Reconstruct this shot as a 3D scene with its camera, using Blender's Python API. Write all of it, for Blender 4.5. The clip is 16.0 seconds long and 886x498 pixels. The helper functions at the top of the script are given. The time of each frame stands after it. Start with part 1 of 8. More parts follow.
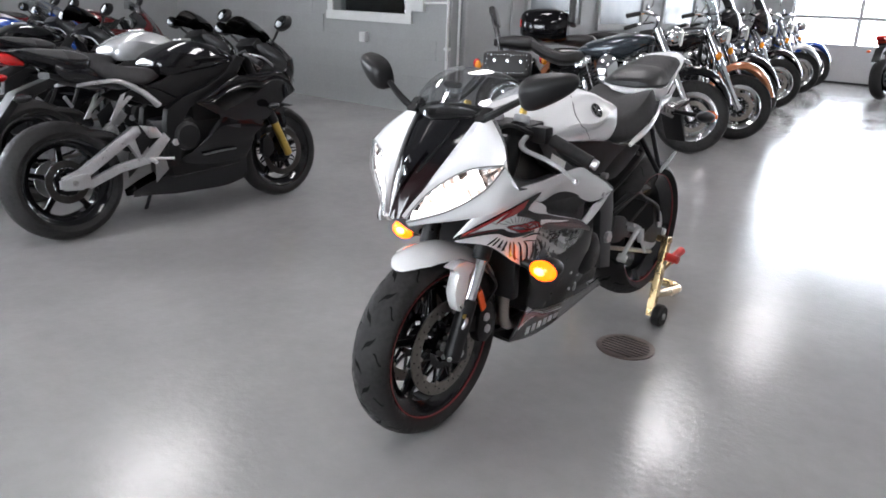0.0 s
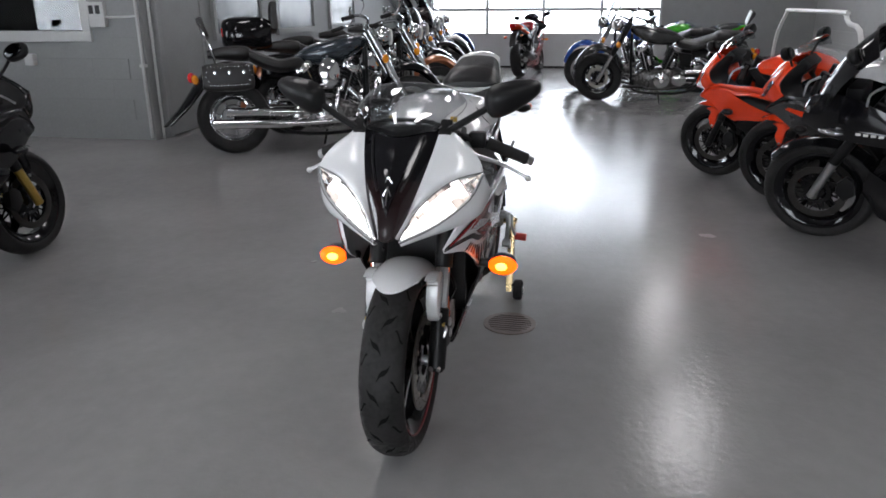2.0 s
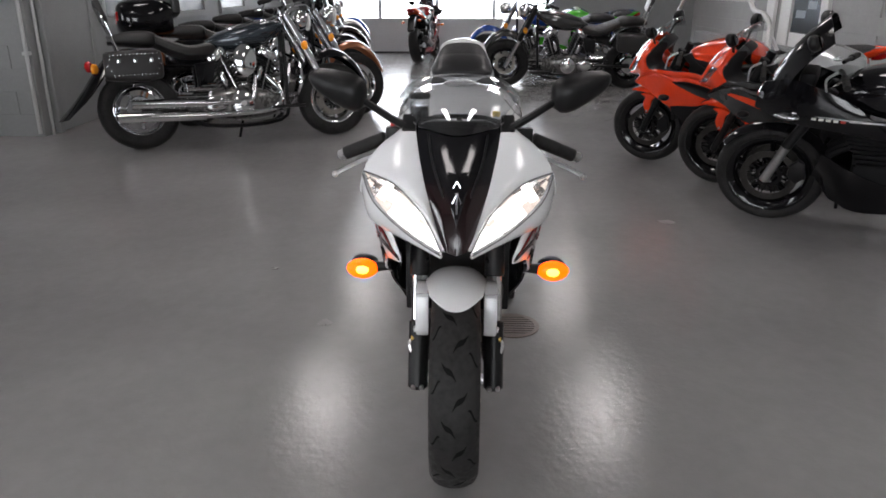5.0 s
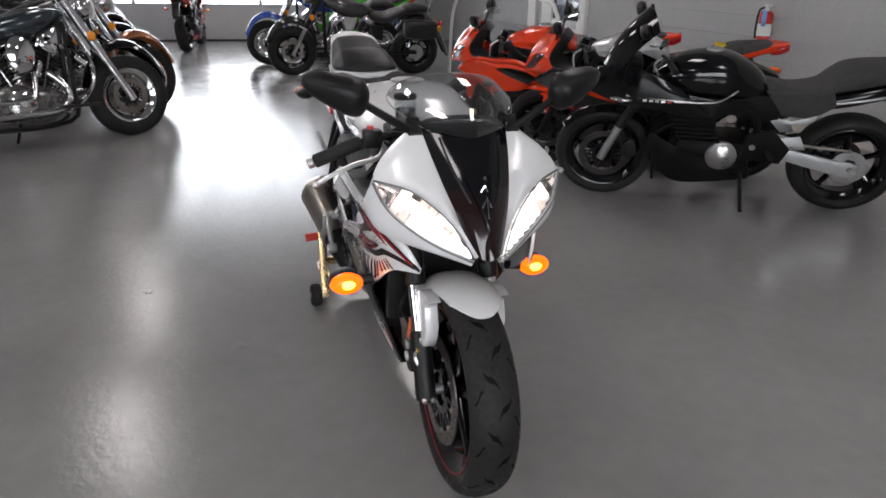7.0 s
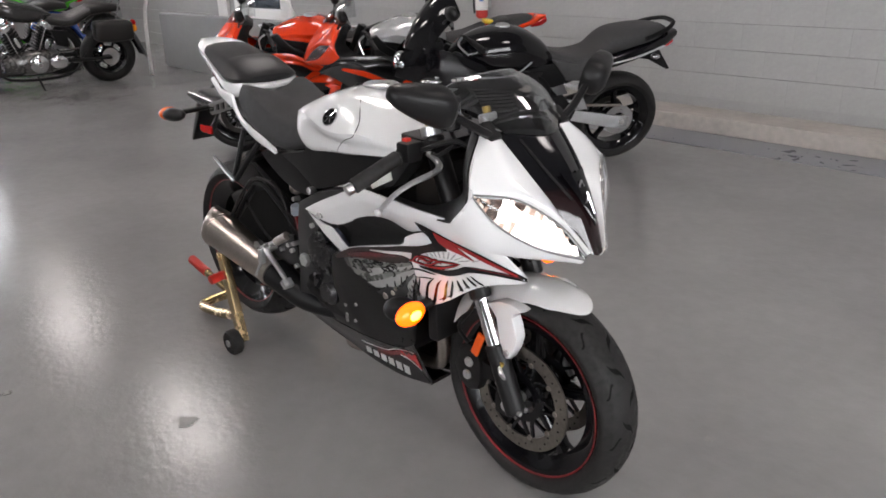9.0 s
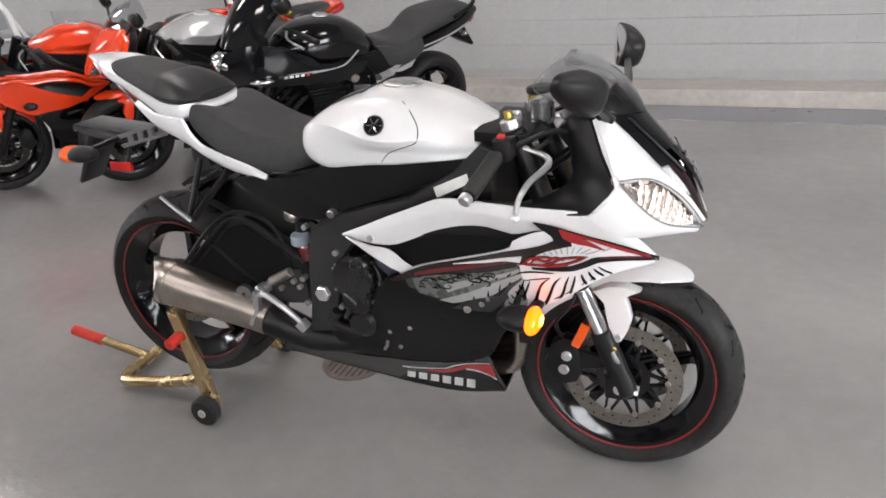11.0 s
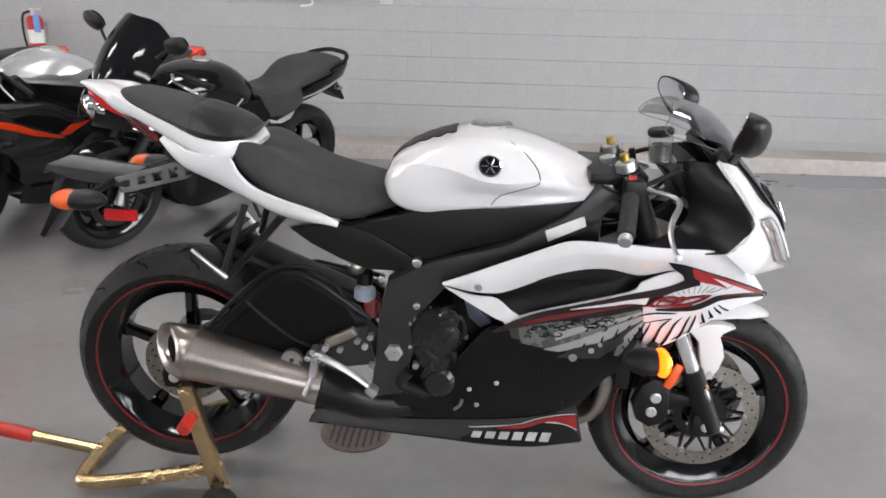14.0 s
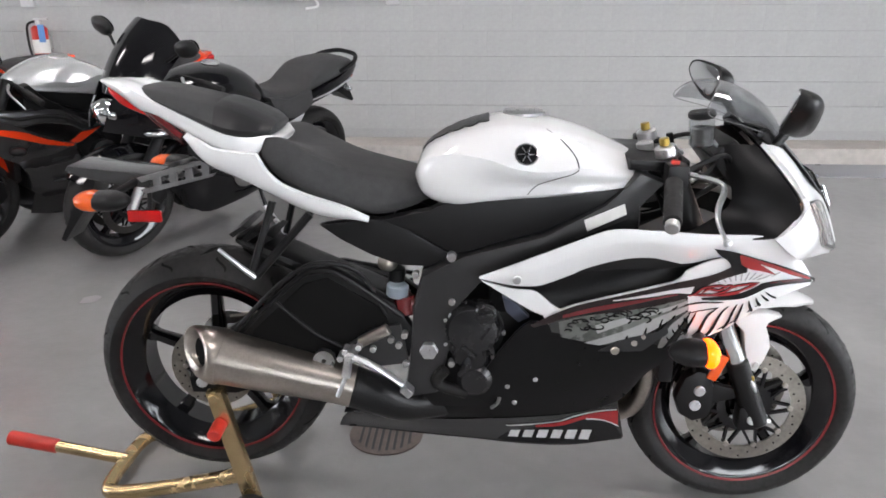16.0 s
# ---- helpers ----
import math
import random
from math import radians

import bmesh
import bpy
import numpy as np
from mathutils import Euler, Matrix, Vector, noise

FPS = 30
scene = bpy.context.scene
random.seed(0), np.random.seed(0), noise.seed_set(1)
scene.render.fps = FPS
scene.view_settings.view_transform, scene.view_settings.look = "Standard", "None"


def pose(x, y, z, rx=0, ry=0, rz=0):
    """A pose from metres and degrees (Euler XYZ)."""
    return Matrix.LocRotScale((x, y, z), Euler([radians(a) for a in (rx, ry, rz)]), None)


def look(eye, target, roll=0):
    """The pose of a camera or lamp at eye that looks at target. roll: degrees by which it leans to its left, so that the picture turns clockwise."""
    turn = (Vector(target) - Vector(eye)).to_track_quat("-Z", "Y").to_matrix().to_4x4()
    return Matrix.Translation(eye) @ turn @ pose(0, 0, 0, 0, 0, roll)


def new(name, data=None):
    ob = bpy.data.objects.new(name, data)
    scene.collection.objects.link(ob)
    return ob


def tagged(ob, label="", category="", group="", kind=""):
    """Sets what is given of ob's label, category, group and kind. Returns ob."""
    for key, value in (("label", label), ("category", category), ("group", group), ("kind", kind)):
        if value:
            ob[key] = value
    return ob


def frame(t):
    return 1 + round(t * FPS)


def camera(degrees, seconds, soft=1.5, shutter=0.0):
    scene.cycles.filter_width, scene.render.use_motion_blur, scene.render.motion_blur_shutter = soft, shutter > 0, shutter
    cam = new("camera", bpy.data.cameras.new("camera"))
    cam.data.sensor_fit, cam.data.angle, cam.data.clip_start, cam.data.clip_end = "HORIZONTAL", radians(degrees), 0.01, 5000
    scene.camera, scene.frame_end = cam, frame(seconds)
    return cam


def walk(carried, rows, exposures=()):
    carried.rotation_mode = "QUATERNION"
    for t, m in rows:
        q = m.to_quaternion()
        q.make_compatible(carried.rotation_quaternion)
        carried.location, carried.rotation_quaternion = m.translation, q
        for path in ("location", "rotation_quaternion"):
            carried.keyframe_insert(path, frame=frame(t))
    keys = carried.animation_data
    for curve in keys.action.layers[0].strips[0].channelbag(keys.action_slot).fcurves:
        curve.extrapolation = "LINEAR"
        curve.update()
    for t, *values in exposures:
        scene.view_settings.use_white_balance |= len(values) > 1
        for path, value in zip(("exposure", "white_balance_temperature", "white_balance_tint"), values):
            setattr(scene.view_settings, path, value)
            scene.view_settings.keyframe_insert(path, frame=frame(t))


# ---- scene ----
cam = camera(62.1, 16.0, soft=1.7)
PATH = [
    (0, (2.186, 1.281, 1.272), (0.713, 0.095, 0.621), 2.3),
    (0.5, (2.298, 1.088, 1.273), (0.703, 0.083, 0.605), 1.3),
    (1, (2.383, 0.882, 1.29), (0.678, 0.07, 0.629), 0.5),
    (1.5, (2.537, 0.695, 1.302), (0.72, 0.159, 0.662), -0.1),
    (2, (2.571, 0.516, 1.298), (0.713, 0.135, 0.664), -0.4),
    (2.5, (2.503, 0.308, 1.302), (0.633, 0.067, 0.636), -1.4),
    (3, (2.519, 0.164, 1.303), (0.631, 0.033, 0.656), 0.2),
    (5.3, (2.41, 0.017, 1.293), (0.527, -0.04, 0.622), 0.2),
    (5.5, (2.409, 0.008, 1.302), (0.525, -0.074, 0.634), -0.4),
    (6, (2.408, -0.137, 1.298), (0.534, -0.074, 0.603), 2.1),
    (6.5, (2.408, -0.329, 1.304), (0.561, 0.012, 0.616), 3.8),
    (7, (2.256, -0.575, 1.312), (0.471, -0.004, 0.613), 1.2),
    (7.5, (2.112, -0.796, 1.322), (0.416, -0.024, 0.597), 1.4),
    (8, (2.017, -1.047, 1.332), (0.411, -0.108, 0.598), 0.2),
    (8.5, (1.848, -1.185, 1.317), (0.344, -0.078, 0.602), -1.4),
    (9, (1.675, -1.301, 1.331), (0.327, -0.019, 0.596), -1.4),
    (9.2, (1.609, -1.365, 1.327), (0.313, -0.029, 0.595), -1.2),
    (11.3, (0.737, -1.676, 1.361), (0.132, 0.048, 0.548), -3.2),
    (11.5, (0.658, -1.671, 1.362), (0.117, 0.072, 0.546), -2.6),
    (12, (0.451, -1.59, 1.33), (-0.003, 0.188, 0.535), -4.2),
    (12.5, (0.322, -1.577, 1.318), (0.014, 0.241, 0.544), -4.5),
    (13, (0.158, -1.674, 1.328), (0.064, 0.182, 0.589), -0.8),
    (13.5, (0.076, -1.743, 1.309), (-0.01, 0.11, 0.561), 1.1),
    (14, (0.056, -1.756, 1.302), (-0.04, 0.131, 0.646), 1.4),
    (14.5, (0.053, -1.751, 1.3), (-0.042, 0.145, 0.671), 1.4),
    (15, (0.049, -1.75, 1.292), (-0.034, 0.138, 0.637), 1.1),
    (15.5, (0.035, -1.757, 1.273), (-0.073, 0.124, 0.602), 1.0),
    (16, (-0.016, -1.716, 1.263), (-0.123, 0.173, 0.615), -0.2),
]
walk(cam, [(t, look(eye, target, roll)) for t, eye, target, roll in PATH],
 [(0, 0.99, 6400, 14.5), (1, 0.55, 6400, 14.5), (2, 0.05, 6400, 14), (3, 0.03, 6550, 14.5), (5.5, 0.04, 6700, 15.5), (7, 0.02, 6700, 15.5), (8, 0.0, 6750, 16), (8.5, 0.38, 6800, 16.2), (9, 0.48, 6850, 16.5), (11.5, 1.01, 6800, 15.5), (12.5, 0.97, 6750, 15.2), (16, 1.05, 6600, 14.5)])

# ---- light and air ----
world = bpy.data.worlds.new("sky")
scene.world = world
world.use_nodes = True
wn = world.node_tree
sky = wn.nodes.new("ShaderNodeTexSky")
sky.sky_type, sky.sun_disc, sky.sun_elevation, sky.sun_rotation = "NISHITA", False, radians(35), radians(200)
wn.nodes["Background"].inputs[1].default_value = 0.12
wn.links.new(sky.outputs[0], wn.nodes["Background"].inputs[0])

LAMP_POWER = 12.0
BACKDROP = 11.0
scene.view_settings.exposure = 0.0


# ---- materials ----
def mat(name, col, rough=0.5, metal=0.0, var=0.1, bump=0.0, scale=30.0, coat=0.0, emit=None, power=0.0, spec=0.5):
    m = bpy.data.materials.new(name)
    m.use_nodes = True
    nt = m.node_tree
    b = nt.nodes["Principled BSDF"]
    b.inputs["Base Color"].default_value = (*col, 1)
    b.inputs["Roughness"].default_value = rough
    b.inputs["Metallic"].default_value = metal
    b.inputs["Coat Weight"].default_value = coat
    b.inputs["Coat Roughness"].default_value = 0.06
    b.inputs["Specular IOR Level"].default_value = spec
    if emit:
        b.inputs["Emission Color"].default_value = (*emit, 1)
        b.inputs["Emission Strength"].default_value = power
    if var or bump:
        tc = nt.nodes.new("ShaderNodeTexCoord")
        n1 = nt.nodes.new("ShaderNodeTexNoise")
        n1.inputs["Scale"].default_value = scale
        n1.inputs["Detail"].default_value = 6
        n2 = nt.nodes.new("ShaderNodeTexNoise")
        n2.inputs["Scale"].default_value = scale * 0.12
        n2.inputs["Detail"].default_value = 3
        nt.links.new(tc.outputs["Object"], n1.inputs["Vector"])
        nt.links.new(tc.outputs["Object"], n2.inputs["Vector"])
        add = nt.nodes.new("ShaderNodeMath")
        add.operation = "ADD"
        nt.links.new(n1.outputs[0], add.inputs[0])
        nt.links.new(n2.outputs[0], add.inputs[1])
        if var:
            rng = nt.nodes.new("ShaderNodeMapRange")
            rng.inputs[1].default_value, rng.inputs[2].default_value = 0.7, 1.3
            rng.inputs[3].default_value, rng.inputs[4].default_value = 1 - var, 1 + var
            nt.links.new(add.outputs[0], rng.inputs[0])
            mul = nt.nodes.new("ShaderNodeVectorMath")
            mul.operation = "SCALE"
            mul.inputs[0].default_value = col
            nt.links.new(rng.outputs[0], mul.inputs["Scale"])
            nt.links.new(mul.outputs[0], b.inputs["Base Color"])
            r2 = nt.nodes.new("ShaderNodeMapRange")
            r2.inputs[1].default_value, r2.inputs[2].default_value = 0.7, 1.3
            r2.inputs[3].default_value, r2.inputs[4].default_value = max(0.02, rough * (1 - var)), min(1, rough * (1 + var))
            nt.links.new(add.outputs[0], r2.inputs[0])
            nt.links.new(r2.outputs[0], b.inputs["Roughness"])
        if bump:
            bp = nt.nodes.new("ShaderNodeBump")
            bp.inputs["Strength"].default_value = bump
            bp.inputs["Distance"].default_value = 0.003
            nt.links.new(n1.outputs[0], bp.inputs["Height"])
            nt.links.new(bp.outputs[0], b.inputs["Normal"])
    return m


def glass(name, col, rough=0.02, gloss=0.045, fade=None):
    m = bpy.data.materials.new(name)
    m.use_nodes = True
    nt = m.node_tree
    out = nt.nodes["Material Output"]
    nt.nodes.remove(nt.nodes["Principled BSDF"])
    tr = nt.nodes.new("ShaderNodeBsdfTransparent")
    tr.inputs[0].default_value = (*col, 1)
    if fade:
        # smoked at its foot, clear towards the top edge: fade = (low z, high z, colour at the foot)
        tc, sep, rg = nt.nodes.new("ShaderNodeTexCoord"), nt.nodes.new("ShaderNodeSeparateXYZ"), nt.nodes.new("ShaderNodeMapRange")
        rg.interpolation_type = "SMOOTHSTEP"
        rg.inputs[1].default_value, rg.inputs[2].default_value = fade[:2]
        mx = nt.nodes.new("ShaderNodeMix")
        mx.data_type = "RGBA"
        mx.inputs[6].default_value, mx.inputs[7].default_value = (*fade[2], 1), (*col, 1)
        nt.links.new(tc.outputs["Object"], sep.inputs[0])
        nt.links.new(sep.outputs[2], rg.inputs[0])
        nt.links.new(rg.outputs[0], mx.inputs[0])
        nt.links.new(mx.outputs[2], tr.inputs[0])
    gl = nt.nodes.new("ShaderNodeBsdfGlossy")
    gl.inputs["Roughness"].default_value = rough
    gl.inputs["Color"].default_value = (0.9, 0.9, 0.9, 1)
    lw = nt.nodes.new("ShaderNodeLayerWeight")
    lw.inputs[0].default_value = 0.5
    pw = nt.nodes.new("ShaderNodeMath")
    pw.operation = "POWER"
    pw.inputs[1].default_value = 4.0
    nt.links.new(lw.outputs["Facing"], pw.inputs[0])
    fr = nt.nodes.new("ShaderNodeMath")
    fr.operation = "MULTIPLY_ADD"
    fr.inputs[1].default_value, fr.inputs[2].default_value = 0.7, gloss
    nt.links.new(pw.outputs[0], fr.inputs[0])
    mix = nt.nodes.new("ShaderNodeMixShader")
    nt.links.new(fr.outputs[0], mix.inputs[0])
    nt.links.new(tr.outputs[0], mix.inputs[1])
    nt.links.new(gl.outputs[0], mix.inputs[2])
    nt.links.new(mix.outputs[0], out.inputs[0])
    return m


M = {
    "white": mat("pearl_white_paint", (0.72, 0.725, 0.73), 0.25, 0.0, 0.012, 0, 20, 0.9),
    "black": mat("black_gloss_paint", (0.004, 0.004, 0.005), 0.09, 0.0, 0.1, 0, 30, 0.0),
    "satin": mat("black_satin_plastic", (0.006, 0.006, 0.0065), 0.40, 0.0, 0.15, 0.15, 220, 0.0, None, 0.0, 0.28),
    "rubber": mat("tyre_rubber", (0.021, 0.0205, 0.0205), 0.6, 0.0, 0.5, 0.45, 70, 0.0, None, 0.0, 0.18),
    "seat": mat("grey_black_vinyl", (0.050, 0.050, 0.051), 0.55, 0.0, 0.15, 0.35, 400, 0.0, None, 0.0, 0.12),
    "vinyl": mat("black_smooth_vinyl", (0.010, 0.010, 0.011), 0.4, 0.0, 0.12, 0.2, 300, 0.0, None, 0.0, 0.4),
    "steel": mat("brushed_steel", (0.55, 0.55, 0.55), 0.3, 1.0, 0.12, 0.1, 120),
    "chrome": mat("chrome", (0.72, 0.72, 0.73), 0.06, 1.0, 0.04, 0, 60),
    "alu": mat("cast_aluminium", (0.68, 0.69, 0.70), 0.3, 0.95, 0.1, 0.2, 150),
    "titan": mat("titanium", (0.42, 0.38, 0.34), 0.32, 1.0, 0.1, 0.08, 150),
    "gold": mat("yellow_zinc_plating", (0.62, 0.46, 0.25), 0.25, 0.95, 0.25, 0.05, 25),
    "brass": mat("gold_anodised", (0.55, 0.38, 0.1), 0.3, 1.0, 0.1, 0, 60),
    "redp": mat("red_plastic", (0.55, 0.03, 0.02), 0.4, 0.0, 0.1),
    "red": mat("red_gloss_paint", (0.27, 0.013, 0.015), 0.2, 0.0, 0.06, 0, 30, 0.7),
    "orange": mat("orange_red_paint", (0.78, 0.05, 0.010), 0.22, 0.0, 0.05, 0, 30, 0.7),
    "maroon": mat("maroon_paint", (0.012, 0.0055, 0.006), 0.1, 0.0, 0.06, 0, 30, 0.4),
    "rimred": mat("red_rim_tape", (0.20, 0.012, 0.016), 0.35, 0.0, 0.06),
    "greyplate": mat("grey_coated_steel", (0.16, 0.16, 0.16), 0.45, 0.3, 0.12, 0.1, 60),
    "deepred": mat("dark_red_graphic", (0.10, 0.007, 0.009), 0.22, 0.0, 0.06, 0, 30, 0.8),
    "slate": mat("slate_blue_metallic", (0.032, 0.044, 0.056), 0.22, 0.5, 0.08, 0, 30, 0.8),
    "gunmetal": mat("gunmetal_paint", (0.045, 0.045, 0.046), 0.22, 0.4, 0.08, 0, 30, 0.7),
    "grey": mat("dark_grey_metallic", (0.10, 0.098, 0.095), 0.28, 0.4, 0.08, 0, 30, 0.7),
    "polished": mat("polished_truss_aluminium", (0.60, 0.60, 0.61), 0.30, 0.75, 0.1, 0.1, 120, 0.3),
    "silver": mat("silver_paint", (0.52, 0.53, 0.54), 0.25, 0.4, 0.05, 0, 30, 0.7),
    "blue": mat("blue_paint", (0.02, 0.07, 0.32), 0.2, 0.0, 0.06, 0, 30, 0.7),
    "green": mat("lime_green_paint", (0.06, 0.45, 0.03), 0.22, 0.0, 0.06, 0, 30, 0.7),
    "copper": mat("copper_brown_paint", (0.35, 0.13, 0.06), 0.2, 0.2, 0.06, 0, 30, 0.7),
    "leather": mat("black_leather", (0.014, 0.013, 0.013), 0.42, 0.0, 0.2, 0.4, 150),
    "disc": mat("brake_disc_steel", (0.27, 0.25, 0.225), 0.35, 1.0, 0.2, 0.1, 90),
    "amber": mat("amber_lens", (0.9, 0.30, 0.02), 0.2, 0.0, 0.05),
    "amber_dark": mat("dark_amber_lens", (0.70, 0.10, 0.015), 0.2, 0.0, 0.05),
    "amber_lit": mat("amber_lens_lit", (0.8, 0.17, 0.008), 0.2, 0.0, 0, 0, 30, 0, (1.0, 0.085, 0.0), 2.6),
    "bulb": mat("amber_bulb_lit", (1, 0.7, 0.2), 0.2, 0.0, 0, 0, 30, 0, (1.0, 0.42, 0.04), 6.0),
    "lamp_lit": mat("headlight_lit", (1, 1, 1), 0.1, 0.0, 0, 0, 30, 0, (1.0, 0.95, 0.90), 3.4),
    "redlens": mat("red_lens", (0.45, 0.01, 0.01), 0.15, 0.0, 0.05, 0, 30, 0.5),
    "mirror": mat("mirror_glass", (0.85, 0.86, 0.87), 0.03, 1.0, 0),
    "paper": mat("paper", (0.75, 0.75, 0.72), 0.7, 0.0, 0.06, 0, 60),
    "inkgrey": mat("silver_lettering", (0.6, 0.6, 0.6), 0.35, 0.2, 0.03),
    # darker than the north blocks: the office side's shade is in this colour
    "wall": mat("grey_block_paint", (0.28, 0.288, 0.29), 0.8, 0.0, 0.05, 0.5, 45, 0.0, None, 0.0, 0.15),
    "block": mat("pale_grey_block_paint", (0.375, 0.378, 0.375), 0.8, 0.0, 0.05, 0.6, 45, 0.0, None, 0.0, 0.15),
    "lens_dim": mat("headlight_reflector", (0.72, 0.60, 0.55), 0.22, 1.0, 0.15, 0.6, 60),
    "stain": mat("worn_floor_stain", (0.17, 0.165, 0.16), 0.3, 0.0, 0.2),
    "whitepole": mat("white_pipe_paint", (0.72, 0.72, 0.71), 0.4, 0.0, 0.05),
    "featherwhite": mat("silver_white_graphic", (0.62, 0.62, 0.62), 0.25, 0.0, 0.04, 0, 30, 0.5),
    "feathergrey": mat("pale_grey_feather_film", (0.34, 0.345, 0.34), 0.25, 0.0, 0.12, 0, 40, 0.5),
    "scrollfilm": mat("grey_green_film", (0.105, 0.112, 0.104), 0.3, 0.1, 0.35, 0, 45, 0.5),
    "scroll": mat("dull_silver_scroll", (0.20, 0.205, 0.20), 0.35, 0.1, 0.1),
    # near-black that stands in for the shade inside grooves and holes
    "groove": mat("tread_groove", (0.007, 0.007, 0.007), 0.9, 0.0, 0, 0, 30, 0, None, 0, 0.08),
    "smoke": mat("smoke_grey_graphic", (0.026, 0.028, 0.027), 0.3, 0.1, 0.25, 0, 25, 0.5),
    "joint": mat("block_joint_paint", (0.355, 0.358, 0.355), 0.8, 0.0, 0.05, 0.3, 60, 0.0, None, 0.0, 0.15),
    "bluefloor": mat("blue_grey_floor_paint", (0.21, 0.22, 0.24), 0.3, 0.0, 0.12, 0.0, 12),
    "trim": mat("light_grey_trim", (0.52, 0.53, 0.53), 0.45, 0.0, 0.05, 0.1, 60),
    "kerb": mat("kerb_concrete", (0.42, 0.39, 0.36), 0.6, 0.0, 0.15, 0.3, 20),
    "door": mat("garage_door_steel", (0.50, 0.51, 0.52), 0.4, 0.0, 0.05, 0.1, 30),
    "ceil": mat("ceiling_grey", (0.22, 0.22, 0.22), 0.8, 0.0, 0.06, 0.2, 20),
    # near-black: shade of openings put into colour, and the dark switches
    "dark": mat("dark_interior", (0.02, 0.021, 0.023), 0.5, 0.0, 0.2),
    # same diffuser with its power turned down for the added pair
    "lamp_dimmed": mat("aged_lamp_diffuser", (0.9, 0.9, 0.88), 0.5, 0.0, 0, 0, 30, 0, (1.0, 0.98, 0.97), LAMP_POWER * 0.82),
    "lamp": mat("lamp_diffuser", (0.9, 0.9, 0.88), 0.5, 0.0, 0, 0, 30, 0, (1.0, 0.98, 0.97), LAMP_POWER),
    "backdrop": mat("bright_daylight", (0.8, 0.8, 0.8), 1.0, 0.0, 0, 0, 30, 0, (0.92, 0.96, 1.0), BACKDROP),
    "darkdisc": mat("dark_brake_disc", (0.07, 0.068, 0.065), 0.4, 1.0, 0.2, 0.1, 90),
    # glow of the sheets outside the two added windows, there for fill
    "daylight": mat("soft_daylight", (0.8, 0.8, 0.8), 1.0, 0.0, 0, 0, 30, 0, (0.95, 0.98, 1.0), 9.5),
    # mirror with a dark reflection put into its colour
    "darkmirror": mat("tinted_mirror", (0.02, 0.021, 0.022), 0.04, 1.0, 0),
    "lamp_warm": mat("headlight_facet_lit", (0.8, 0.7, 0.62), 0.2, 0.0, 0, 0, 30, 0, (1.0, 0.86, 0.76), 0.9),
    "sheen": mat("black_satin_fairing_paint", (0.007, 0.007, 0.0075), 0.30, 0.0, 0.1, 0.0, 60, 0.0, None, 0.0, 0.16),
    "dimglass": mat("dim_office_glass", (0.10, 0.11, 0.12), 0.2, 0.0, 0.3, 0, 3, 0.0, None, 0.0, 0.2),
    "matt": mat("matt_black_plastic", (0.005, 0.005, 0.0055), 0.5, 0.0, 0.15, 0.15, 220, 0.0, None, 0.0, 0.14),
    "framepaint": mat("matt_black_frame_paint", (0.020, 0.020, 0.021), 0.40, 0.0, 0.12, 0.12, 160, 0.0, None, 0.0, 0.5),
    "coverpaint": mat("black_engine_paint", (0.010, 0.010, 0.011), 0.26, 0.0, 0.12, 0.08, 120, 0.0, None, 0.0, 0.55),
    "bluemetal": mat("blue_grey_metallic", (0.10, 0.11, 0.15), 0.3, 0.6, 0.1),
    "grate": mat("cast_iron_grate", (0.16, 0.13, 0.12), 0.5, 0.7, 0.3, 0.4, 90),
    "yellow": mat("yellow_tag", (0.75, 0.50, 0.02), 0.5, 0.0, 0.06),
    "bluegrey": mat("blue_grey_sticker", (0.22, 0.26, 0.30), 0.4, 0.0, 0.06),
    "tag_blue": mat("blue_tag", (0.12, 0.28, 0.6), 0.5, 0.0, 0.06),
    "screen": glass("tinted_screen", (0.90, 0.91, 0.92), 0.02, 0.10),
    "smokescreen": glass("smoked_screen", (0.90, 0.91, 0.92), 0.02, 0.15, (0.955, 1.015, (0.42, 0.42, 0.43))),
    "darkscreen": glass("dark_smoked_screen", (0.06, 0.06, 0.07)),
    "clear": glass("clear_glass", (0.85, 0.87, 0.88)),
}


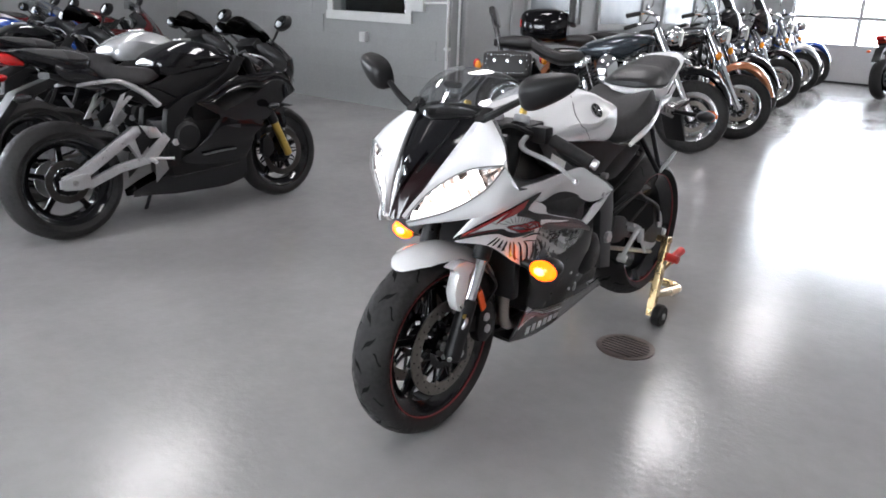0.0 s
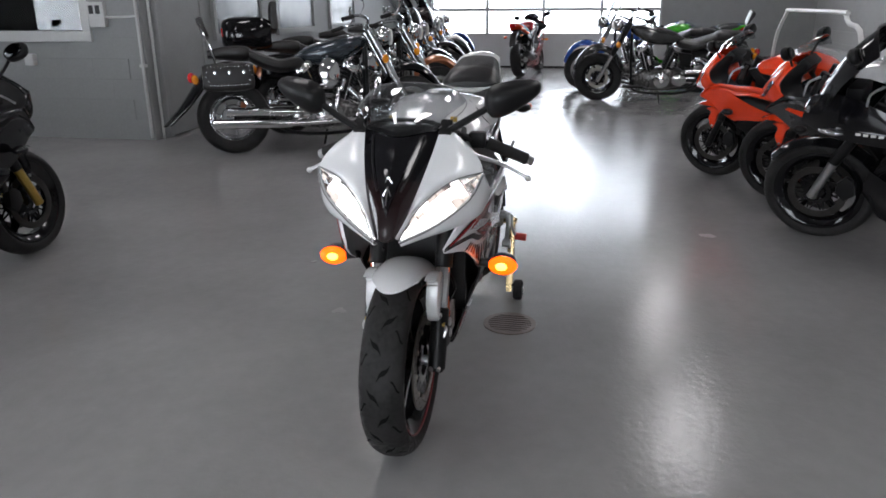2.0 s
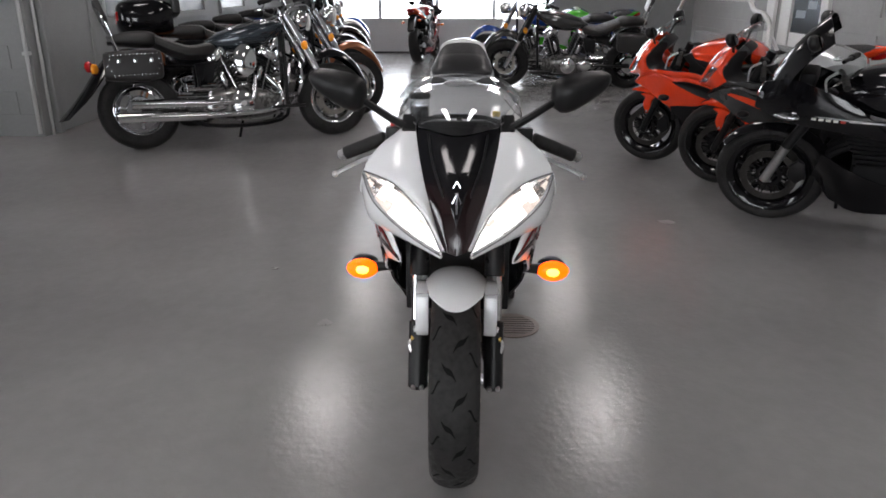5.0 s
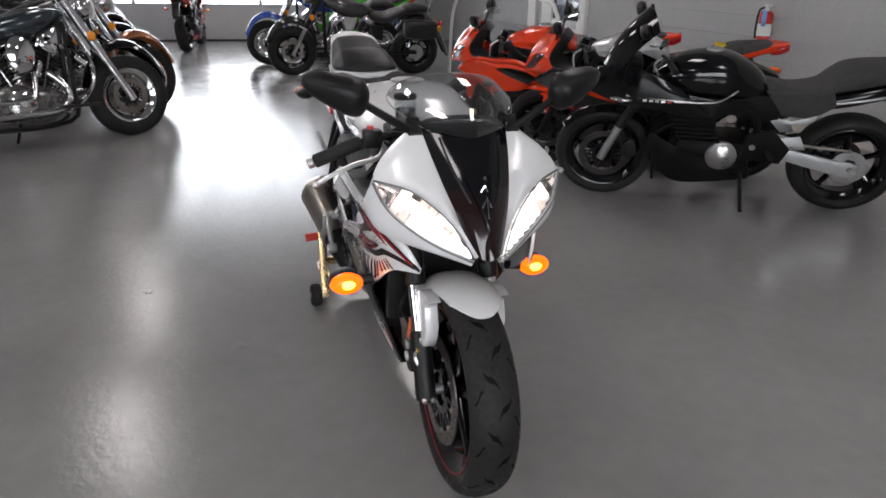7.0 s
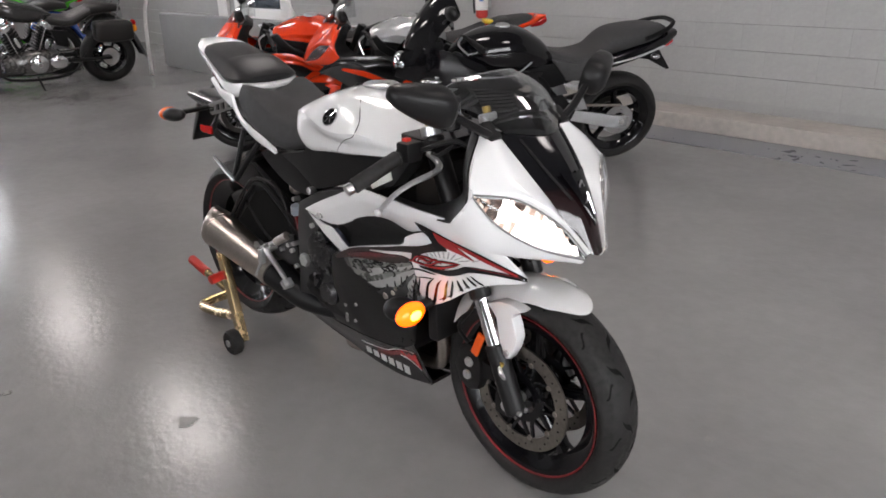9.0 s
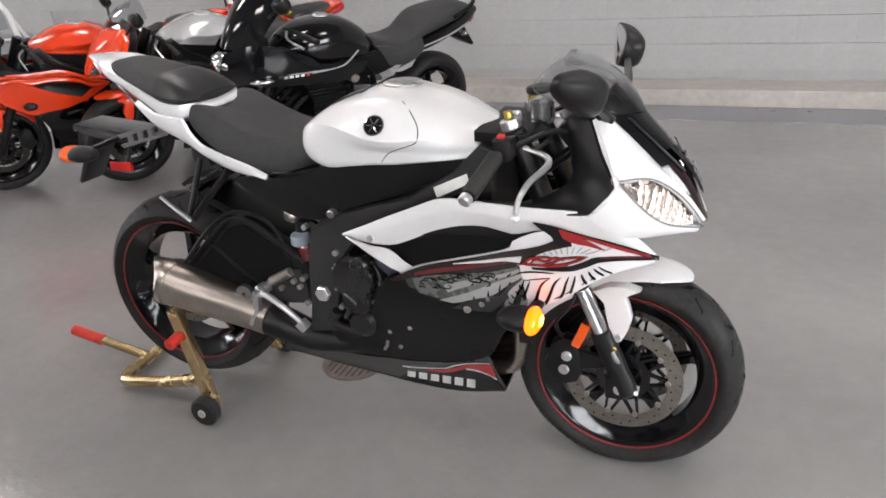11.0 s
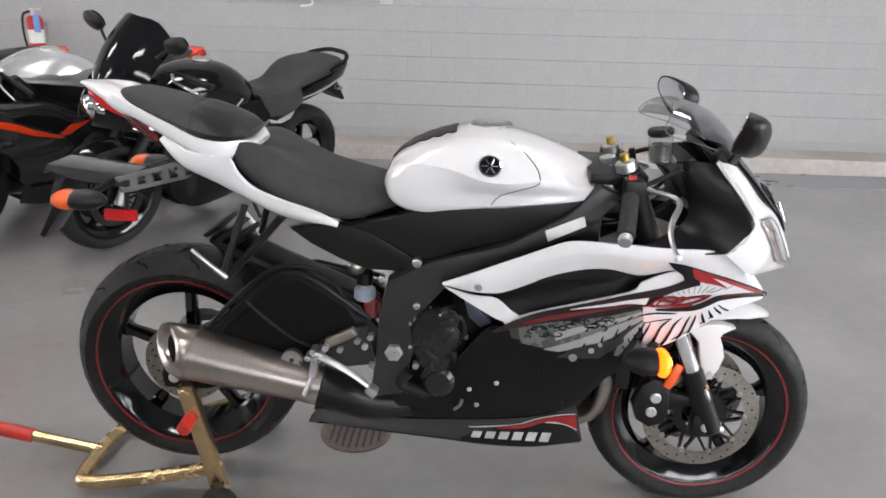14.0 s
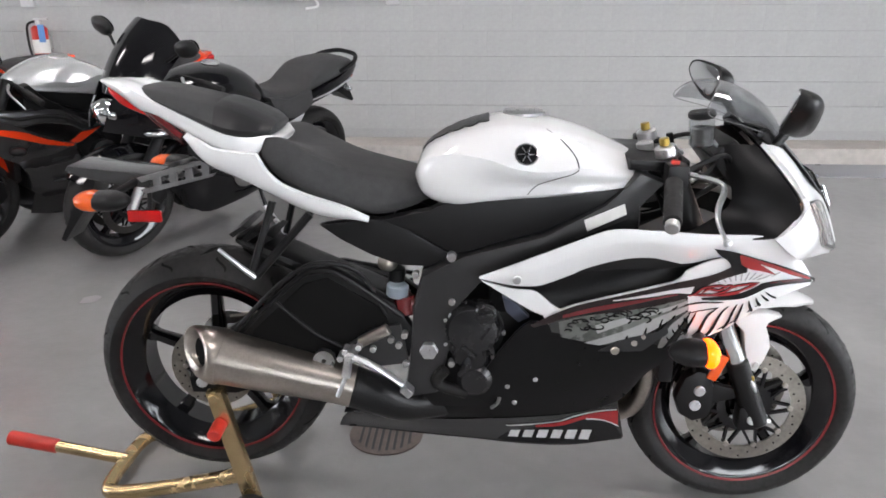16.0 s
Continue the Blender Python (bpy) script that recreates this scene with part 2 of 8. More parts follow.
def floor_material():
    m = bpy.data.materials.new("polished_concrete")
    m.use_nodes = True
    nt = m.node_tree
    b = nt.nodes["Principled BSDF"]
    tc = nt.nodes.new("ShaderNodeTexCoord")
    n1, n2, n3 = (nt.nodes.new("ShaderNodeTexNoise") for _ in range(3))
    for n, sc, de in ((n1, 0.8, 5), (n2, 14, 8), (n3, 2.6, 6)):
        n.inputs["Scale"].default_value, n.inputs["Detail"].default_value = sc, de
        nt.links.new(tc.outputs["Object"], n.inputs["Vector"])
    mix = nt.nodes.new("ShaderNodeMix")
    mix.data_type = "FLOAT"
    mix.inputs[0].default_value = 0.2
    nt.links.new(n1.outputs[0], mix.inputs[2])
    nt.links.new(n2.outputs[0], mix.inputs[3])
    ramp = nt.nodes.new("ShaderNodeValToRGB")
    ramp.color_ramp.elements[0].position, ramp.color_ramp.elements[0].color = 0.32, (0.212, 0.210, 0.208, 1)
    ramp.color_ramp.elements[1].position, ramp.color_ramp.elements[1].color = 0.68, (0.292, 0.290, 0.288, 1)
    nt.links.new(mix.outputs[0], ramp.inputs[0])
    nt.links.new(ramp.outputs[0], b.inputs["Base Color"])
    rr = nt.nodes.new("ShaderNodeMapRange")
    rr.inputs[1].default_value, rr.inputs[2].default_value, rr.inputs[3].default_value, rr.inputs[4].default_value = 0.32, 0.68, 0.15, 0.235
    mr = nt.nodes.new("ShaderNodeMix")
    mr.data_type = "FLOAT"
    mr.inputs[0].default_value = 0.4
    nt.links.new(n3.outputs[0], mr.inputs[2])
    nt.links.new(n2.outputs[0], mr.inputs[3])
    nt.links.new(mr.outputs[0], rr.inputs[0])
    nt.links.new(rr.outputs[0], b.inputs["Roughness"])
    bp = nt.nodes.new("ShaderNodeBump")
    bp.inputs["Strength"].default_value, bp.inputs["Distance"].default_value = 0.30, 0.004
    n4 = nt.nodes.new("ShaderNodeTexNoise")
    n4.inputs["Scale"].default_value, n4.inputs["Detail"].default_value = 34, 3
    nt.links.new(tc.outputs["Object"], n4.inputs["Vector"])
    nt.links.new(n4.outputs[0], bp.inputs["Height"])
    nt.links.new(bp.outputs[0], b.inputs["Normal"])
    return m


M["floor"] = floor_material()


# ---- mesh tools ----
def part(name, bm, material, parent=None, label="", smooth=True):
    """Links a bmesh as one mesh object under a thing or a part."""
    me = bpy.data.meshes.new(name)
    bmesh.ops.recalc_face_normals(bm, faces=bm.faces)
    bm.to_mesh(me)
    bm.free()
    me.materials.append(M[material])
    if smooth:
        me.shade_smooth()
        me.set_sharp_from_angle(angle=radians(38))
    ob = new(name, me)
    if parent:
        ob.parent = parent
    if label:
        ob["label"] = label
    return ob


def empty(name, m, label, category, group="", kind=""):
    ob = new(name)
    ob.matrix_world = m
    return tagged(ob, label, category, group, kind)


def B():
    return bmesh.new()


def spline(pts, n=6):
    """A smooth line through the points."""
    p = [Vector(q) for q in pts]
    if len(p) < 3:
        return p
    out = []
    for i in range(len(p) - 1):
        a, b, c, d = p[max(i - 1, 0)], p[i], p[i + 1], p[min(i + 2, len(p) - 1)]
        for k in range(n):
            t = k / n
            out.append(0.5 * (2 * b + (c - a) * t + (2 * a - 5 * b + 4 * c - d) * t * t + (3 * b - a - 3 * c + d) * t ** 3))
    return out + [p[-1]]


def loft(bm, rings, closed=True, cap=True):
    vs = [[bm.verts.new(q) for q in r] for r in rings]
    n = len(vs[0])
    for a, b in zip(vs, vs[1:]):
        for i in range(n if closed else n - 1):
            j = (i + 1) % n
            bm.faces.new((a[i], a[j], b[j], b[i]))
    if cap and closed:
        bm.faces.new(vs[0])
        bm.faces.new(vs[-1][::-1])
    return bm


def tube(bm, pts, r, n=10, smooth=5, flat=1.0):
    """A round bar along a line; r may be one radius or one at each end."""
    p = spline(pts, smooth) if smooth else [Vector(q) for q in pts]
    r0, r1 = r if isinstance(r, tuple) else (r, r)
    d0 = (p[1] - p[0]).normalized()
    up = Vector((0, 0, 1)) if abs(d0.z) < 0.9 else Vector((0, 1, 0))
    rings = []
    for i, q in enumerate(p):
        d = (p[min(i + 1, len(p) - 1)] - p[max(i - 1, 0)]).normalized()
        a = d.cross(up).normalized()
        up = a.cross(d).normalized()
        rr = r0 + (r1 - r0) * i / (len(p) - 1)
        rings.append([q + rr * (math.cos(2 * math.pi * k / n) * a + flat * math.sin(2 * math.pi * k / n) * up) for k in range(n)])
    return loft(bm, rings)


def lathe(bm, prof, c=(0, 0, 0), n=40, ring=True):
    """Turns a profile of (radius, y) about the y axis through c; a ring's profile closes on itself."""
    c = Vector(c)
    rings = []
    for k in range(n):
        a = 2 * math.pi * k / n
        rings.append([c + Vector((r * math.cos(a), y, r * math.sin(a))) for r, y in prof])
    vs = [[bm.verts.new(q) for q in r] for r in rings]
    m = len(prof)
    for k in range(n):
        a, b = vs[k], vs[(k + 1) % n]
        for i in range(m if ring else m - 1):
            j = (i + 1) % m
            bm.faces.new((a[i], a[j], b[j], b[i]))
    if not ring:
        bm.faces.new([v[0] for v in vs])
        bm.faces.new([v[-1] for v in vs][::-1])
    return bm


def cyl(bm, a, b, r, n=16, bevel=0.15):
    """A turned pin from a to b with softened ends."""
    a, b = Vector(a), Vector(b)
    d = (b - a).normalized()
    e = min(bevel * r, (b - a).length * 0.3)
    u = d.cross(Vector((0, 0, 1)) if abs(d.z) < 0.9 else Vector((0, 1, 0))).normalized()
    w = d.cross(u)
    rings = []
    for q, rr in ((a, r - e), (a + d * e, r), (b - d * e, r), (b, r - e)):
        rings.append([q + rr * (math.cos(2 * math.pi * k / n) * u + math.sin(2 * math.pi * k / n) * w) for k in range(n)])
    return loft(bm, rings)


def box(bm, lo, hi, bevel=0.0, m=None, seg=2):
    b2 = bmesh.new()
    bmesh.ops.create_cube(b2, size=1)
    c, d = (Vector(lo) + Vector(hi)) / 2, Vector(hi) - Vector(lo)
    for v in b2.verts:
        v.co = Vector((v.co.x * d.x, v.co.y * d.y, v.co.z * d.z)) + c
    if bevel:
        bmesh.ops.bevel(b2, geom=b2.edges[:], offset=bevel, segments=seg, affect="EDGES", profile=0.6)
    if m is not None:
        b2.transform(m)
    me = bpy.data.meshes.new("t")
    b2.to_mesh(me)
    b2.free()
    bm.from_mesh(me)
    bpy.data.meshes.remove(me)
    return bm


def plate(bm, poly, y0, y1, bevel=0.004):
    """A plate with an outline in x and z, between two values of y, with softened rims."""
    b2 = bmesh.new()
    f = b2.faces.new([b2.verts.new((x, y0, z)) for x, z in poly])
    r = bmesh.ops.extrude_face_region(b2, geom=[f])
    bmesh.ops.translate(b2, vec=(0, y1 - y0, 0), verts=[v for v in r["geom"] if isinstance(v, bmesh.types.BMVert)])
    if bevel:
        caps = [e for e in b2.edges if abs(e.verts[0].co.y - e.verts[1].co.y) < 1e-6]
        bmesh.ops.bevel(b2, geom=caps, offset=bevel, segments=2, affect="EDGES", profile=0.6, clamp_overlap=True)
    bmesh.ops.triangulate(b2, faces=[g for g in b2.faces if len(g.verts) > 4])
    me = bpy.data.meshes.new("t")
    b2.to_mesh(me)
    b2.free()
    bm.from_mesh(me)
    bpy.data.meshes.remove(me)
    return bm


def along(pts, n):
    """n + 1 points spaced evenly along a smooth line."""
    p = spline(pts, 8)
    ln = [0.0]
    for a, b in zip(p, p[1:]):
        ln.append(ln[-1] + (b - a).length)
    out, i = [], 0
    for k in range(n + 1):
        t = ln[-1] * k / n
        while i < len(ln) - 2 and ln[i + 1] < t:
            i += 1
        f = (t - ln[i]) / max(ln[i + 1] - ln[i], 1e-9)
        out.append(p[i].lerp(p[i + 1], min(max(f, 0), 1)))
    return out


def skin(bm, a, b, n=16, m=6, thick=0.004, bulge=0.0, inward=None, mirror=1):
    """A shell between two lines in space, with thickness; bulge lifts its middle along the normal."""
    la, lb = along(a, n), along(b, n)
    grid = []
    for p, q in zip(la, lb):
        grid.append([p.lerp(q, k / m) for k in range(m + 1)])
    nor = []
    for i in range(n + 1):
        row = []
        for k in range(m + 1):
            du = grid[min(i + 1, n)][k] - grid[max(i - 1, 0)][k]
            dv = grid[i][min(k + 1, m)] - grid[i][max(k - 1, 0)]
            c = du.cross(dv)
            row.append(c.normalized() if c.length > 1e-9 else Vector((0, 0, 0)))
        nor.append(row)
    mid = nor[n // 2][m // 2]
    sign = 1 if inward is None or mid.dot(Vector(inward)) < 0 else -1
    out = [[grid[i][k] + sign * nor[i][k] * bulge * 4 * (k / m) * (1 - k / m) for k in range(m + 1)] for i in range(n + 1)]
    inn = [[out[i][k] - sign * nor[i][k] * thick for k in range(m + 1)] for i in range(n + 1)]
    flip = Vector((1, mirror, 1))
    vo = [[bm.verts.new(q * flip) for q in r] for r in out]
    vi = [[bm.verts.new(q * flip) for q in r] for r in inn]
    for i in range(n):
        for k in range(m):
            bm.faces.new((vo[i][k], vo[i + 1][k], vo[i + 1][k + 1], vo[i][k + 1]))
            bm.faces.new((vi[i][k], vi[i][k + 1], vi[i + 1][k + 1], vi[i + 1][k]))
    for i in range(n):
        bm.faces.new((vo[i][0], vi[i][0], vi[i + 1][0], vo[i + 1][0]))
        bm.faces.new((vo[i][m], vo[i + 1][m], vi[i + 1][m], vi[i][m]))
    for k in range(m):
        bm.faces.new((vo[0][k], vo[0][k + 1], vi[0][k + 1], vi[0][k]))
        bm.faces.new((vo[n][k], vi[n][k], vi[n][k + 1], vo[n][k + 1]))
    return bm


def body(bm, rows, n=20, power=2.6, smooth=4):
    """A rounded body along x: rows of (x, half width, bottom, top, lean of the widest level 0..1)."""
    rows = [Vector((x, w, lo)) for x, w, lo, hi, mid in rows], [Vector((x, hi, mid)) for x, w, lo, hi, mid in rows]
    a, b = spline(rows[0], smooth), spline(rows[1], smooth)
    rings = []
    for p, q in zip(a, b):
        x, w, lo, hi, mid = p.x, max(p.y, 0.004), p.z, q.y, q.z
        zc = lo + (hi - lo) * mid
        ring = []
        for k in range(n):
            t = 2 * math.pi * k / n
            c, s = math.cos(t), math.sin(t)
            y = w * math.copysign(abs(c) ** (2 / power), c)
            h = (hi - zc) if s > 0 else (zc - lo)
            ring.append(Vector((x, y, zc + h * math.copysign(abs(s) ** (2 / power), s))))
        rings.append(ring)
    return loft(bm, rings)


def shell(bm, rows, n=10, m=3, smooth=6):
    """A mirrored closed body: rows of (x, half section from the bottom middle to the top middle)."""
    k = len(rows[0][1])
    tracks = [spline([Vector((x, *sec[j])) for x, sec in rows], smooth) for j in range(k)]
    rings = []
    for i in range(len(tracks[0])):
        pts = [t[i] for t in tracks]
        half = []
        for a, (p, q) in enumerate(zip(pts, pts[1:])):
            p0 = pts[a - 1] if a else Vector((p.x, -q.y, q.z)) if abs(p.y) < 1e-6 else p
            q1 = pts[a + 2] if a + 2 < k else Vector((q.x, -p.y, p.z))
            for e in range(m):
                u = e / m
                c = p * (1 - u) + q * u
                s_ = 0.5 * ((2 * p) + (q - p0) * u + (2 * p0 - 5 * p + 4 * q - q1) * u * u + (3 * p - p0 - 3 * q + q1) * u ** 3)
                half.append(c.lerp(s_, 0.55))
        half.append(pts[-1])
        ring = half + [Vector((v.x, -v.y, v.z)) for v in half[-2:0:-1]]
        rings.append(ring)
    return loft(bm, rings)


def blob(bm, c, r, m=None, n=14, power=2.0):
    """A rounded lump with half sizes r."""
    rings = []
    for i in range(1, n):
        t = math.pi * i / n
        a = math.sin(t) ** (2 / power)
        h = math.copysign(abs(math.cos(t)) ** (2 / power), math.cos(t))
        rings.append([Vector((r[0] * a * math.copysign(abs(math.cos(2 * math.pi * k / 16)) ** (2 / power), math.cos(2 * math.pi * k / 16)),
                              r[1] * a * math.copysign(abs(math.sin(2 * math.pi * k / 16)) ** (2 / power), math.sin(2 * math.pi * k / 16)), r[2] * h)) for k in range(16)])
    m = m or Matrix()
    rings = [[m @ q + Vector(c) for q in ring] for ring in rings]
    return loft(bm, rings)


# ---- the room ----
X0, X1, Y0, Y1, H = -13.3, 7.0, -9.0, 4.55, 4.9
OX, OY = -4.12, -3.8


def slab(name, lo, hi, material, label, bevel=0.0):
    return tagged(part(name, box(B(), lo, hi, bevel), material, None, "", False), label, "wall" if "wall" in name else name.split("_")[0], "", "structure")


slab("floor", (X0 - 0.3, Y0 - 0.3, -0.2), (X1 + 0.3, Y1 + 0.3, 0.0), "floor", "polished grey concrete showroom floor with faint stains")
slab("ceiling", (X0 - 0.3, Y0 - 0.3, H), (X1 + 0.3, Y1 + 0.3, H + 0.2), "ceil", "plain grey workshop ceiling above the lamps")


def glazed_wall(name, x0, x1, y0, y1, a0, a1, z0, z1, label):
    """A wall along x or y with one large window, glazed, and a glowing sheet outside as added light."""
    b = B()
    if x1 - x0 > y1 - y0:
        box(b, (x0, y0, 0), (a0, y1, H))
        box(b, (a1, y0, 0), (x1, y1, H))
        box(b, (a0, y0, 0), (a1, y1, z0))
        box(b, (a0, y0, z1), (a1, y1, H))
        pane, back = ((a0, (y0 + y1) / 2 - 0.004, z0), (a1, (y0 + y1) / 2 + 0.004, z1)), ((a0 - 1.5, y0 - 2.6, -0.04), (a1 + 1.5, y0 - 2.5, 5))
        bars_ = [((a0 + (a1 - a0) * k / 3 - 0.03, y0 + 0.1, z0), (a0 + (a1 - a0) * k / 3 + 0.03, y1 - 0.1, z1)) for k in range(4)]
    else:
        box(b, (x0, y0, 0), (x1, a0, H))
        box(b, (x0, a1, 0), (x1, y1, H))
        box(b, (x0, a0, 0), (x1, a1, z0))
        box(b, (x0, a0, z1), (x1, a1, H))
        pane, back = (((x0 + x1) / 2 - 0.004, a0, z0), ((x0 + x1) / 2 + 0.004, a1, z1)), ((x1 + 2.5, a0 - 1.5, -0.04), (x1 + 2.6, a1 + 1.5, 5))
        bars_ = [((x0 + 0.1, a0 + (a1 - a0) * k / 3 - 0.03, z0), (x1 - 0.1, a0 + (a1 - a0) * k / 3 + 0.03, z1)) for k in range(4)]
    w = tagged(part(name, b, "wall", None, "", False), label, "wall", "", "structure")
    win = empty("shop_" + name.replace("wall", "window"), Matrix(), "added, unseen window with grey mullions that lets fill light in", "window", "", "structure")
    p = part("pane", box(B(), *pane), "clear", win, "", False)
    p.visible_shadow = False
    for lo, hi in bars_:
        part("mullion", box(B(), lo, hi, 0.006), "trim", win, "", False)
    slab("backdrop_" + name[5:], *back, "daylight", "overexposed daylight outside the showroom window")
    return w


# unseen windows in both walls, added to light the bike's front and side
glazed_wall("wall_east", X1, X1 + 0.3, Y0 - 0.3, Y1 + 0.3, -4.5, 1.5, 0.8, 3.0, "grey painted wall with an added, unseen window")
glazed_wall("wall_south", X0, X1, Y0 - 0.3, Y0, 0.6, 5.8, 0.8, 3.2, "grey painted wall with an added, unseen window")
wall_north = slab("wall_north", (X0, Y1 + 0.012, 0), (X1, Y1 + 0.3, H), "joint", "grey painted concrete block wall")
tagged(part("painted_floor_strip", box(B(), (-4.6, 3.72, 0.0), (X1 - 0.02, 4.15, 0.004)), "bluefloor", None, "", False), "blue-grey painted strip of floor along the kerb", "floor marking", "", "structure")
tagged(part("kerb", box(B(), (-4.6, 4.16, 0.0), (X1 - 0.01, Y1 - 0.001, 0.125), 0.008), "kerb", None, "", False), "low raised concrete kerb along the block wall", "kerb", "", "structure")

# office block whose corner stands into the hall
WY0, WY1, WZ0, WZ1 = -5.62, -4.45, 1.06, 2.0
b = B()
box(b, (OX - 0.2, Y0, 0), (OX, WY0, H))
box(b, (OX - 0.2, WY1, 0), (OX, OY, H))
box(b, (OX - 0.2, WY0, 0), (OX, WY1, WZ0))
box(b, (OX - 0.2, WY0, WZ1), (OX, WY1, H))
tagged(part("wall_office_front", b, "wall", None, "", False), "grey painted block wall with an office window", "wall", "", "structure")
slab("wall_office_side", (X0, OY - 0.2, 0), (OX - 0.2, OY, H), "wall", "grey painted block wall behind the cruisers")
# the unlit room is put into this wall's near-black colour
slab("wall_office_back", (OX - 3.2, Y0, 0), (OX - 3.0, OY - 0.2, H), "dark", "near-black office back wall, its tone standing for the unlit room")

# sectional garage door in the end wall
GY0, GY1, GH = -2.95, 1.72, 3.2
b = B()
box(b, (X0 - 0.25, OY - 0.2, 0), (X0, GY0, H))
box(b, (X0 - 0.25, GY1, 0), (X0, Y1 + 0.3, H))
box(b, (X0 - 0.25, GY0, GH), (X0, GY1, H))
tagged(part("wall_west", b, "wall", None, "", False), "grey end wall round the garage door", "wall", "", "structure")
gd = empty("garage_door", pose(X0 - 0.12, 0, 0), "closed sectional garage door with rows of bright windows", "garage door", "", "structure")
part("bottom_panel", box(B(), (-0.03, GY0, 0.03), (0.03, GY1, 0.66), 0.006), "door", gd, "", False)
rows = [0.66, 1.16, 1.68, 2.2, 2.72, GH]
for z in rows:
    part("rail", box(B(), (-0.032, GY0, z - 0.035), (0.032, GY1, z + 0.035), 0.006), "door", gd, "", False)
cols = [GY0 + (GY1 - GY0) * k / 4 for k in range(5)]
for y in cols:
    part("stile", box(B(), (-0.028, y - 0.035, 0.66), (0.028, y + 0.035, GH), 0.005), "door", gd, "", False)
for z0, z1 in zip(rows, rows[1:]):
    for y0, y1 in zip(cols, cols[1:]):
        p = part("pane", box(B(), (-0.004, y0 + 0.03, z0 + 0.03), (0.004, y1 - 0.03, z1 - 0.03)), "clear", gd, "", False)
        p.visible_shadow = False
part("weather_strip", box(B(), (-0.02, GY0, 0.0), (0.02, GY1, 0.03)), "satin", gd, "", False)
slab("ground", (-60, -40, -0.25), (X0 - 0.3, 40, -0.05), "kerb", "pale forecourt outside the garage door")
slab("backdrop", (-17.6, -9, -0.04), (-17.5, 8, 5.5), "backdrop", "overexposed daylight outside the door")

# hanging lamps
# the pair at x = 2.3 is unseen, added to light the bike's nose
for lx in (-11.5, -6.9, -2.3, 2.3):
    for ly in (-6.2, -2.0, 2.0):
        if ly < -4 and lx != -2.3:
            continue
        lamp = empty("ceiling_light", pose(lx + (0.6 if ly < -4 else 0.0), ly, H), "white rectangular workshop ceiling light, switched on", "ceiling light", "ceiling lights")
        part("housing", box(B(), (-0.74, -0.32, -0.36), (0.74, 0.32, -0.28), 0.01), "trim", lamp, "", False)
        part("diffuser", box(B(), (-0.72, -0.30, -0.375), (0.72, 0.30, -0.361)), "lamp_dimmed" if lx > 0 else "lamp", lamp, "", False)
        for sx in (-0.45, 0.45):
            part("hanger", cyl(B(), (sx, 0, -0.3), (sx, 0, 0.0), 0.006, 8), "steel", lamp)

# office window and wall fittings
wd = empty("window_1", pose(OX, 0, 0), "office window with a grey frame and a dark room behind", "window", "", "structure")
part("pane", box(B(), (-0.12, WY0, WZ0), (-0.112, WY1, WZ1)), "clear", wd, "", False)
for nm, lo, hi in (("window_sill", (-0.02, WY0 - 0.1, WZ0 - 0.1), (0.035, WY1 + 0.1, WZ0)), ("frame", (-0.02, WY0 - 0.09, WZ0), (0.022, WY0, WZ1)),
                   ("frame", (-0.02, WY1, WZ0), (0.022, WY1 + 0.09, WZ1)), ("frame", (-0.02, WY0 - 0.09, WZ1), (0.022, WY1 + 0.09, WZ1 + 0.09))):
    part(nm, box(B(), lo, hi, 0.006), "trim", wd, "", False)


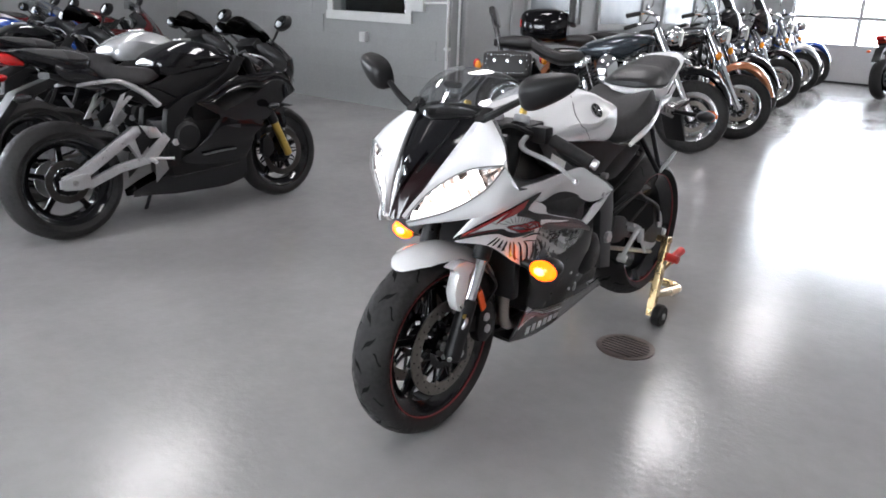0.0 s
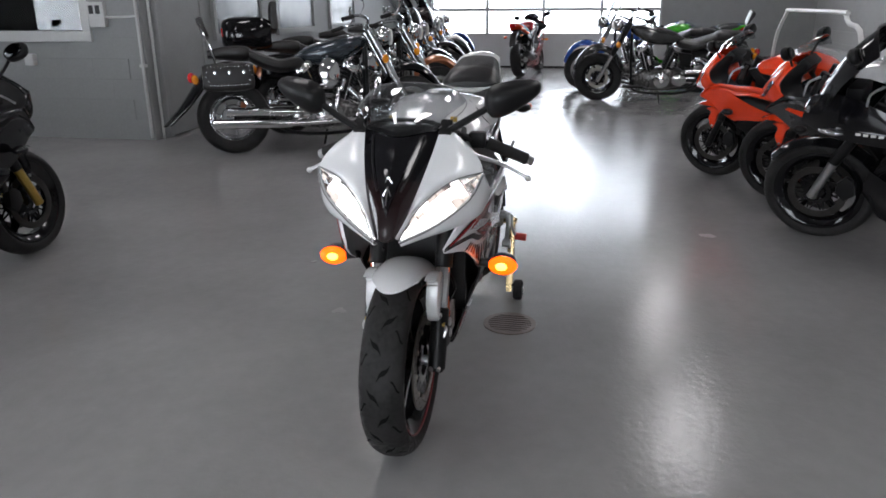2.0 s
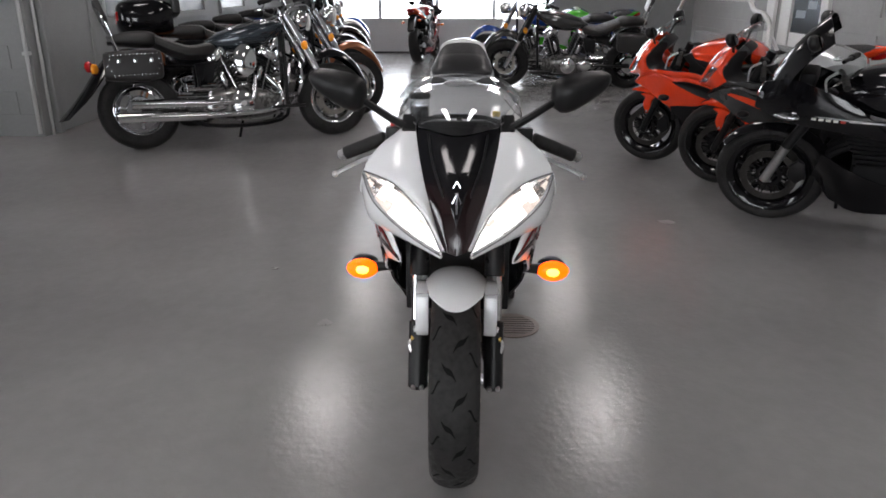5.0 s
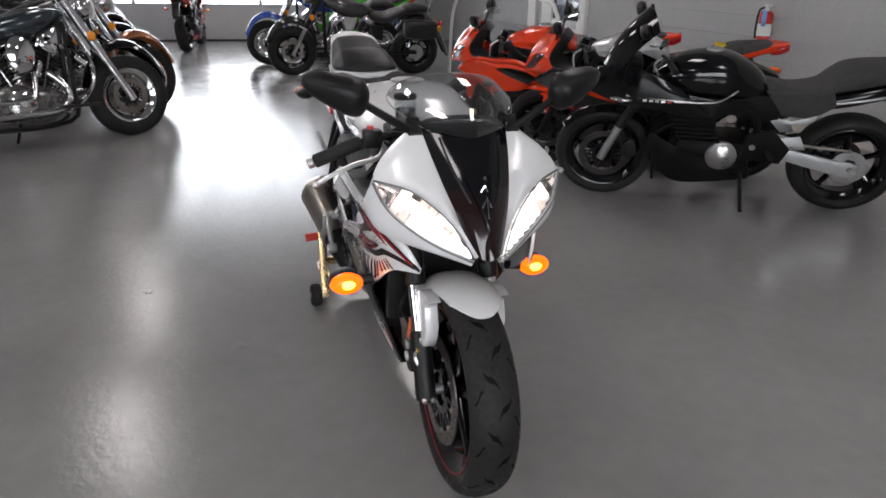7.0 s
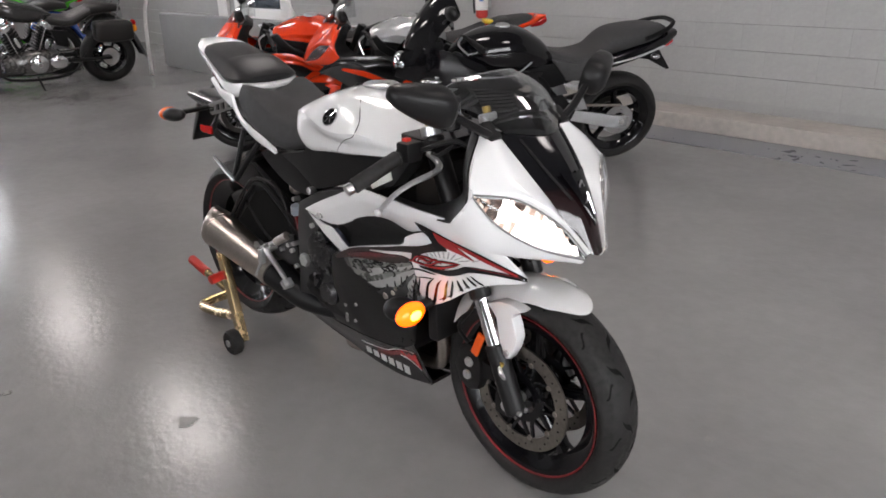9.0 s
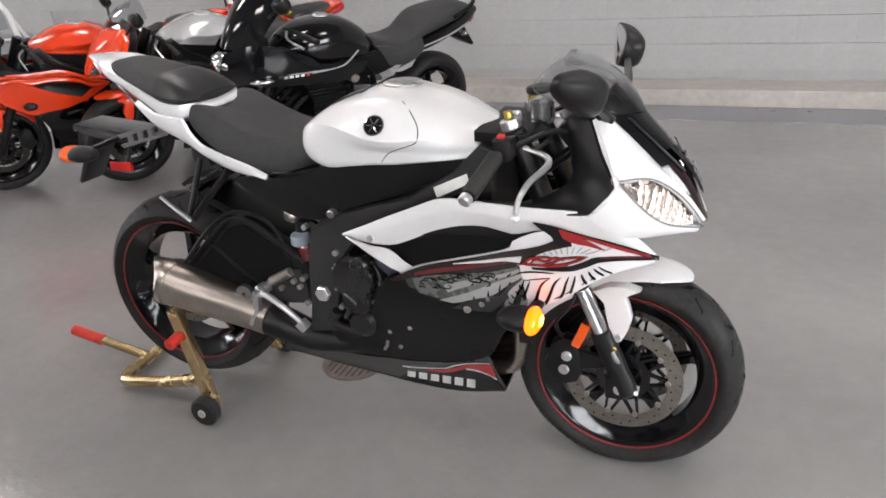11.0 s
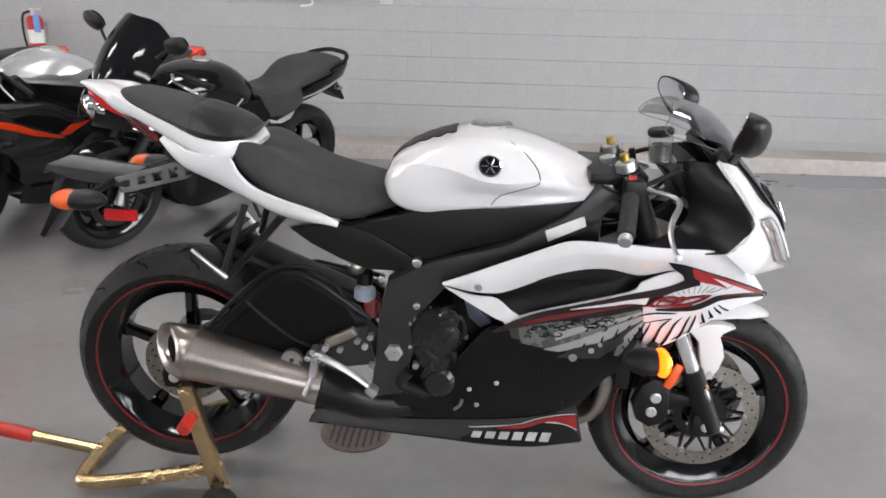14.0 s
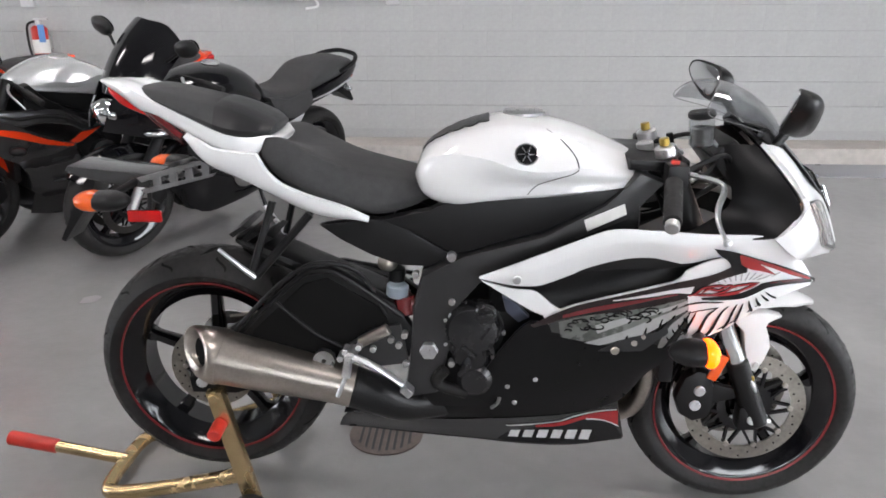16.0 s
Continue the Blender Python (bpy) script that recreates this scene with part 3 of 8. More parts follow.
# ---- wheels, shared by all the motorcycles ----
def wheel(parent, name, c, R, half, rim_r, rim_mat="black", spokes=5, disc=None, both=False, stripe=None, wire=False, disc_r=0.148, tread=False, disc_mat="disc"):
    """A wheel: its rim is the part, with tyre, discs and stripe under it."""
    b = B()
    w = half * 0.82
    lathe(b, [(rim_r, -w), (rim_r + 0.008, -w * 0.97), (rim_r - 0.004, -w * 0.8), (rim_r - 0.03, -w * 0.45), (rim_r - 0.034, 0), (rim_r - 0.03, w * 0.45),
              (rim_r - 0.004, w * 0.8), (rim_r + 0.008, w * 0.97), (rim_r, w), (rim_r - 0.014, w * 0.9), (rim_r - 0.042, w * 0.5), (rim_r - 0.046, -w * 0.5), (rim_r - 0.014, -w * 0.9)], (0, 0, 0), 48)
    lathe(b, [(0.012, -0.055), (0.034, -0.055), (0.04, -0.02), (0.04, 0.02), (0.034, 0.055), (0.012, 0.055)], (0, 0, 0), 20)
    rim = part(name, b, rim_mat, parent)
    rim.location = c
    if wire:
        me = None
        for k in range(36):
            sp = part("spoke", tube(B(), [(0.034, 0.04, 0), ((rim_r - 0.03) * math.cos(0.22), 0, (rim_r - 0.03) * math.sin(0.22))], 0.003, 5, 0), rim_mat, rim) if me is None else new("spoke", me)
            me, sp.parent = sp.data, rim
            sp.rotation_euler = (radians(180) if k % 2 else 0, radians(10 * k), 0)
    else:
        me = None
        for k in range(spokes):
            if me is None:
                rings = []
                for r, hw, hy in ((0.03, 0.022, 0.03), (0.09, 0.015, 0.022), (rim_r - 0.06, 0.013, 0.018), (rim_r - 0.03, 0.024, 0.024)):
                    rings.append([Vector((r, y, t)) for t, y in ((-hw, -hy * 0.6), (-hw * 0.6, -hy), (hw * 0.6, -hy), (hw, -hy * 0.6), (hw, hy * 0.6), (hw * 0.6, hy), (-hw * 0.6, hy), (-hw, hy * 0.6))])
                sp = part("spoke", loft(B(), rings), rim_mat, rim)
            else:
                sp = new("spoke", me)
            me, sp.parent = sp.data, rim
            sp.rotation_euler = (0, -2 * math.pi * k / spokes - 0.3, 0)
    prof = []
    for k in range(13):
        t = -1 + 2 * k / 12
        prof.append((R - half * 0.62 * (1 - math.sqrt(max(0, 1 - (t * 0.985) ** 2))), half * t))
    prof += [(rim_r + (R - rim_r) * 0.35, half * 1.01), (rim_r + 0.004, half * 0.84), (rim_r - 0.004, half * 0.6), (rim_r - 0.004, -half * 0.6), (rim_r + 0.004, -half * 0.84), (rim_r + (R - rim_r) * 0.35, -half * 1.01)]
    part("tyre", lathe(B(), prof, (0, 0, 0), 56), "rubber", rim)
    # strips raised on the tyre, coloured as the shade of tread grooves
    if tread:
        b = B()
        for k in range(26):
            side = 1 if k % 2 else -1
            a0 = 2 * math.pi * k / 26
            for t0, t1, sweep, w in ((-0.06, 0.50, 0.16, 0.016), (0.54, 0.90, -0.10, 0.011)):
                pts = []
                for q in range(7):
                    t = t0 + (t1 - t0) * q / 6
                    r = R - half * 0.62 * (1 - math.sqrt(max(0, 1 - (t * 0.985) ** 2))) + 0.0006
                    a = a0 + sweep * q / 6 + 0.02 * math.sin(q)
                    h = w / 2 / R * math.sin(math.pi * (q + 0.5) / 7)
                    pts.append([Vector((r * math.cos(a + e * h), side * half * t, r * math.sin(a + e * h))) for e in (-1, 1)])
                rows_ = [[bm_v for bm_v in (b.verts.new(p) for p in row)] for row in pts]
                for u, v in zip(rows_, rows_[1:]):
                    b.faces.new((u[0], u[1], v[1], v[0]))
        ob = part("tread_groove", b, "groove", rim, "", False)
        ob["kind"] = "stuff"
    if stripe:
        b = B()
        for s in (-1, 1):
            y = s * (half * 0.84 + 0.0022)
            lathe(b, [(rim_r - 0.002, y - s * 0.004), (rim_r + 0.0022, y - s * 0.002), (rim_r + 0.0022, y), (rim_r - 0.002, y - s * 0.0012)], (0, 0, 0), 64)
        part("rim_stripe", b, stripe, rim)
    if disc:
        for s in ((-1, 1) if both else (disc,)):
            b = B()
            y = s * 0.062
            lathe(b, [(disc_r - 0.036, y - 0.0025), (disc_r, y - 0.0025), (disc_r, y + 0.0025), (disc_r - 0.036, y + 0.0025)], (0, 0, 0), 48)
            d = part("brake_disc", b, disc_mat, rim)
            # near-black pins, slightly proud, stand for the shaded drill holes
            b = B()
            for k in range(36 if tread else 0):
                a, r = 2 * math.pi * k / 36, disc_r - (0.008, 0.018, 0.027)[k % 3]
                cyl(b, (r * math.cos(a), y - 0.0032, r * math.sin(a)), (r * math.cos(a), y + 0.0032, r * math.sin(a)), 0.0028, 6, 0)
            if tread:
                part("drilling", b, "groove", d)["kind"] = "stuff"
            yc = y * 0.94
            ring = lathe(B(), [(0.046, yc - 0.004), (0.068, yc - 0.003), (0.068, yc + 0.003), (0.046, yc + 0.004)], (0, 0, 0), 30)
            car = part("disc_carrier", ring, "black", rim)
            arm_me = bob_me = None
            for k in range(10):
                r = disc_r - 0.037
                if arm_me is None:
                    b = B()
                    for u in (-1, 1):
                        plate(b, [(0.064, u * 0.020), (0.064, u * 0.012), (r - 0.004, u * 0.004), (r, u * 0.010)], yc - 0.004, yc + 0.004, 0)
                    arm_me = part("carrier_arm", b, "black", car).data
                    bob_me = part("disc_bobbin", cyl(B(), (r, y - 0.005, 0), (r, y + 0.005, 0), 0.007, 10), "titan", car).data if tread else None
                    continue
                for nm, me in (("carrier_arm", arm_me), ("disc_bobbin", bob_me)):
                    if me:
                        ob = new(nm, me)
                        ob.parent = car
                        ob.rotation_euler = (0, 2 * math.pi * k / 10, 0)
    return rim


# ---- the white sport motorcycle ----
FX, FZ, FR = 0.645, 0.289, 0.286
RX, RZ, RR = -0.699, 0.369, 0.303
bike = empty("sport_motorcycle", pose(0, 0, 0), "white sport motorcycle with black feather graphics and lit headlights", "motorcycle")
wheel(bike, "front_wheel", (FX, 0, FZ), FR, 0.062, 0.222, "black", 5, 1, True, "rimred", tread=True)
wheel(bike, "rear_wheel", (RX, 0, RZ), RR, 0.092, 0.234, "black", 5, -1, False, "rimred", disc_r=0.11, tread=True)
part("front_axle", cyl(B(), (FX, -0.125, FZ), (FX, 0.125, FZ), 0.014), "alu", bike)
part("rear_axle", cyl(B(), (RX, -0.15, RZ), (RX, 0.15, RZ), 0.014), "alu", bike)


def rake(z):
    return 0.652 - 0.42 * (z - 0.30)


for s in (-1, 1):
    y = s * 0.102
    b = B()
    cyl(b, (rake(0.27), y, 0.27), (rake(0.44), y, 0.44), 0.027)
    box(b, (FX - 0.035, y - 0.02, FZ - 0.03), (FX + 0.02, y + 0.02, FZ + 0.03), 0.008)
    foot = part("fork_bottom", b, "satin", bike)
    for dy in (-0.011, 0.011):
        part("pinch_bolt", cyl(B(), (rake(0.29) + 0.018, y + dy, 0.284), (rake(0.29) + 0.034, y + dy, 0.281), 0.0065, 8), "steel", foot)
    part("fork_tube", cyl(B(), (rake(0.43), y, 0.43), (rake(0.56), y, 0.56), 0.021, 20), "chrome", bike)
    part("fork_leg", cyl(B(), (rake(0.55), y, 0.55), (rake(0.93), y, 0.93), 0.027, 20), "satin", bike)
    part("fork_bolt", cyl(B(), (rake(0.43) + 0.03, y + s * 0.008, 0.40), (rake(0.43) + 0.03, y + s * 0.02, 0.40), 0.008, 10), "brass", bike)
    b = B()
    plate(b, [(0.475, 0.392), (0.505, 0.412), (0.535, 0.405), (0.548, 0.37), (0.552, 0.315), (0.54, 0.285), (0.505, 0.272), (0.472, 0.292), (0.456, 0.335)], s * 0.074, s * 0.112, 0.012)
    plate(b, [(0.525, 0.375), (0.60, 0.36), (0.61, 0.335), (0.535, 0.315)], s * 0.082, s * 0.10, 0.004)
    cal = part("brake_caliper", b, "satin", bike)
    for x, z in ((0.513, 0.360), (0.506, 0.320)):
        part("caliper_piston", cyl(B(), (x, s * 0.110, z), (x, s * 0.118, z), 0.0135, 16), "alu", cal)
    part("brake_hose", tube(B(), [(0.50, s * 0.10, 0.405), (0.49, s * 0.125, 0.46), (0.53, s * 0.12, 0.52), (0.55, s * 0.08, 0.60)], 0.005, 8), "satin", bike)
    part("hose_clip", tube(B(), [(0.62, s * 0.115, 0.40), (0.632, s * 0.125, 0.385), (0.64, s * 0.118, 0.365)], 0.006, 8), "steel", bike)
    part("fork_reflector", box(B(), (-0.012, -0.004, -0.035), (0.012, 0.004, 0.035), 0.004, Matrix.Translation((0.548, s * 0.116, 0.425)) @ Matrix.Rotation(0.4, 4, "Y")), "amber_dark", bike, "amber side reflector")

# front fender: crown over the tyre and flaps down the fork legs
def make_fender(e, paint):
    rings = []
    for k in range(15):
        r = FR + 0.022
        ring = []
        for j in range(13):
            t = -1 + 2 * j / 12
            a = radians(61 + 13 * abs(t) ** 2.2 * (1 - k / 14) + 88 * k / 14)
            wrap = 0.30 + 0.70 * min(1.0, k / 7)
            q = 1 - (0.11 * t ** 4 + 0.05 * t * t) * wrap
            ring.append(Vector((FX + r * q * math.cos(a), (0.068 + 0.020 * min(1.0, k / 6)) * t, FZ + r * q * math.sin(a))))
        rings.append(ring + [q + Vector((0, 0, -0.005)) for q in ring[::-1]])
    fender = part("front_fender", loft(B(), rings), paint, e)
    for s in (-1, 1):
        b = plate(B(), [(0.572, 0.545), (0.61, 0.563), (0.650, 0.566), (0.685, 0.556), (0.670, 0.548), (0.656, 0.540), (0.651, 0.530), (0.660, 0.508), (0.667, 0.478), (0.658, 0.445), (0.645, 0.418), (0.632, 0.412), (0.618, 0.43), (0.608, 0.47), (0.60, 0.515)], s * 0.072, s * 0.108, 0.017)
        part("fender_flap", b, paint, fender)
        part("fender_bolt", cyl(B(), (0.637, s * 0.107, 0.432), (0.637, s * 0.114, 0.432), 0.008, 12), "steel", fender)
    return fender


make_fender(bike, "white")

# nose
A = [(0.595, 0.108, 0.975), (0.668, 0.092, 0.900), (0.742, 0.066, 0.812), (0.800, 0.028, 0.712)]
BE = [(0.575, 0.128, 0.968), (0.612, 0.195, 0.922), (0.645, 0.230, 0.866), (0.700, 0.152, 0.848), (0.757, 0.076, 0.785), (0.802, 0.034, 0.712)]
CE = [(0.646, 0.233, 0.860), (0.688, 0.203, 0.800), (0.735, 0.124, 0.738), (0.800, 0.036, 0.702)]
DE = [(0.585, 0.245, 0.788), (0.640, 0.222, 0.742), (0.690, 0.150, 0.712), (0.780, 0.034, 0.688)]
for s in (-1, 1):
    part("nose_cheek", skin(B(), A, BE, 22, 7, 0.005, 0.012, (-1, 0, -0.6), s), "white", bike)
    part("nose_lining", skin(B(), [(x - 0.014, y * 0.93, z - 0.006) for x, y, z in A], [(x - 0.016, y * 0.94, z - 0.004) for x, y, z in BE], 16, 5, 0.003, 0.0, (-1, 0, -0.6), s), "satin", bike)
    part("nose_underside", skin(B(), CE, DE, 16, 5, 0.005, 0.006, (-1, 0, 0.4), s), "white", bike)
    part("nose_side", skin(B(), [(0.575, 0.130, 0.966), (0.613, 0.197, 0.914), (0.646, 0.234, 0.866), (0.640, 0.238, 0.848), (0.615, 0.243, 0.806)], [(0.570, 0.130, 0.963), (0.606, 0.199, 0.911), (0.637, 0.237, 0.856), (0.620, 0.243, 0.815), (0.585, 0.245, 0.787)], 14, 4, 0.005, 0.0, (0, -1, 0), s), "white", bike)
    hl = part("headlight", skin(B(), BE[2:], CE, 18, 6, 0.003, 0.010, (-1, 0, 0), s), "clear", bike, "switched-on headlight with a clear lens")
    hl.visible_shadow = False
    # stepped reflector: small facets that face forward, with bright steps between them
    hr = random.Random(5)
    lit, mid, dim, steps = B(), B(), B(), B()
    for i in range(12):
        a0, a1 = 20 * i / 12, 20 * (i + 1) / 12
        for j in range(5):
            q = [(along(BE[2:], 60)[round(3 * a)].lerp(along(CE, 60)[round(3 * a)], f)) for a, f in ((a0, j / 5), (a1, j / 5), (a1, (j + 1) / 5), (a0, (j + 1) / 5))]
            x = sum(p.x for p in q) / 4 - 0.013 - hr.uniform(0, 0.004)
            fr_ = [Vector((x + hr.uniform(-0.002, 0.002), s * p.y, p.z)) for p in q]
            bk = [p - Vector((0.006 + 0.0025 * i, 0, 0)) for p in fr_]
            r = hr.random() + 0.18 * (j in (0, 4))
            tgt = lit if r < (0.0, 0.2, 0.4, 0.6, 0.7, 0.85)[min(i, 5)] else mid if r < (0.3, 0.5, 0.7, 0.9, 0.95, 1.05)[min(i, 5)] else dim
            tgt.faces.new([tgt.verts.new(p) for p in fr_])
            vf, vb = [steps.verts.new(p) for p in fr_], [steps.verts.new(p) for p in bk]
            for k in range(4):
                steps.faces.new((vf[k], vf[(k + 1) % 4], vb[(k + 1) % 4], vb[k]))
    part("lit_reflector", lit, "lamp_lit", hl, "", False)
    part("outer_reflector", mid, "lamp_warm", hl, "", False)
    part("dark_facets", dim, "lens_dim", hl, "", False)
    part("reflector_steps", steps, "lens_dim", hl, "", False)
    for line in (BE[2:], CE):
        part("headlight_rim", tube(B(), [(x + 0.004, s * (y + 0.002), z) for x, y, z in line], 0.0020, 6, 4), "greyplate", hl)
NOSE_MID = [(0.655, 0, 0.965), (0.722, 0, 0.890), (0.778, 0, 0.802), (0.812, 0, 0.705)]
la, lm = along(A, 24), along(NOSE_MID, 24)
b = B()
for s in (-1, 1):
    skin(b, la[:13], lm[:13], 16, 5, 0.005, 0.006, (-1, 0, -0.5), s)
strip = part("nose_centre_strip", b, "black", bike, "smoked black centre strip")
b = B()
for s in (-1, 1):
    skin(b, la[12:], lm[12:], 16, 5, 0.005, 0.006, (-1, 0, -0.5), s)
part("lower_inlay", b, "maroon", strip, "dark red lower inlay")
b = B()
for s in (-1, 1):
    e = [q + Vector((0.008, 0, 0.004)) for q in lm[9:20]]
    skin(b, [q.lerp(Vector((q.x - 0.012, 0.040, q.z + 0.006)), 1 - k / 10) for k, q in enumerate(e)], e, 12, 3, 0.003, 0.002, (-1, 0, -0.5), s)
part("centre_ridge", b, "black", strip)
for s in (-1, 1):
    part("strip_step", tube(B(), [la[2].lerp(lm[2], 0.30) * Vector((1, s, 1)) + Vector((0.006, 0, 0.004)), la[8].lerp(lm[8], 0.35) * Vector((1, s, 1)) + Vector((0.008, 0, 0.004)), la[14].lerp(lm[14], 0.55) * Vector((1, s, 1)) + Vector((0.008, 0, 0.004))], 0.003, 6, 4), "satin", strip)
b = B()
skin(b, [(0.615, -0.100, 0.972), (0.665, 0, 0.958), (0.615, 0.100, 0.972)], [(0.450, -0.152, 1.030), (0.472, -0.105, 1.070), (0.508, 0, 1.086), (0.472, 0.105, 1.070), (0.450, 0.152, 1.030)], 20, 10, 0.003, 0.026, (-1, 0, -0.5))
scr = part("windscreen", b, "smokescreen", bike, "smoked windscreen, clear towards its top")
part("screen_edge", tube(B(), [(0.612, -0.104, 0.975), (0.53, -0.150, 1.005), (0.450, -0.152, 1.030), (0.472, -0.105, 1.070), (0.508, 0, 1.086), (0.472, 0.105, 1.070), (0.450, 0.152, 1.030), (0.53, 0.150, 1.005), (0.612, 0.104, 0.975)], 0.0012, 6, 6), "greyplate", scr)
em = part("emblem_chevron", tube(B(), [(0.757, -0.017, 0.838), (0.755, 0, 0.868), (0.757, 0.017, 0.838)], 0.0030, 6, 0), "chrome", bike, "small chrome fork-shaped emblem")
part("emblem_inner", tube(B(), [(0.778, -0.010, 0.822), (0.773, 0, 0.845), (0.778, 0.010, 0.822)], 0.0024, 6, 0), "chrome", em)
part("emblem_stem", tube(B(), [(0.773, 0, 0.845), (0.795, 0, 0.800)], (0.0030, 0.0016), 6, 0), "chrome", em)

# cockpit
for s in (-1, 1):
    part("cockpit_panel", skin(B(), [(0.568, 0.128, 0.959), (0.603, 0.197, 0.907), (0.633, 0.234, 0.852), (0.615, 0.240, 0.812), (0.58, 0.240, 0.788), (0.45, 0.236, 0.786), (0.34, 0.222, 0.786)], [(0.50, 0.07, 0.95), (0.52, 0.11, 0.90), (0.53, 0.12, 0.84), (0.51, 0.125, 0.81), (0.48, 0.13, 0.79), (0.42, 0.14, 0.76), (0.33, 0.15, 0.76)], 20, 5, 0.004, -0.01, (0.5, 1, 0), s), "satin", bike)
part("dashboard", box(B(), (-0.035, -0.095, -0.05), (0.035, 0.095, 0.05), 0.015, Matrix.Translation((0.535, 0, 0.912)) @ Matrix.Rotation(-0.7, 4, "Y")), "satin", bike)
part("top_yoke", plate(B(), [(0.30, 0.905), (0.43, 0.90), (0.43, 0.925), (0.30, 0.93)], -0.13, 0.13, 0.008), "satin", bike)
part("steering_nut", cyl(B(), (0.36, 0, 0.92), (0.355, 0, 0.945), 0.02), "alu", bike)
for s in (-1, 1):
    cap = part("fork_cap", cyl(B(), (0.385, s * 0.102, 0.93), (0.378, s * 0.102, 0.955), 0.024), "alu", bike)
    part("adjuster", cyl(B(), (0.378, s * 0.102, 0.955), (0.374, s * 0.102, 0.972), 0.011, 12), "brass", cap)
    bar = part("handlebar", tube(B(), [(0.40, s * 0.11, 0.915), (0.385, s * 0.18, 0.905), (0.35, s * 0.335, 0.842)], 0.0115, 10, 3), "satin", bike)
    part("grip", cyl(B(), (0.378, s * 0.205, 0.897), (0.352, s * 0.325, 0.845), 0.0185, 16), "rubber", bar)
    part("bar_end", cyl(B(), (0.352, s * 0.325, 0.845), (0.348, s * 0.342, 0.838), 0.0145, 14), "steel", bar)
    part("switch_pod", box(B(), (-0.022, -0.025, -0.024), (0.022, 0.025, 0.024), 0.008, Matrix.Translation((0.388, s * 0.178, 0.908))), "satin", bar)
    lev = part("lever", tube(B(), [(0.425, s * 0.150, 0.902), (0.478, s * 0.170, 0.892), (0.488, s * 0.190, 0.878), (0.462, s * 0.245, 0.856), (0.452, s * 0.290, 0.835), (0.456, s * 0.335, 0.812)], (0.009, 0.006), 8, 5, 0.7), "alu", bar)
    blob(bm := B(), (0.457, s * 0.338, 0.810), (0.009, 0.009, 0.009))
    part("lever_ball", bm, "alu", bar)
    # mirrors
    part("mirror_foot", box(B(), (-0.026, -0.018, -0.012), (0.026, 0.018, 0.012), 0.008, Matrix.Translation((0.592, s * 0.122, 0.972)) @ Matrix.Rotation(0.7, 4, "Y")), "satin", bike)
    mir = part("mirror", tube(B(), [(0.60, s * 0.125, 0.965), (0.60, s * 0.17, 0.990), (0.585, s * 0.245, 1.035)], (0.011, 0.009), 8, 4), "satin", bike)
    turn = Matrix.Translation((0.568, s * 0.300, 1.062)) @ Matrix.Rotation(s * 0.30, 4, "Z") @ Matrix.Rotation(s * 0.20, 4, "X") @ Matrix.Rotation(0.30, 4, "Y")
    bm = blob(B(), (0, 0, 0), (0.042, 0.080, 0.037), None, 14, 2.8)
    for v in bm.verts:
        v.co.x = max(v.co.x * (1 - 4.0 * s * v.co.y), -0.012)
        v.co.z = v.co.z * (1 - 5.2 * s * v.co.y) + 0.12 * s * v.co.y
    bm.transform(turn)
    part("mirror_shell", bm, "satin", mir)
    bm = B()
    oval = [(math.copysign(abs(math.cos(t)) ** 0.7, math.cos(t)), math.copysign(abs(math.sin(t)) ** 0.7, math.sin(t))) for t in (2 * math.pi * k / 28 for k in range(28))]
    loft(bm, [[Vector((x, 0.068 * f * u, 0.031 * f * v * (1 - 5.2 * s * 0.068 * u) + 0.12 * s * 0.068 * u)) for u, v in oval] for x, f in ((-0.010, 1.0), (-0.0135, 1.0), (-0.014, 0.97))])
    bm.transform(turn)
    part("mirror_glass", bm, "mirror", mir)
part("fairing_stay", tube(B(), [(0.575, -0.125, 0.965), (0.560, -0.06, 0.985), (0.560, 0.06, 0.985), (0.575, 0.125, 0.965)], 0.006, 8, 4), "satin", bike)
part("instrument_face", box(B(), (-0.004, -0.075, -0.032), (0.004, 0.075, 0.032), 0.003, Matrix.Translation((0.508, 0, 0.939)) @ Matrix.Rotation(-0.7, 4, "Y")), "greyplate", bike)
part("ignition_key", cyl(B(), (0.42, 0, 0.92), (0.41, 0, 0.965), 0.008, 10), "satin", bike)
rsv = part("brake_reservoir", cyl(B(), (0.455, -0.105, 0.955), (0.450, -0.105, 1.015), 0.027, 20), "clear", bike, "smoky brake fluid reservoir")
part("reservoir_fluid", cyl(B(), (0.455, -0.105, 0.957), (0.452, -0.105, 0.998), 0.024, 18), "grey", rsv)
part("reservoir_cap", cyl(B(), (0.450, -0.105, 1.015), (0.448, -0.105, 1.032), 0.029, 20), "satin", rsv)
part("brake_hose", tube(B(), [(0.452, -0.105, 0.955), (0.48, -0.12, 0.93), (0.46, -0.15, 0.905), (0.44, -0.155, 0.905)], 0.005, 8), "satin", bike)
part("kill_switch", box(B(), (-0.008, -0.008, -0.006), (0.008, 0.008, 0.006), 0.002, Matrix.Translation((0.383, -0.182, 0.934))), "redp", bike, "red kill switch")
for s in (-1, 1):
    part("clutch_cable" if s > 0 else "throttle_cable", tube(B(), [(0.41, s * 0.16, 0.91), (0.50, s * 0.13, 0.94), (0.52, s * 0.08, 0.88), (0.42, s * 0.06, 0.80)], 0.006, 8), "satin", bike)

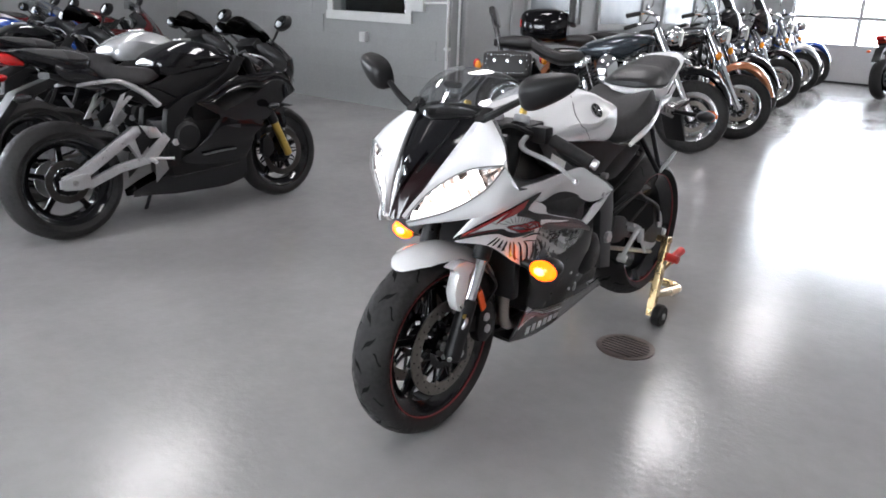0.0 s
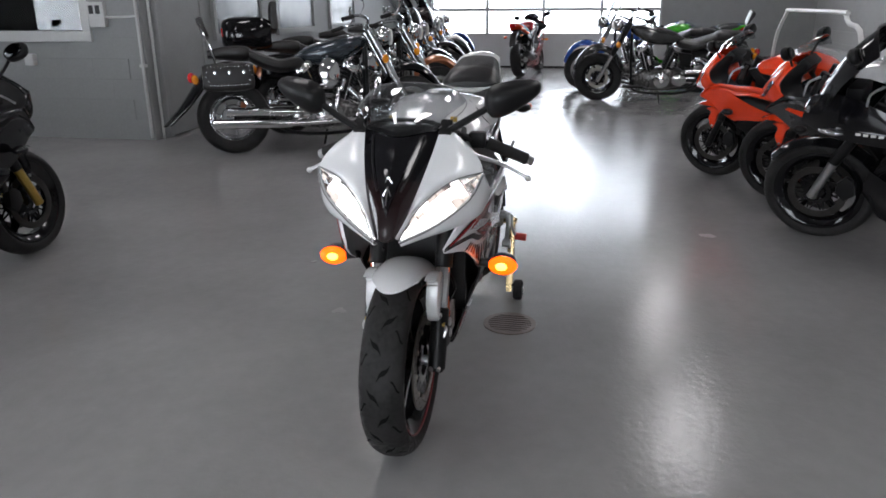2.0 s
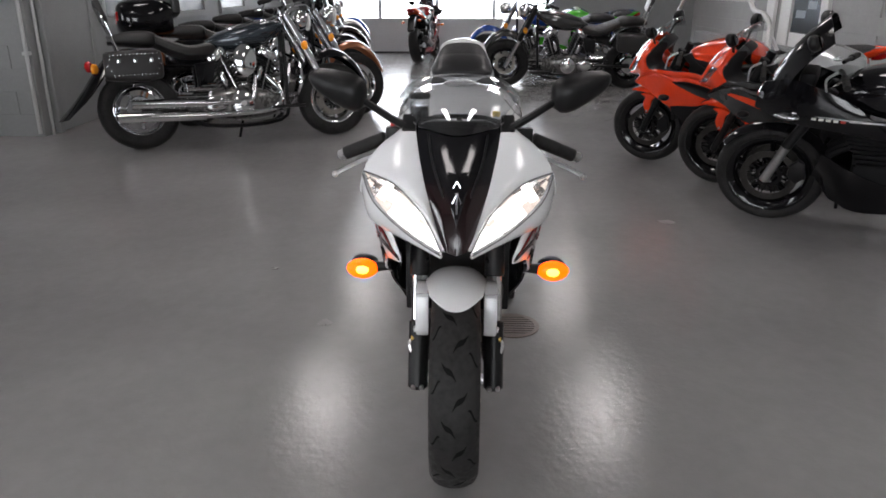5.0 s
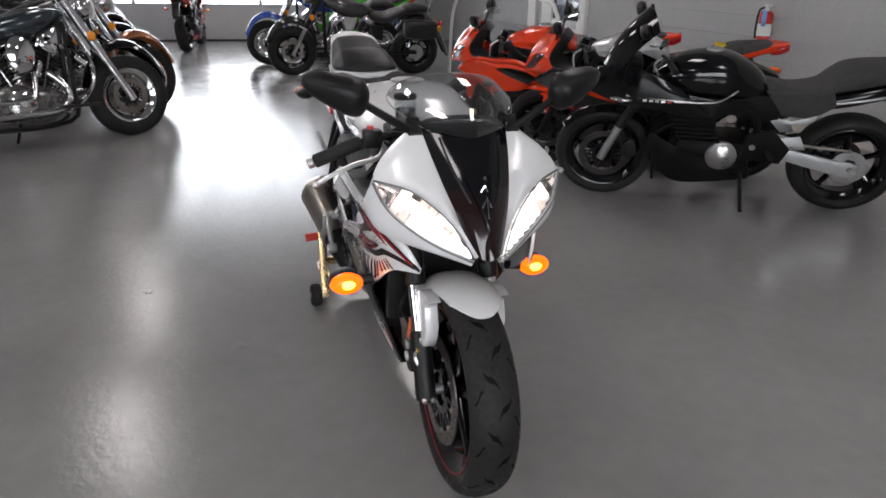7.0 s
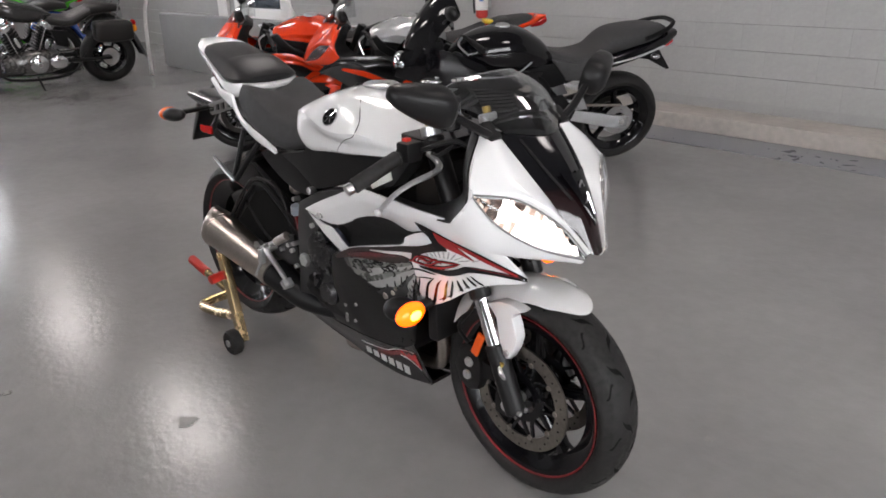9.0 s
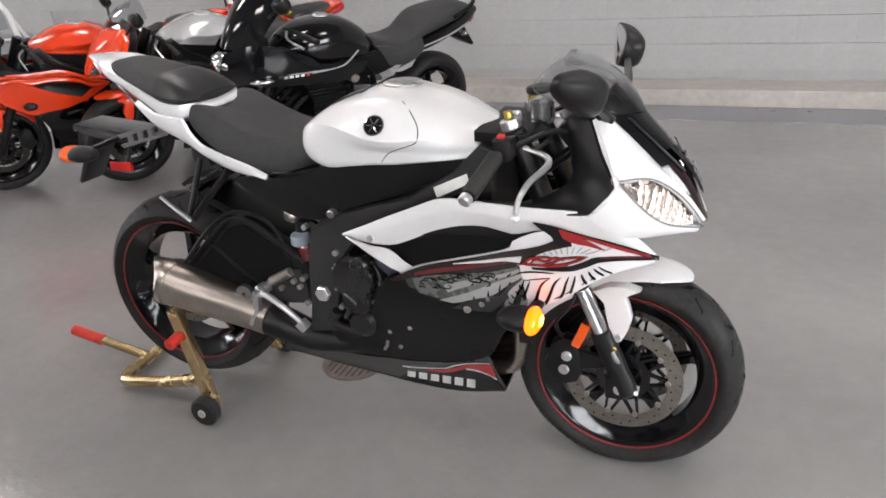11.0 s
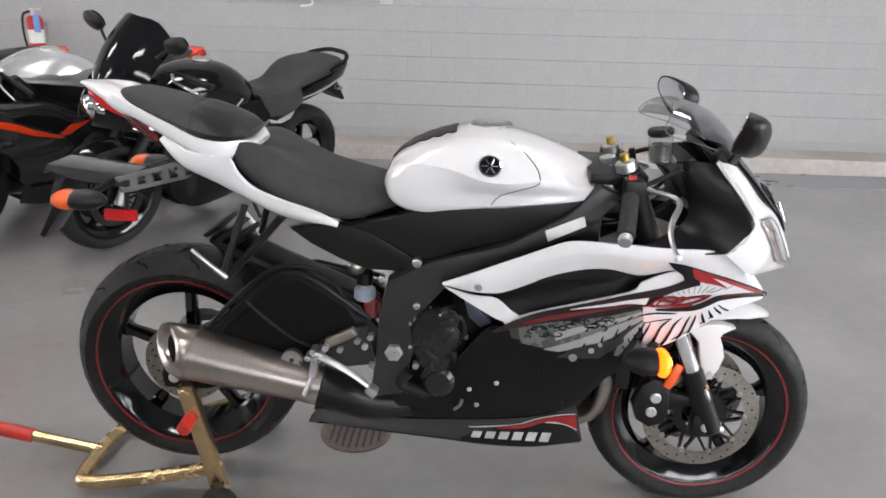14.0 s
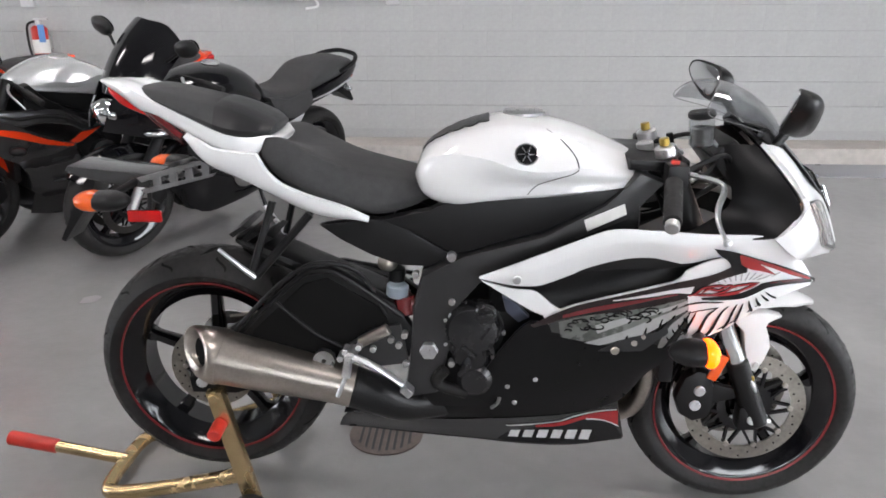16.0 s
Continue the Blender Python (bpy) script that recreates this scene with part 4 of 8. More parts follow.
# fuel tank, seats and tail
TANK = [
    (-0.170, [(0, 0.872), (0.080, 0.873), (0.092, 0.882), (0.085, 0.892), (0.045, 0.898), (0, 0.899)]),
    (-0.150, [(0, 0.842), (0.118, 0.846), (0.138, 0.882), (0.126, 0.922), (0.065, 0.934), (0, 0.937)]),
    (-0.092, [(0, 0.824), (0.140, 0.828), (0.166, 0.878), (0.164, 0.945), (0.095, 0.968), (0, 0.973)]),
    (-0.010, [(0, 0.834), (0.150, 0.838), (0.163, 0.880), (0.189, 0.940), (0.125, 0.988), (0, 1.003)]),
    (0.055, [(0, 0.843), (0.156, 0.846), (0.163, 0.878), (0.195, 0.920), (0.135, 0.992), (0, 1.014)]),
    (0.120, [(0, 0.850), (0.162, 0.852), (0.168, 0.882), (0.193, 0.914), (0.132, 0.984), (0, 1.004)]),
    (0.200, [(0, 0.860), (0.165, 0.862), (0.171, 0.884), (0.183, 0.920), (0.112, 0.966), (0, 0.984)]),
    (0.280, [(0, 0.866), (0.145, 0.868), (0.150, 0.884), (0.148, 0.902), (0.082, 0.936), (0, 0.950)]),
    (0.335, [(0, 0.872), (0.095, 0.873), (0.100, 0.884), (0.092, 0.894), (0.050, 0.912), (0, 0.920)]),
    (0.354, [(0, 0.882), (0.045, 0.883), (0.048, 0.888), (0.044, 0.892), (0.020, 0.899), (0, 0.900)])]
tank = part("fuel_tank", shell(B(), TANK, 10, 4, 6), "white", bike)
def side_of(ob, x, z, s):
    """The point of an object's side at x and z."""
    hit, q, nrm, f = ob.ray_cast(Vector((x, s * 0.5, z)), Vector((0, -s, 0)))
    return (q if hit else Vector((x, s * 0.15, z))), (nrm if hit else Vector((0, s, 0)))


for s in (-1, 1):
    q, nrm = side_of(tank, 0.074, 0.947, s)
    em = part("tank_emblem", lathe(B(), [(0.0, 0.0), (0.024, 0.0), (0.024, 0.003), (0.0, 0.003)], (0, 0, 0), 28), "black", tank, "round black tank emblem with a silver star shape")
    em.matrix_local = Matrix.Translation(q) @ nrm.to_track_quat("Y", "Z").to_matrix().to_4x4()
    part("emblem_rim", lathe(B(), [(0.0225, 0.002), (0.0255, 0.002), (0.0255, 0.004), (0.0225, 0.0045)], (0, 0, 0), 28), "chrome", em)
    for k in range(6):
        a = math.pi * k / 3
        part("emblem_ray", tube(B(), [(0.004 * math.cos(a), 0.0035, 0.004 * math.sin(a)), (0.019 * math.cos(a), 0.0035, 0.019 * math.sin(a))], 0.0017, 5, 0), "chrome", em)
    part("tank_seam", tube(B(), [side_of(tank, x, z, s)[0] for x, z in ((0.120, 0.990), (0.150, 0.972), (0.176, 0.945), (0.184, 0.925), (0.178, 0.912), (0.140, 0.898), (0.100, 0.880), (0.080, 0.858))], 0.0013, 6, 5), "satin", tank)
b = lathe(B(), [(0.0, 0), (0.05, 0), (0.05, 0.006), (0.042, 0.010), (0.0, 0.010)], (0, 0, 0), 30)
cap = part("fuel_cap", b, "steel", tank)
cap.location, cap.rotation_euler = (0.075, 0, 1.008), (radians(90), 0, 0)
b = B()
rows_ = []
for k in range(15):
    x = -0.160 + 0.155 * k / 14
    w = 0.066 * math.sin(math.pi * min(1.0, 0.15 + 0.85 * k / 14) * 0.62) * (1.0 if k % 3 else 0.72)
    rows_.append([Vector((x, w * t, tank.ray_cast(Vector((x, w * t, 1.3)), Vector((0, 0, -1)))[1].z + 0.0015)) for t in (-1, -0.5, 0, 0.5, 1)])
loft(b, [r + [q + Vector((0, 0, 0.002)) for q in r[::-1]] for r in rows_])
part("tank_pad", b, "satin", tank, "black rubber tank pad with jagged edges")
RIDER = [
    (-0.532, [(0, 0.925), (0.060, 0.928), (0.085, 0.938), (0.070, 0.948), (0.030, 0.940), (0, 0.936)]),
    (-0.505, [(0, 0.885), (0.100, 0.900), (0.122, 0.925), (0.102, 0.966), (0.045, 0.952), (0, 0.938)]),
    (-0.460, [(0, 0.850), (0.118, 0.868), (0.135, 0.900), (0.113, 0.966), (0.055, 0.950), (0, 0.938)]),
    (-0.400, [(0, 0.820), (0.128, 0.838), (0.146, 0.870), (0.120, 0.934), (0.060, 0.930), (0, 0.926)]),
    (-0.320, [(0, 0.800), (0.130, 0.812), (0.148, 0.842), (0.120, 0.898), (0.062, 0.906), (0, 0.908)]),
    (-0.250, [(0, 0.790), (0.122, 0.798), (0.138, 0.826), (0.110, 0.880), (0.058, 0.892), (0, 0.894)]),
    (-0.180, [(0, 0.805), (0.095, 0.810), (0.108, 0.834), (0.088, 0.868), (0.046, 0.878), (0, 0.880)]),
    (-0.125, [(0, 0.825), (0.060, 0.828), (0.068, 0.842), (0.056, 0.856), (0.030, 0.862), (0, 0.863)])]
part("rider_seat", shell(B(), RIDER, 10, 4, 5), "seat", bike, "charcoal vinyl rider seat")
PILLION = [
    (-0.815, [(0, 1.045), (0.045, 1.050), (0.058, 1.060), (0.045, 1.068), (0.022, 1.070), (0, 1.070)]),
    (-0.765, [(0, 1.025), (0.078, 1.036), (0.088, 1.050), (0.070, 1.068), (0.035, 1.075), (0, 1.076)]),
    (-0.690, [(0, 0.990), (0.092, 1.008), (0.103, 1.024), (0.080, 1.050), (0.040, 1.060), (0, 1.061)]),
    (-0.610, [(0, 0.955), (0.102, 0.975), (0.116, 0.994), (0.088, 1.030), (0.045, 1.040), (0, 1.041)])]
pil = part("pillion_seat", shell(B(), PILLION, 10, 4, 5), "seat", bike, "charcoal vinyl pillion seat")
PFRONT = [
    (-0.618, [(0, 0.958), (0.102, 0.978), (0.117, 0.998), (0.090, 1.034), (0.046, 1.044), (0, 1.045)]),
    (-0.590, [(0, 0.950), (0.106, 0.968), (0.121, 0.990), (0.092, 1.026), (0.047, 1.037), (0, 1.038)]),
    (-0.550, [(0, 0.945), (0.106, 0.964), (0.121, 0.984), (0.092, 1.012), (0.047, 1.022), (0, 1.023)]),
    (-0.515, [(0, 0.955), (0.098, 0.970), (0.108, 0.982), (0.080, 0.998), (0.042, 1.003), (0, 1.004)]),
    (-0.497, [(0, 0.968), (0.075, 0.975), (0.080, 0.980), (0.060, 0.986), (0.030, 0.988), (0, 0.988)])]
part("seat_front", shell(B(), PFRONT, 10, 4, 5), "vinyl", pil, "smooth black vinyl front")
TAIL = [
    (-0.905, [(0, 1.078), (0.022, 1.079), (0.027, 1.082), (0.022, 1.085), (0.010, 1.086), (0, 1.086)]),
    (-0.850, [(0, 1.046), (0.046, 1.050), (0.060, 1.070), (0.050, 1.082), (0.025, 1.085), (0, 1.085)]),
    (-0.805, [(0, 1.010), (0.062, 1.022), (0.084, 1.043), (0.086, 1.068), (0.050, 1.075), (0, 1.070)]),
    (-0.740, [(0, 0.985), (0.070, 0.996), (0.094, 1.012), (0.099, 1.038), (0.060, 1.035), (0, 1.030)]),
    (-0.670, [(0, 0.945), (0.076, 0.956), (0.106, 0.976), (0.113, 1.009), (0.070, 1.000), (0, 0.995)]),
    (-0.600, [(0, 0.905), (0.084, 0.918), (0.116, 0.938), (0.124, 0.980), (0.080, 0.970), (0, 0.960)]),
    (-0.545, [(0, 0.905), (0.090, 0.918), (0.120, 0.932), (0.124, 0.970), (0.080, 0.962), (0, 0.955)]),
    (-0.505, [(0, 0.930), (0.082, 0.938), (0.102, 0.946), (0.100, 0.970), (0.068, 0.968), (0, 0.965)]),
    (-0.478, [(0, 0.948), (0.050, 0.950), (0.060, 0.953), (0.055, 0.958), (0.032, 0.960), (0, 0.960)])]
tail = part("tail_cowl", shell(B(), TAIL, 10, 4, 6), "white", bike)
part("tail_light", body(B(), [(-0.885, 0.035, 1.052, 1.072, 0.5), (-0.85, 0.05, 1.022, 1.058, 0.5), (-0.80, 0.045, 1.0, 1.03, 0.5)], 16, 3), "redlens", tail, "red tail light")
LT = [(-0.682, 0.114, 0.975), (-0.645, 0.120, 0.956), (-0.618, 0.126, 0.943), (-0.556, 0.132, 0.936), (-0.519, 0.138, 0.934), (-0.509, 0.140, 0.911), (-0.488, 0.143, 0.885), (-0.462, 0.146, 0.866), (-0.405, 0.149, 0.844), (-0.327, 0.150, 0.820), (-0.271, 0.146, 0.793)]
LB = [(-0.685, 0.110, 0.970), (-0.677, 0.104, 0.943), (-0.654, 0.102, 0.915), (-0.626, 0.102, 0.896), (-0.577, 0.106, 0.877), (-0.513, 0.114, 0.848), (-0.462, 0.120, 0.823), (-0.409, 0.126, 0.802), (-0.356, 0.132, 0.791), (-0.272, 0.142, 0.786)]
for s in (-1, 1):
    part("seat_cowl", skin(B(), LT, LB, 30, 6, 0.008, 0.007, (0, -1, 0), s), "white", bike)
part("tail_tray", body(B(), [(-0.70, 0.070, 0.915, 0.950, 0.5), (-0.63, 0.088, 0.880, 0.925, 0.5), (-0.52, 0.10, 0.838, 0.90, 0.5), (-0.44, 0.11, 0.815, 0.86, 0.5), (-0.34, 0.12, 0.795, 0.83, 0.5), (-0.22, 0.10, 0.785, 0.815, 0.5)], 16, 3.4), "satin", bike)
for s in (-1, 1):
    part("tail_side_panel", skin(B(), [(-0.835, 0.060, 1.062), (-0.775, 0.080, 1.030), (-0.735, 0.088, 0.998), (-0.700, 0.092, 0.968)], [(-0.812, 0.052, 1.030), (-0.775, 0.066, 0.996), (-0.735, 0.074, 0.965), (-0.705, 0.078, 0.944)], 10, 3, 0.004, 0.004, (0, -1, 0), s), "deepred", tail, "dark red tail panel")

# side panels, frame and engine
for s in (-1, 1):
    part("side_cover", plate(B(), [(-0.389, 0.773), (-0.33, 0.784), (-0.269, 0.790), (-0.216, 0.784), (-0.16, 0.752), (-0.078, 0.705), (-0.137, 0.676), (-0.204, 0.678), (-0.271, 0.702), (-0.34, 0.738)], s * 0.100, s * 0.136, 0.010), "satin", bike)
    part("tank_side_cover", plate(B(), [(-0.25, 0.790), (-0.137, 0.815), (-0.10, 0.832), (0.08, 0.850), (0.327, 0.872), (0.26, 0.826), (0.12, 0.775), (-0.05, 0.715), (-0.085, 0.712), (-0.165, 0.758)], s * 0.106, s * 0.146, 0.010), "satin", bike)
    frm = part("frame_spar", plate(B(), [(-0.155, 0.66), (-0.057, 0.712), (0.124, 0.762), (0.25, 0.835), (0.32, 0.905), (0.375, 0.885), (0.30, 0.80), (0.20, 0.755), (0.075, 0.692), (-0.02, 0.645), (-0.075, 0.58), (-0.09, 0.48), (-0.12, 0.36), (-0.20, 0.345), (-0.185, 0.45), (-0.175, 0.58)], s * 0.10, s * 0.158, 0.012), "framepaint", bike, "matt black aluminium frame")
    part("pivot_bolt", cyl(B(), (-0.138, s * 0.15, 0.478), (-0.138, s * 0.172, 0.478), 0.022, 6, 0.1), "alu", frm)
    part("frame_bolt", cyl(B(), (-0.085, s * 0.140, 0.709), (-0.085, s * 0.163, 0.709), 0.011, 12), "steel", frm)
    part("info_sticker", plate(B(), [(0.205, 0.80), (0.29, 0.838), (0.296, 0.815), (0.213, 0.775)], s * 0.158, s * 0.1605, 0), "paper", frm, "small white sticker")
engine = part("engine", box(B(), (-0.16, -0.13, 0.30), (0.30, 0.13, 0.60), 0.03), "satin", bike)
part("cylinder_block", box(B(), (0.0, -0.14, 0.56), (0.32, 0.14, 0.70), 0.03), "satin", engine)
part("airbox", box(B(), (0.02, -0.12, 0.66), (0.34, 0.12, 0.84), 0.03), "satin", engine)
# clutch cover: a main dome with an upper cap lobe and a lower tail
CX, CZ = -0.035, 0.535
cover = part("clutch_cover", lathe(B(), [(0.0, -0.13), (0.064, -0.13), (0.064, -0.166), (0.056, -0.180), (0.030, -0.186), (0.0, -0.187)], (CX, 0, CZ), 32, True), "coverpaint", engine)
part("cover_tail", lathe(B(), [(0.0, -0.13), (0.046, -0.13), (0.046, -0.160), (0.036, -0.172), (0.0, -0.176)], (CX - 0.004, 0, CZ - 0.065), 24, True), "coverpaint", cover)
part("cover_flange", lathe(B(), [(0.0, -0.13), (0.074, -0.13), (0.074, -0.150), (0.070, -0.153), (0.0, -0.153)], (CX - 0.002, 0, CZ - 0.012), 32, True), "framepaint", cover)
cap = part("oil_filler", lathe(B(), [(0.0, -0.17), (0.026, -0.17), (0.026, -0.190), (0.021, -0.196), (0.0, -0.196)], (-0.006, 0, 0.584), 20, True), "coverpaint", cover)
part("filler_grip", box(B(), (-0.023, -0.202, 0.580), (0.011, -0.194, 0.588), 0.002, None), "coverpaint", cap)
for (xa, za), (xb, zb), r in (((-0.060, 0.500), (-0.030, 0.470), 0.008), ((-0.045, 0.455), (-0.066, 0.425), 0.010), ((-0.015, 0.520), (0.004, 0.548), 0.007), ((0.008, 0.500), (0.012, 0.470), 0.007)):
    part("cover_rib", tube(B(), [(xa, -0.184, za), (xb, -0.180, zb)], (r, r * 0.7), 8, 0), "coverpaint", cover)
part("pump_cover", lathe(B(), [(0.0, -0.14), (0.042, -0.14), (0.042, -0.160), (0.030, -0.172), (0.0, -0.172)], (-0.030, 0, 0.402), 22, True), "coverpaint", engine)
part("side_strip", plate(B(), [(0.03, 0.621), (0.062, 0.605), (0.093, 0.571), (0.069, 0.558), (0.040, 0.583)], -0.150, -0.172, 0.003), "bluemetal", engine, "blue-grey metal strip beside the cover")
part("water_hose", tube(B(), [(-0.10, -0.165, 0.43), (-0.12, -0.16, 0.39), (-0.05, -0.15, 0.36)], 0.014, 10), "rubber", engine)
part("alternator_cover", lathe(B(), [(0.0, 0.13), (0.075, 0.13), (0.075, 0.165), (0.055, 0.18), (0.0, 0.18)], (0.0, 0, 0.45), 26, True), "satin", engine)
for k in range(7):
    a = 2 * math.pi * k / 7
    part("cover_bolt", cyl(B(), (CX + 0.071 * math.cos(a), -0.145, CZ - 0.012 + 0.071 * math.sin(a)), (CX + 0.071 * math.cos(a), -0.160, CZ - 0.012 + 0.071 * math.sin(a)), 0.0048, 8), "steel", engine)
part("radiator", box(B(), (0.40, -0.15, 0.40), (0.435, 0.15, 0.66), 0.008, Matrix.Translation((0, 0, 0))), "satin", bike)
for k in range(4):
    part("exhaust_header", tube(B(), [(0.32, -0.09 + 0.06 * k, 0.50), (0.385, -0.09 + 0.06 * k, 0.42), (0.36, -0.07 + 0.05 * k, 0.28), (0.20, -0.06 + 0.04 * k, 0.25)], 0.019, 10), "titan", bike)

# fairing skins
def fy(x, z):
    """Half width of the fairing at a point of its side."""
    w = np.interp(z, [0.20, 0.30, 0.38, 0.50, 0.57, 0.70, 0.80], [0.088, 0.120, 0.148, 0.188, 0.208, 0.228, 0.242])
    f = max(0.0, (x - 0.50) / 0.30)
    g = max(0.0, (x - 0.42) / 0.36)
    r = max(0.0, 0.06 - x)
    k = min(1.0, max(0.0, (0.79 - z) / 0.07))
    return float(w) * (1 - 0.52 * ((1 - k) * f * f + k * g * g)) - 0.12 * r


def on(pts, lift=0.0):
    return [(x, fy(x, z) + lift, z) for x, z in pts]


def panel(bm, top, low, s, n=20, m=6, thick=0.005, bulge=0.0, lift=0.0, groove=0.0, crease=0.0):
    """A fairing skin between two lines of its side."""
    la, lb = along([(x, 0, z) for x, z in top], n), along([(x, 0, z) for x, z in low], n)
    out, inn = [], []
    for p, q in zip(la, lb):
        ro, ri = [], []
        for k in range(m + 1):
            c = p.lerp(q, k / m)
            y = fy(c.x, c.z) + lift + bulge * 4 * (k / m) * (1 - k / m) - groove * math.exp(-((k / m - 0.62) / 0.16) ** 2)
            if crease:
                # the lower face turns inward under a crease, fading out at both ends
                y -= crease * max(0.0, k / m - 0.36) * max(0.0, min(1.0, (0.56 - c.x) / 0.16)) * max(0.0, min(1.0, (c.x - 0.03) / 0.12))
            ro.append(Vector((c.x, s * y, c.z)))
            ri.append(Vector((c.x, s * (y - thick), c.z)))
        out.append(ro)
        inn.append(ri)
    rings = [a + b[::-1] for a, b in zip(out, inn)]
    return loft(bm, rings)


for s in (-1, 1):
    part("upper_fairing", panel(B(), [(-0.022, 0.685), (0.091, 0.737), (0.163, 0.768), (0.235, 0.799), (0.265, 0.805), (0.328, 0.804), (0.447, 0.797), (0.580, 0.790), (0.655, 0.740), (0.692, 0.702), (0.722, 0.664)], [(-0.020, 0.680), (0.085, 0.664), (0.138, 0.673), (0.216, 0.708), (0.288, 0.729), (0.348, 0.733), (0.414, 0.722), (0.50, 0.742), (0.62, 0.715), (0.718, 0.660)], s, 40, 12, 0.006, 0.004, 0.0, 0.0, 0.030), "white", bike)
    part("fairing_lining", panel(B(), [(0.10, 0.722), (0.245, 0.782), (0.40, 0.780), (0.585, 0.778), (0.68, 0.725)], [(0.12, 0.67), (0.20, 0.70), (0.414, 0.715), (0.50, 0.742), (0.62, 0.715)], s, 20, 5, 0.003, 0.0, -0.018), "satin", bike)
    part("fairing_tip", panel(B(), [(-0.018, 0.676), (0.05, 0.66), (0.10, 0.655), (0.135, 0.625)], [(-0.015, 0.674), (0.06, 0.628), (0.12, 0.595), (0.17, 0.602)], s, 12, 4, 0.006), "white", bike)
    part("duct_recess", panel(B(), [(0.09, 0.665), (0.165, 0.703), (0.313, 0.727), (0.414, 0.715), (0.50, 0.745)], [(0.13, 0.60), (0.20, 0.605), (0.30, 0.64), (0.40, 0.68), (0.50, 0.73)], s, 16, 4, 0.004, -0.02, -0.03), "satin", bike)
    mid = part("middle_fairing", panel(B(), [(0.12, 0.594), (0.181, 0.621), (0.28, 0.651), (0.352, 0.672), (0.405, 0.690), (0.418, 0.712), (0.50, 0.742), (0.62, 0.715), (0.718, 0.660)], [(0.135, 0.572), (0.19, 0.556), (0.25, 0.545), (0.36, 0.535), (0.434, 0.520), (0.45, 0.528), (0.518, 0.562), (0.62, 0.628), (0.716, 0.652)], s, 34, 8, 0.006, 0.0), "white", bike)
    low = part("lower_fairing", panel(B(), [(-0.19, 0.256), (-0.118, 0.314), (-0.03, 0.386), (0.03, 0.496), (0.086, 0.576), (0.135, 0.572), (0.25, 0.545), (0.36, 0.535), (0.434, 0.520)], [(-0.20, 0.248), (-0.12, 0.250), (0.043, 0.272), (0.186, 0.290), (0.269, 0.315), (0.321, 0.345), (0.365, 0.43)], s, 34, 10, 0.006, 0.008), "sheen", bike, "satin black lower fairing")
    bel = part("belly_pan", panel(B(), [(-0.386, 0.193), (-0.359, 0.235), (-0.273, 0.238), (-0.12, 0.243), (0.043, 0.267), (0.186, 0.286), (0.269, 0.312), (0.314, 0.342)], [(-0.387, 0.188), (-0.182, 0.190), (-0.03, 0.191), (0.09, 0.189), (0.149, 0.184), (0.266, 0.191), (0.345, 0.212)], s, 30, 5, 0.006, 0.002), "gunmetal", bike, "dark grey belly pan with a red edge")
    part("belly_front", panel(B(), [(0.06, 0.222), (0.15, 0.245), (0.24, 0.272), (0.300, 0.290)], [(0.03, 0.193), (0.149, 0.187), (0.266, 0.194), (0.340, 0.214)], s, 16, 3, 0.002, 0.0, 0.0035), "black", bel)
    part("fairing_bolt", cyl(B(), (0.06, s * 0.20, 0.684), (0.06, s * (fy(0.06, 0.684) + 0.007), 0.684), 0.010, 12), "steel", bike)
    # turn signal
    ind = part("turn_signal", tube(B(), [(0.47, s * 0.185, 0.548), (0.462, s * 0.222, 0.543), (0.458, s * 0.236, 0.540)], (0.012, 0.018), 10, 3), "satin", bike)
    part("signal_shell", blob(B(), (0.438, s * 0.268, 0.540), (0.052, 0.042, 0.029), None, 12, 1.9), "satin", ind)
    part("signal_lens", blob(B(), (0.472, s * 0.270, 0.540), (0.020, 0.045, 0.030), None, 12, 1.9), "amber_lit", ind, "glowing amber lens")
    part("signal_bulb", blob(B(), (0.489, s * 0.268, 0.541), (0.005, 0.018, 0.012)), "bulb", ind)
b = B()
for s in (-1, 1):
    panel(b, [(-0.36, 0.195), (-0.14, 0.194), (0.0, 0.194), (0.20, 0.190), (0.342, 0.215)], [(-0.36, 0.190), (-0.14, 0.186), (0.0, 0.186), (0.20, 0.181), (0.342, 0.206)], s, 16, 2, 0.08)
part("belly_floor", b, "satin", bike)

# painted graphics on the middle fairing, raised by the thickness of the film
def curve(p, q, bow, n=6):
    """A bowed line between two points of the side."""
    p, q = Vector((*p, 0)), Vector((*q, 0))
    side = Vector((-(q - p).y, (q - p).x, 0)) * bow
    return [p.lerp(q, k / n) + side * 4 * (k / n) * (1 - k / n) for k in range(n + 1)]


def streak(bm, p, q, w0, w1, bow, s, lift):
    """A tapered streak of film from p to q."""
    line = curve(p, q, bow)
    top, low = [], []
    for k, c in enumerate(line):
        t = k / (len(line) - 1)
        d = (line[min(k + 1, len(line) - 1)] - line[max(k - 1, 0)]).normalized()
        h = (w0 * (1 - t) + w1 * t) * (0.35 + 0.65 * math.sin(math.pi * min(1, t * 1.5 + 0.15))) / 2 + 0.0006
        top.append((c.x - d.y * h, c.y + d.x * h))
        low.append((c.x + d.y * h, c.y - d.x * h))
    return panel(bm, top, low, s, 10, 2, 0.0015, 0.0, lift)


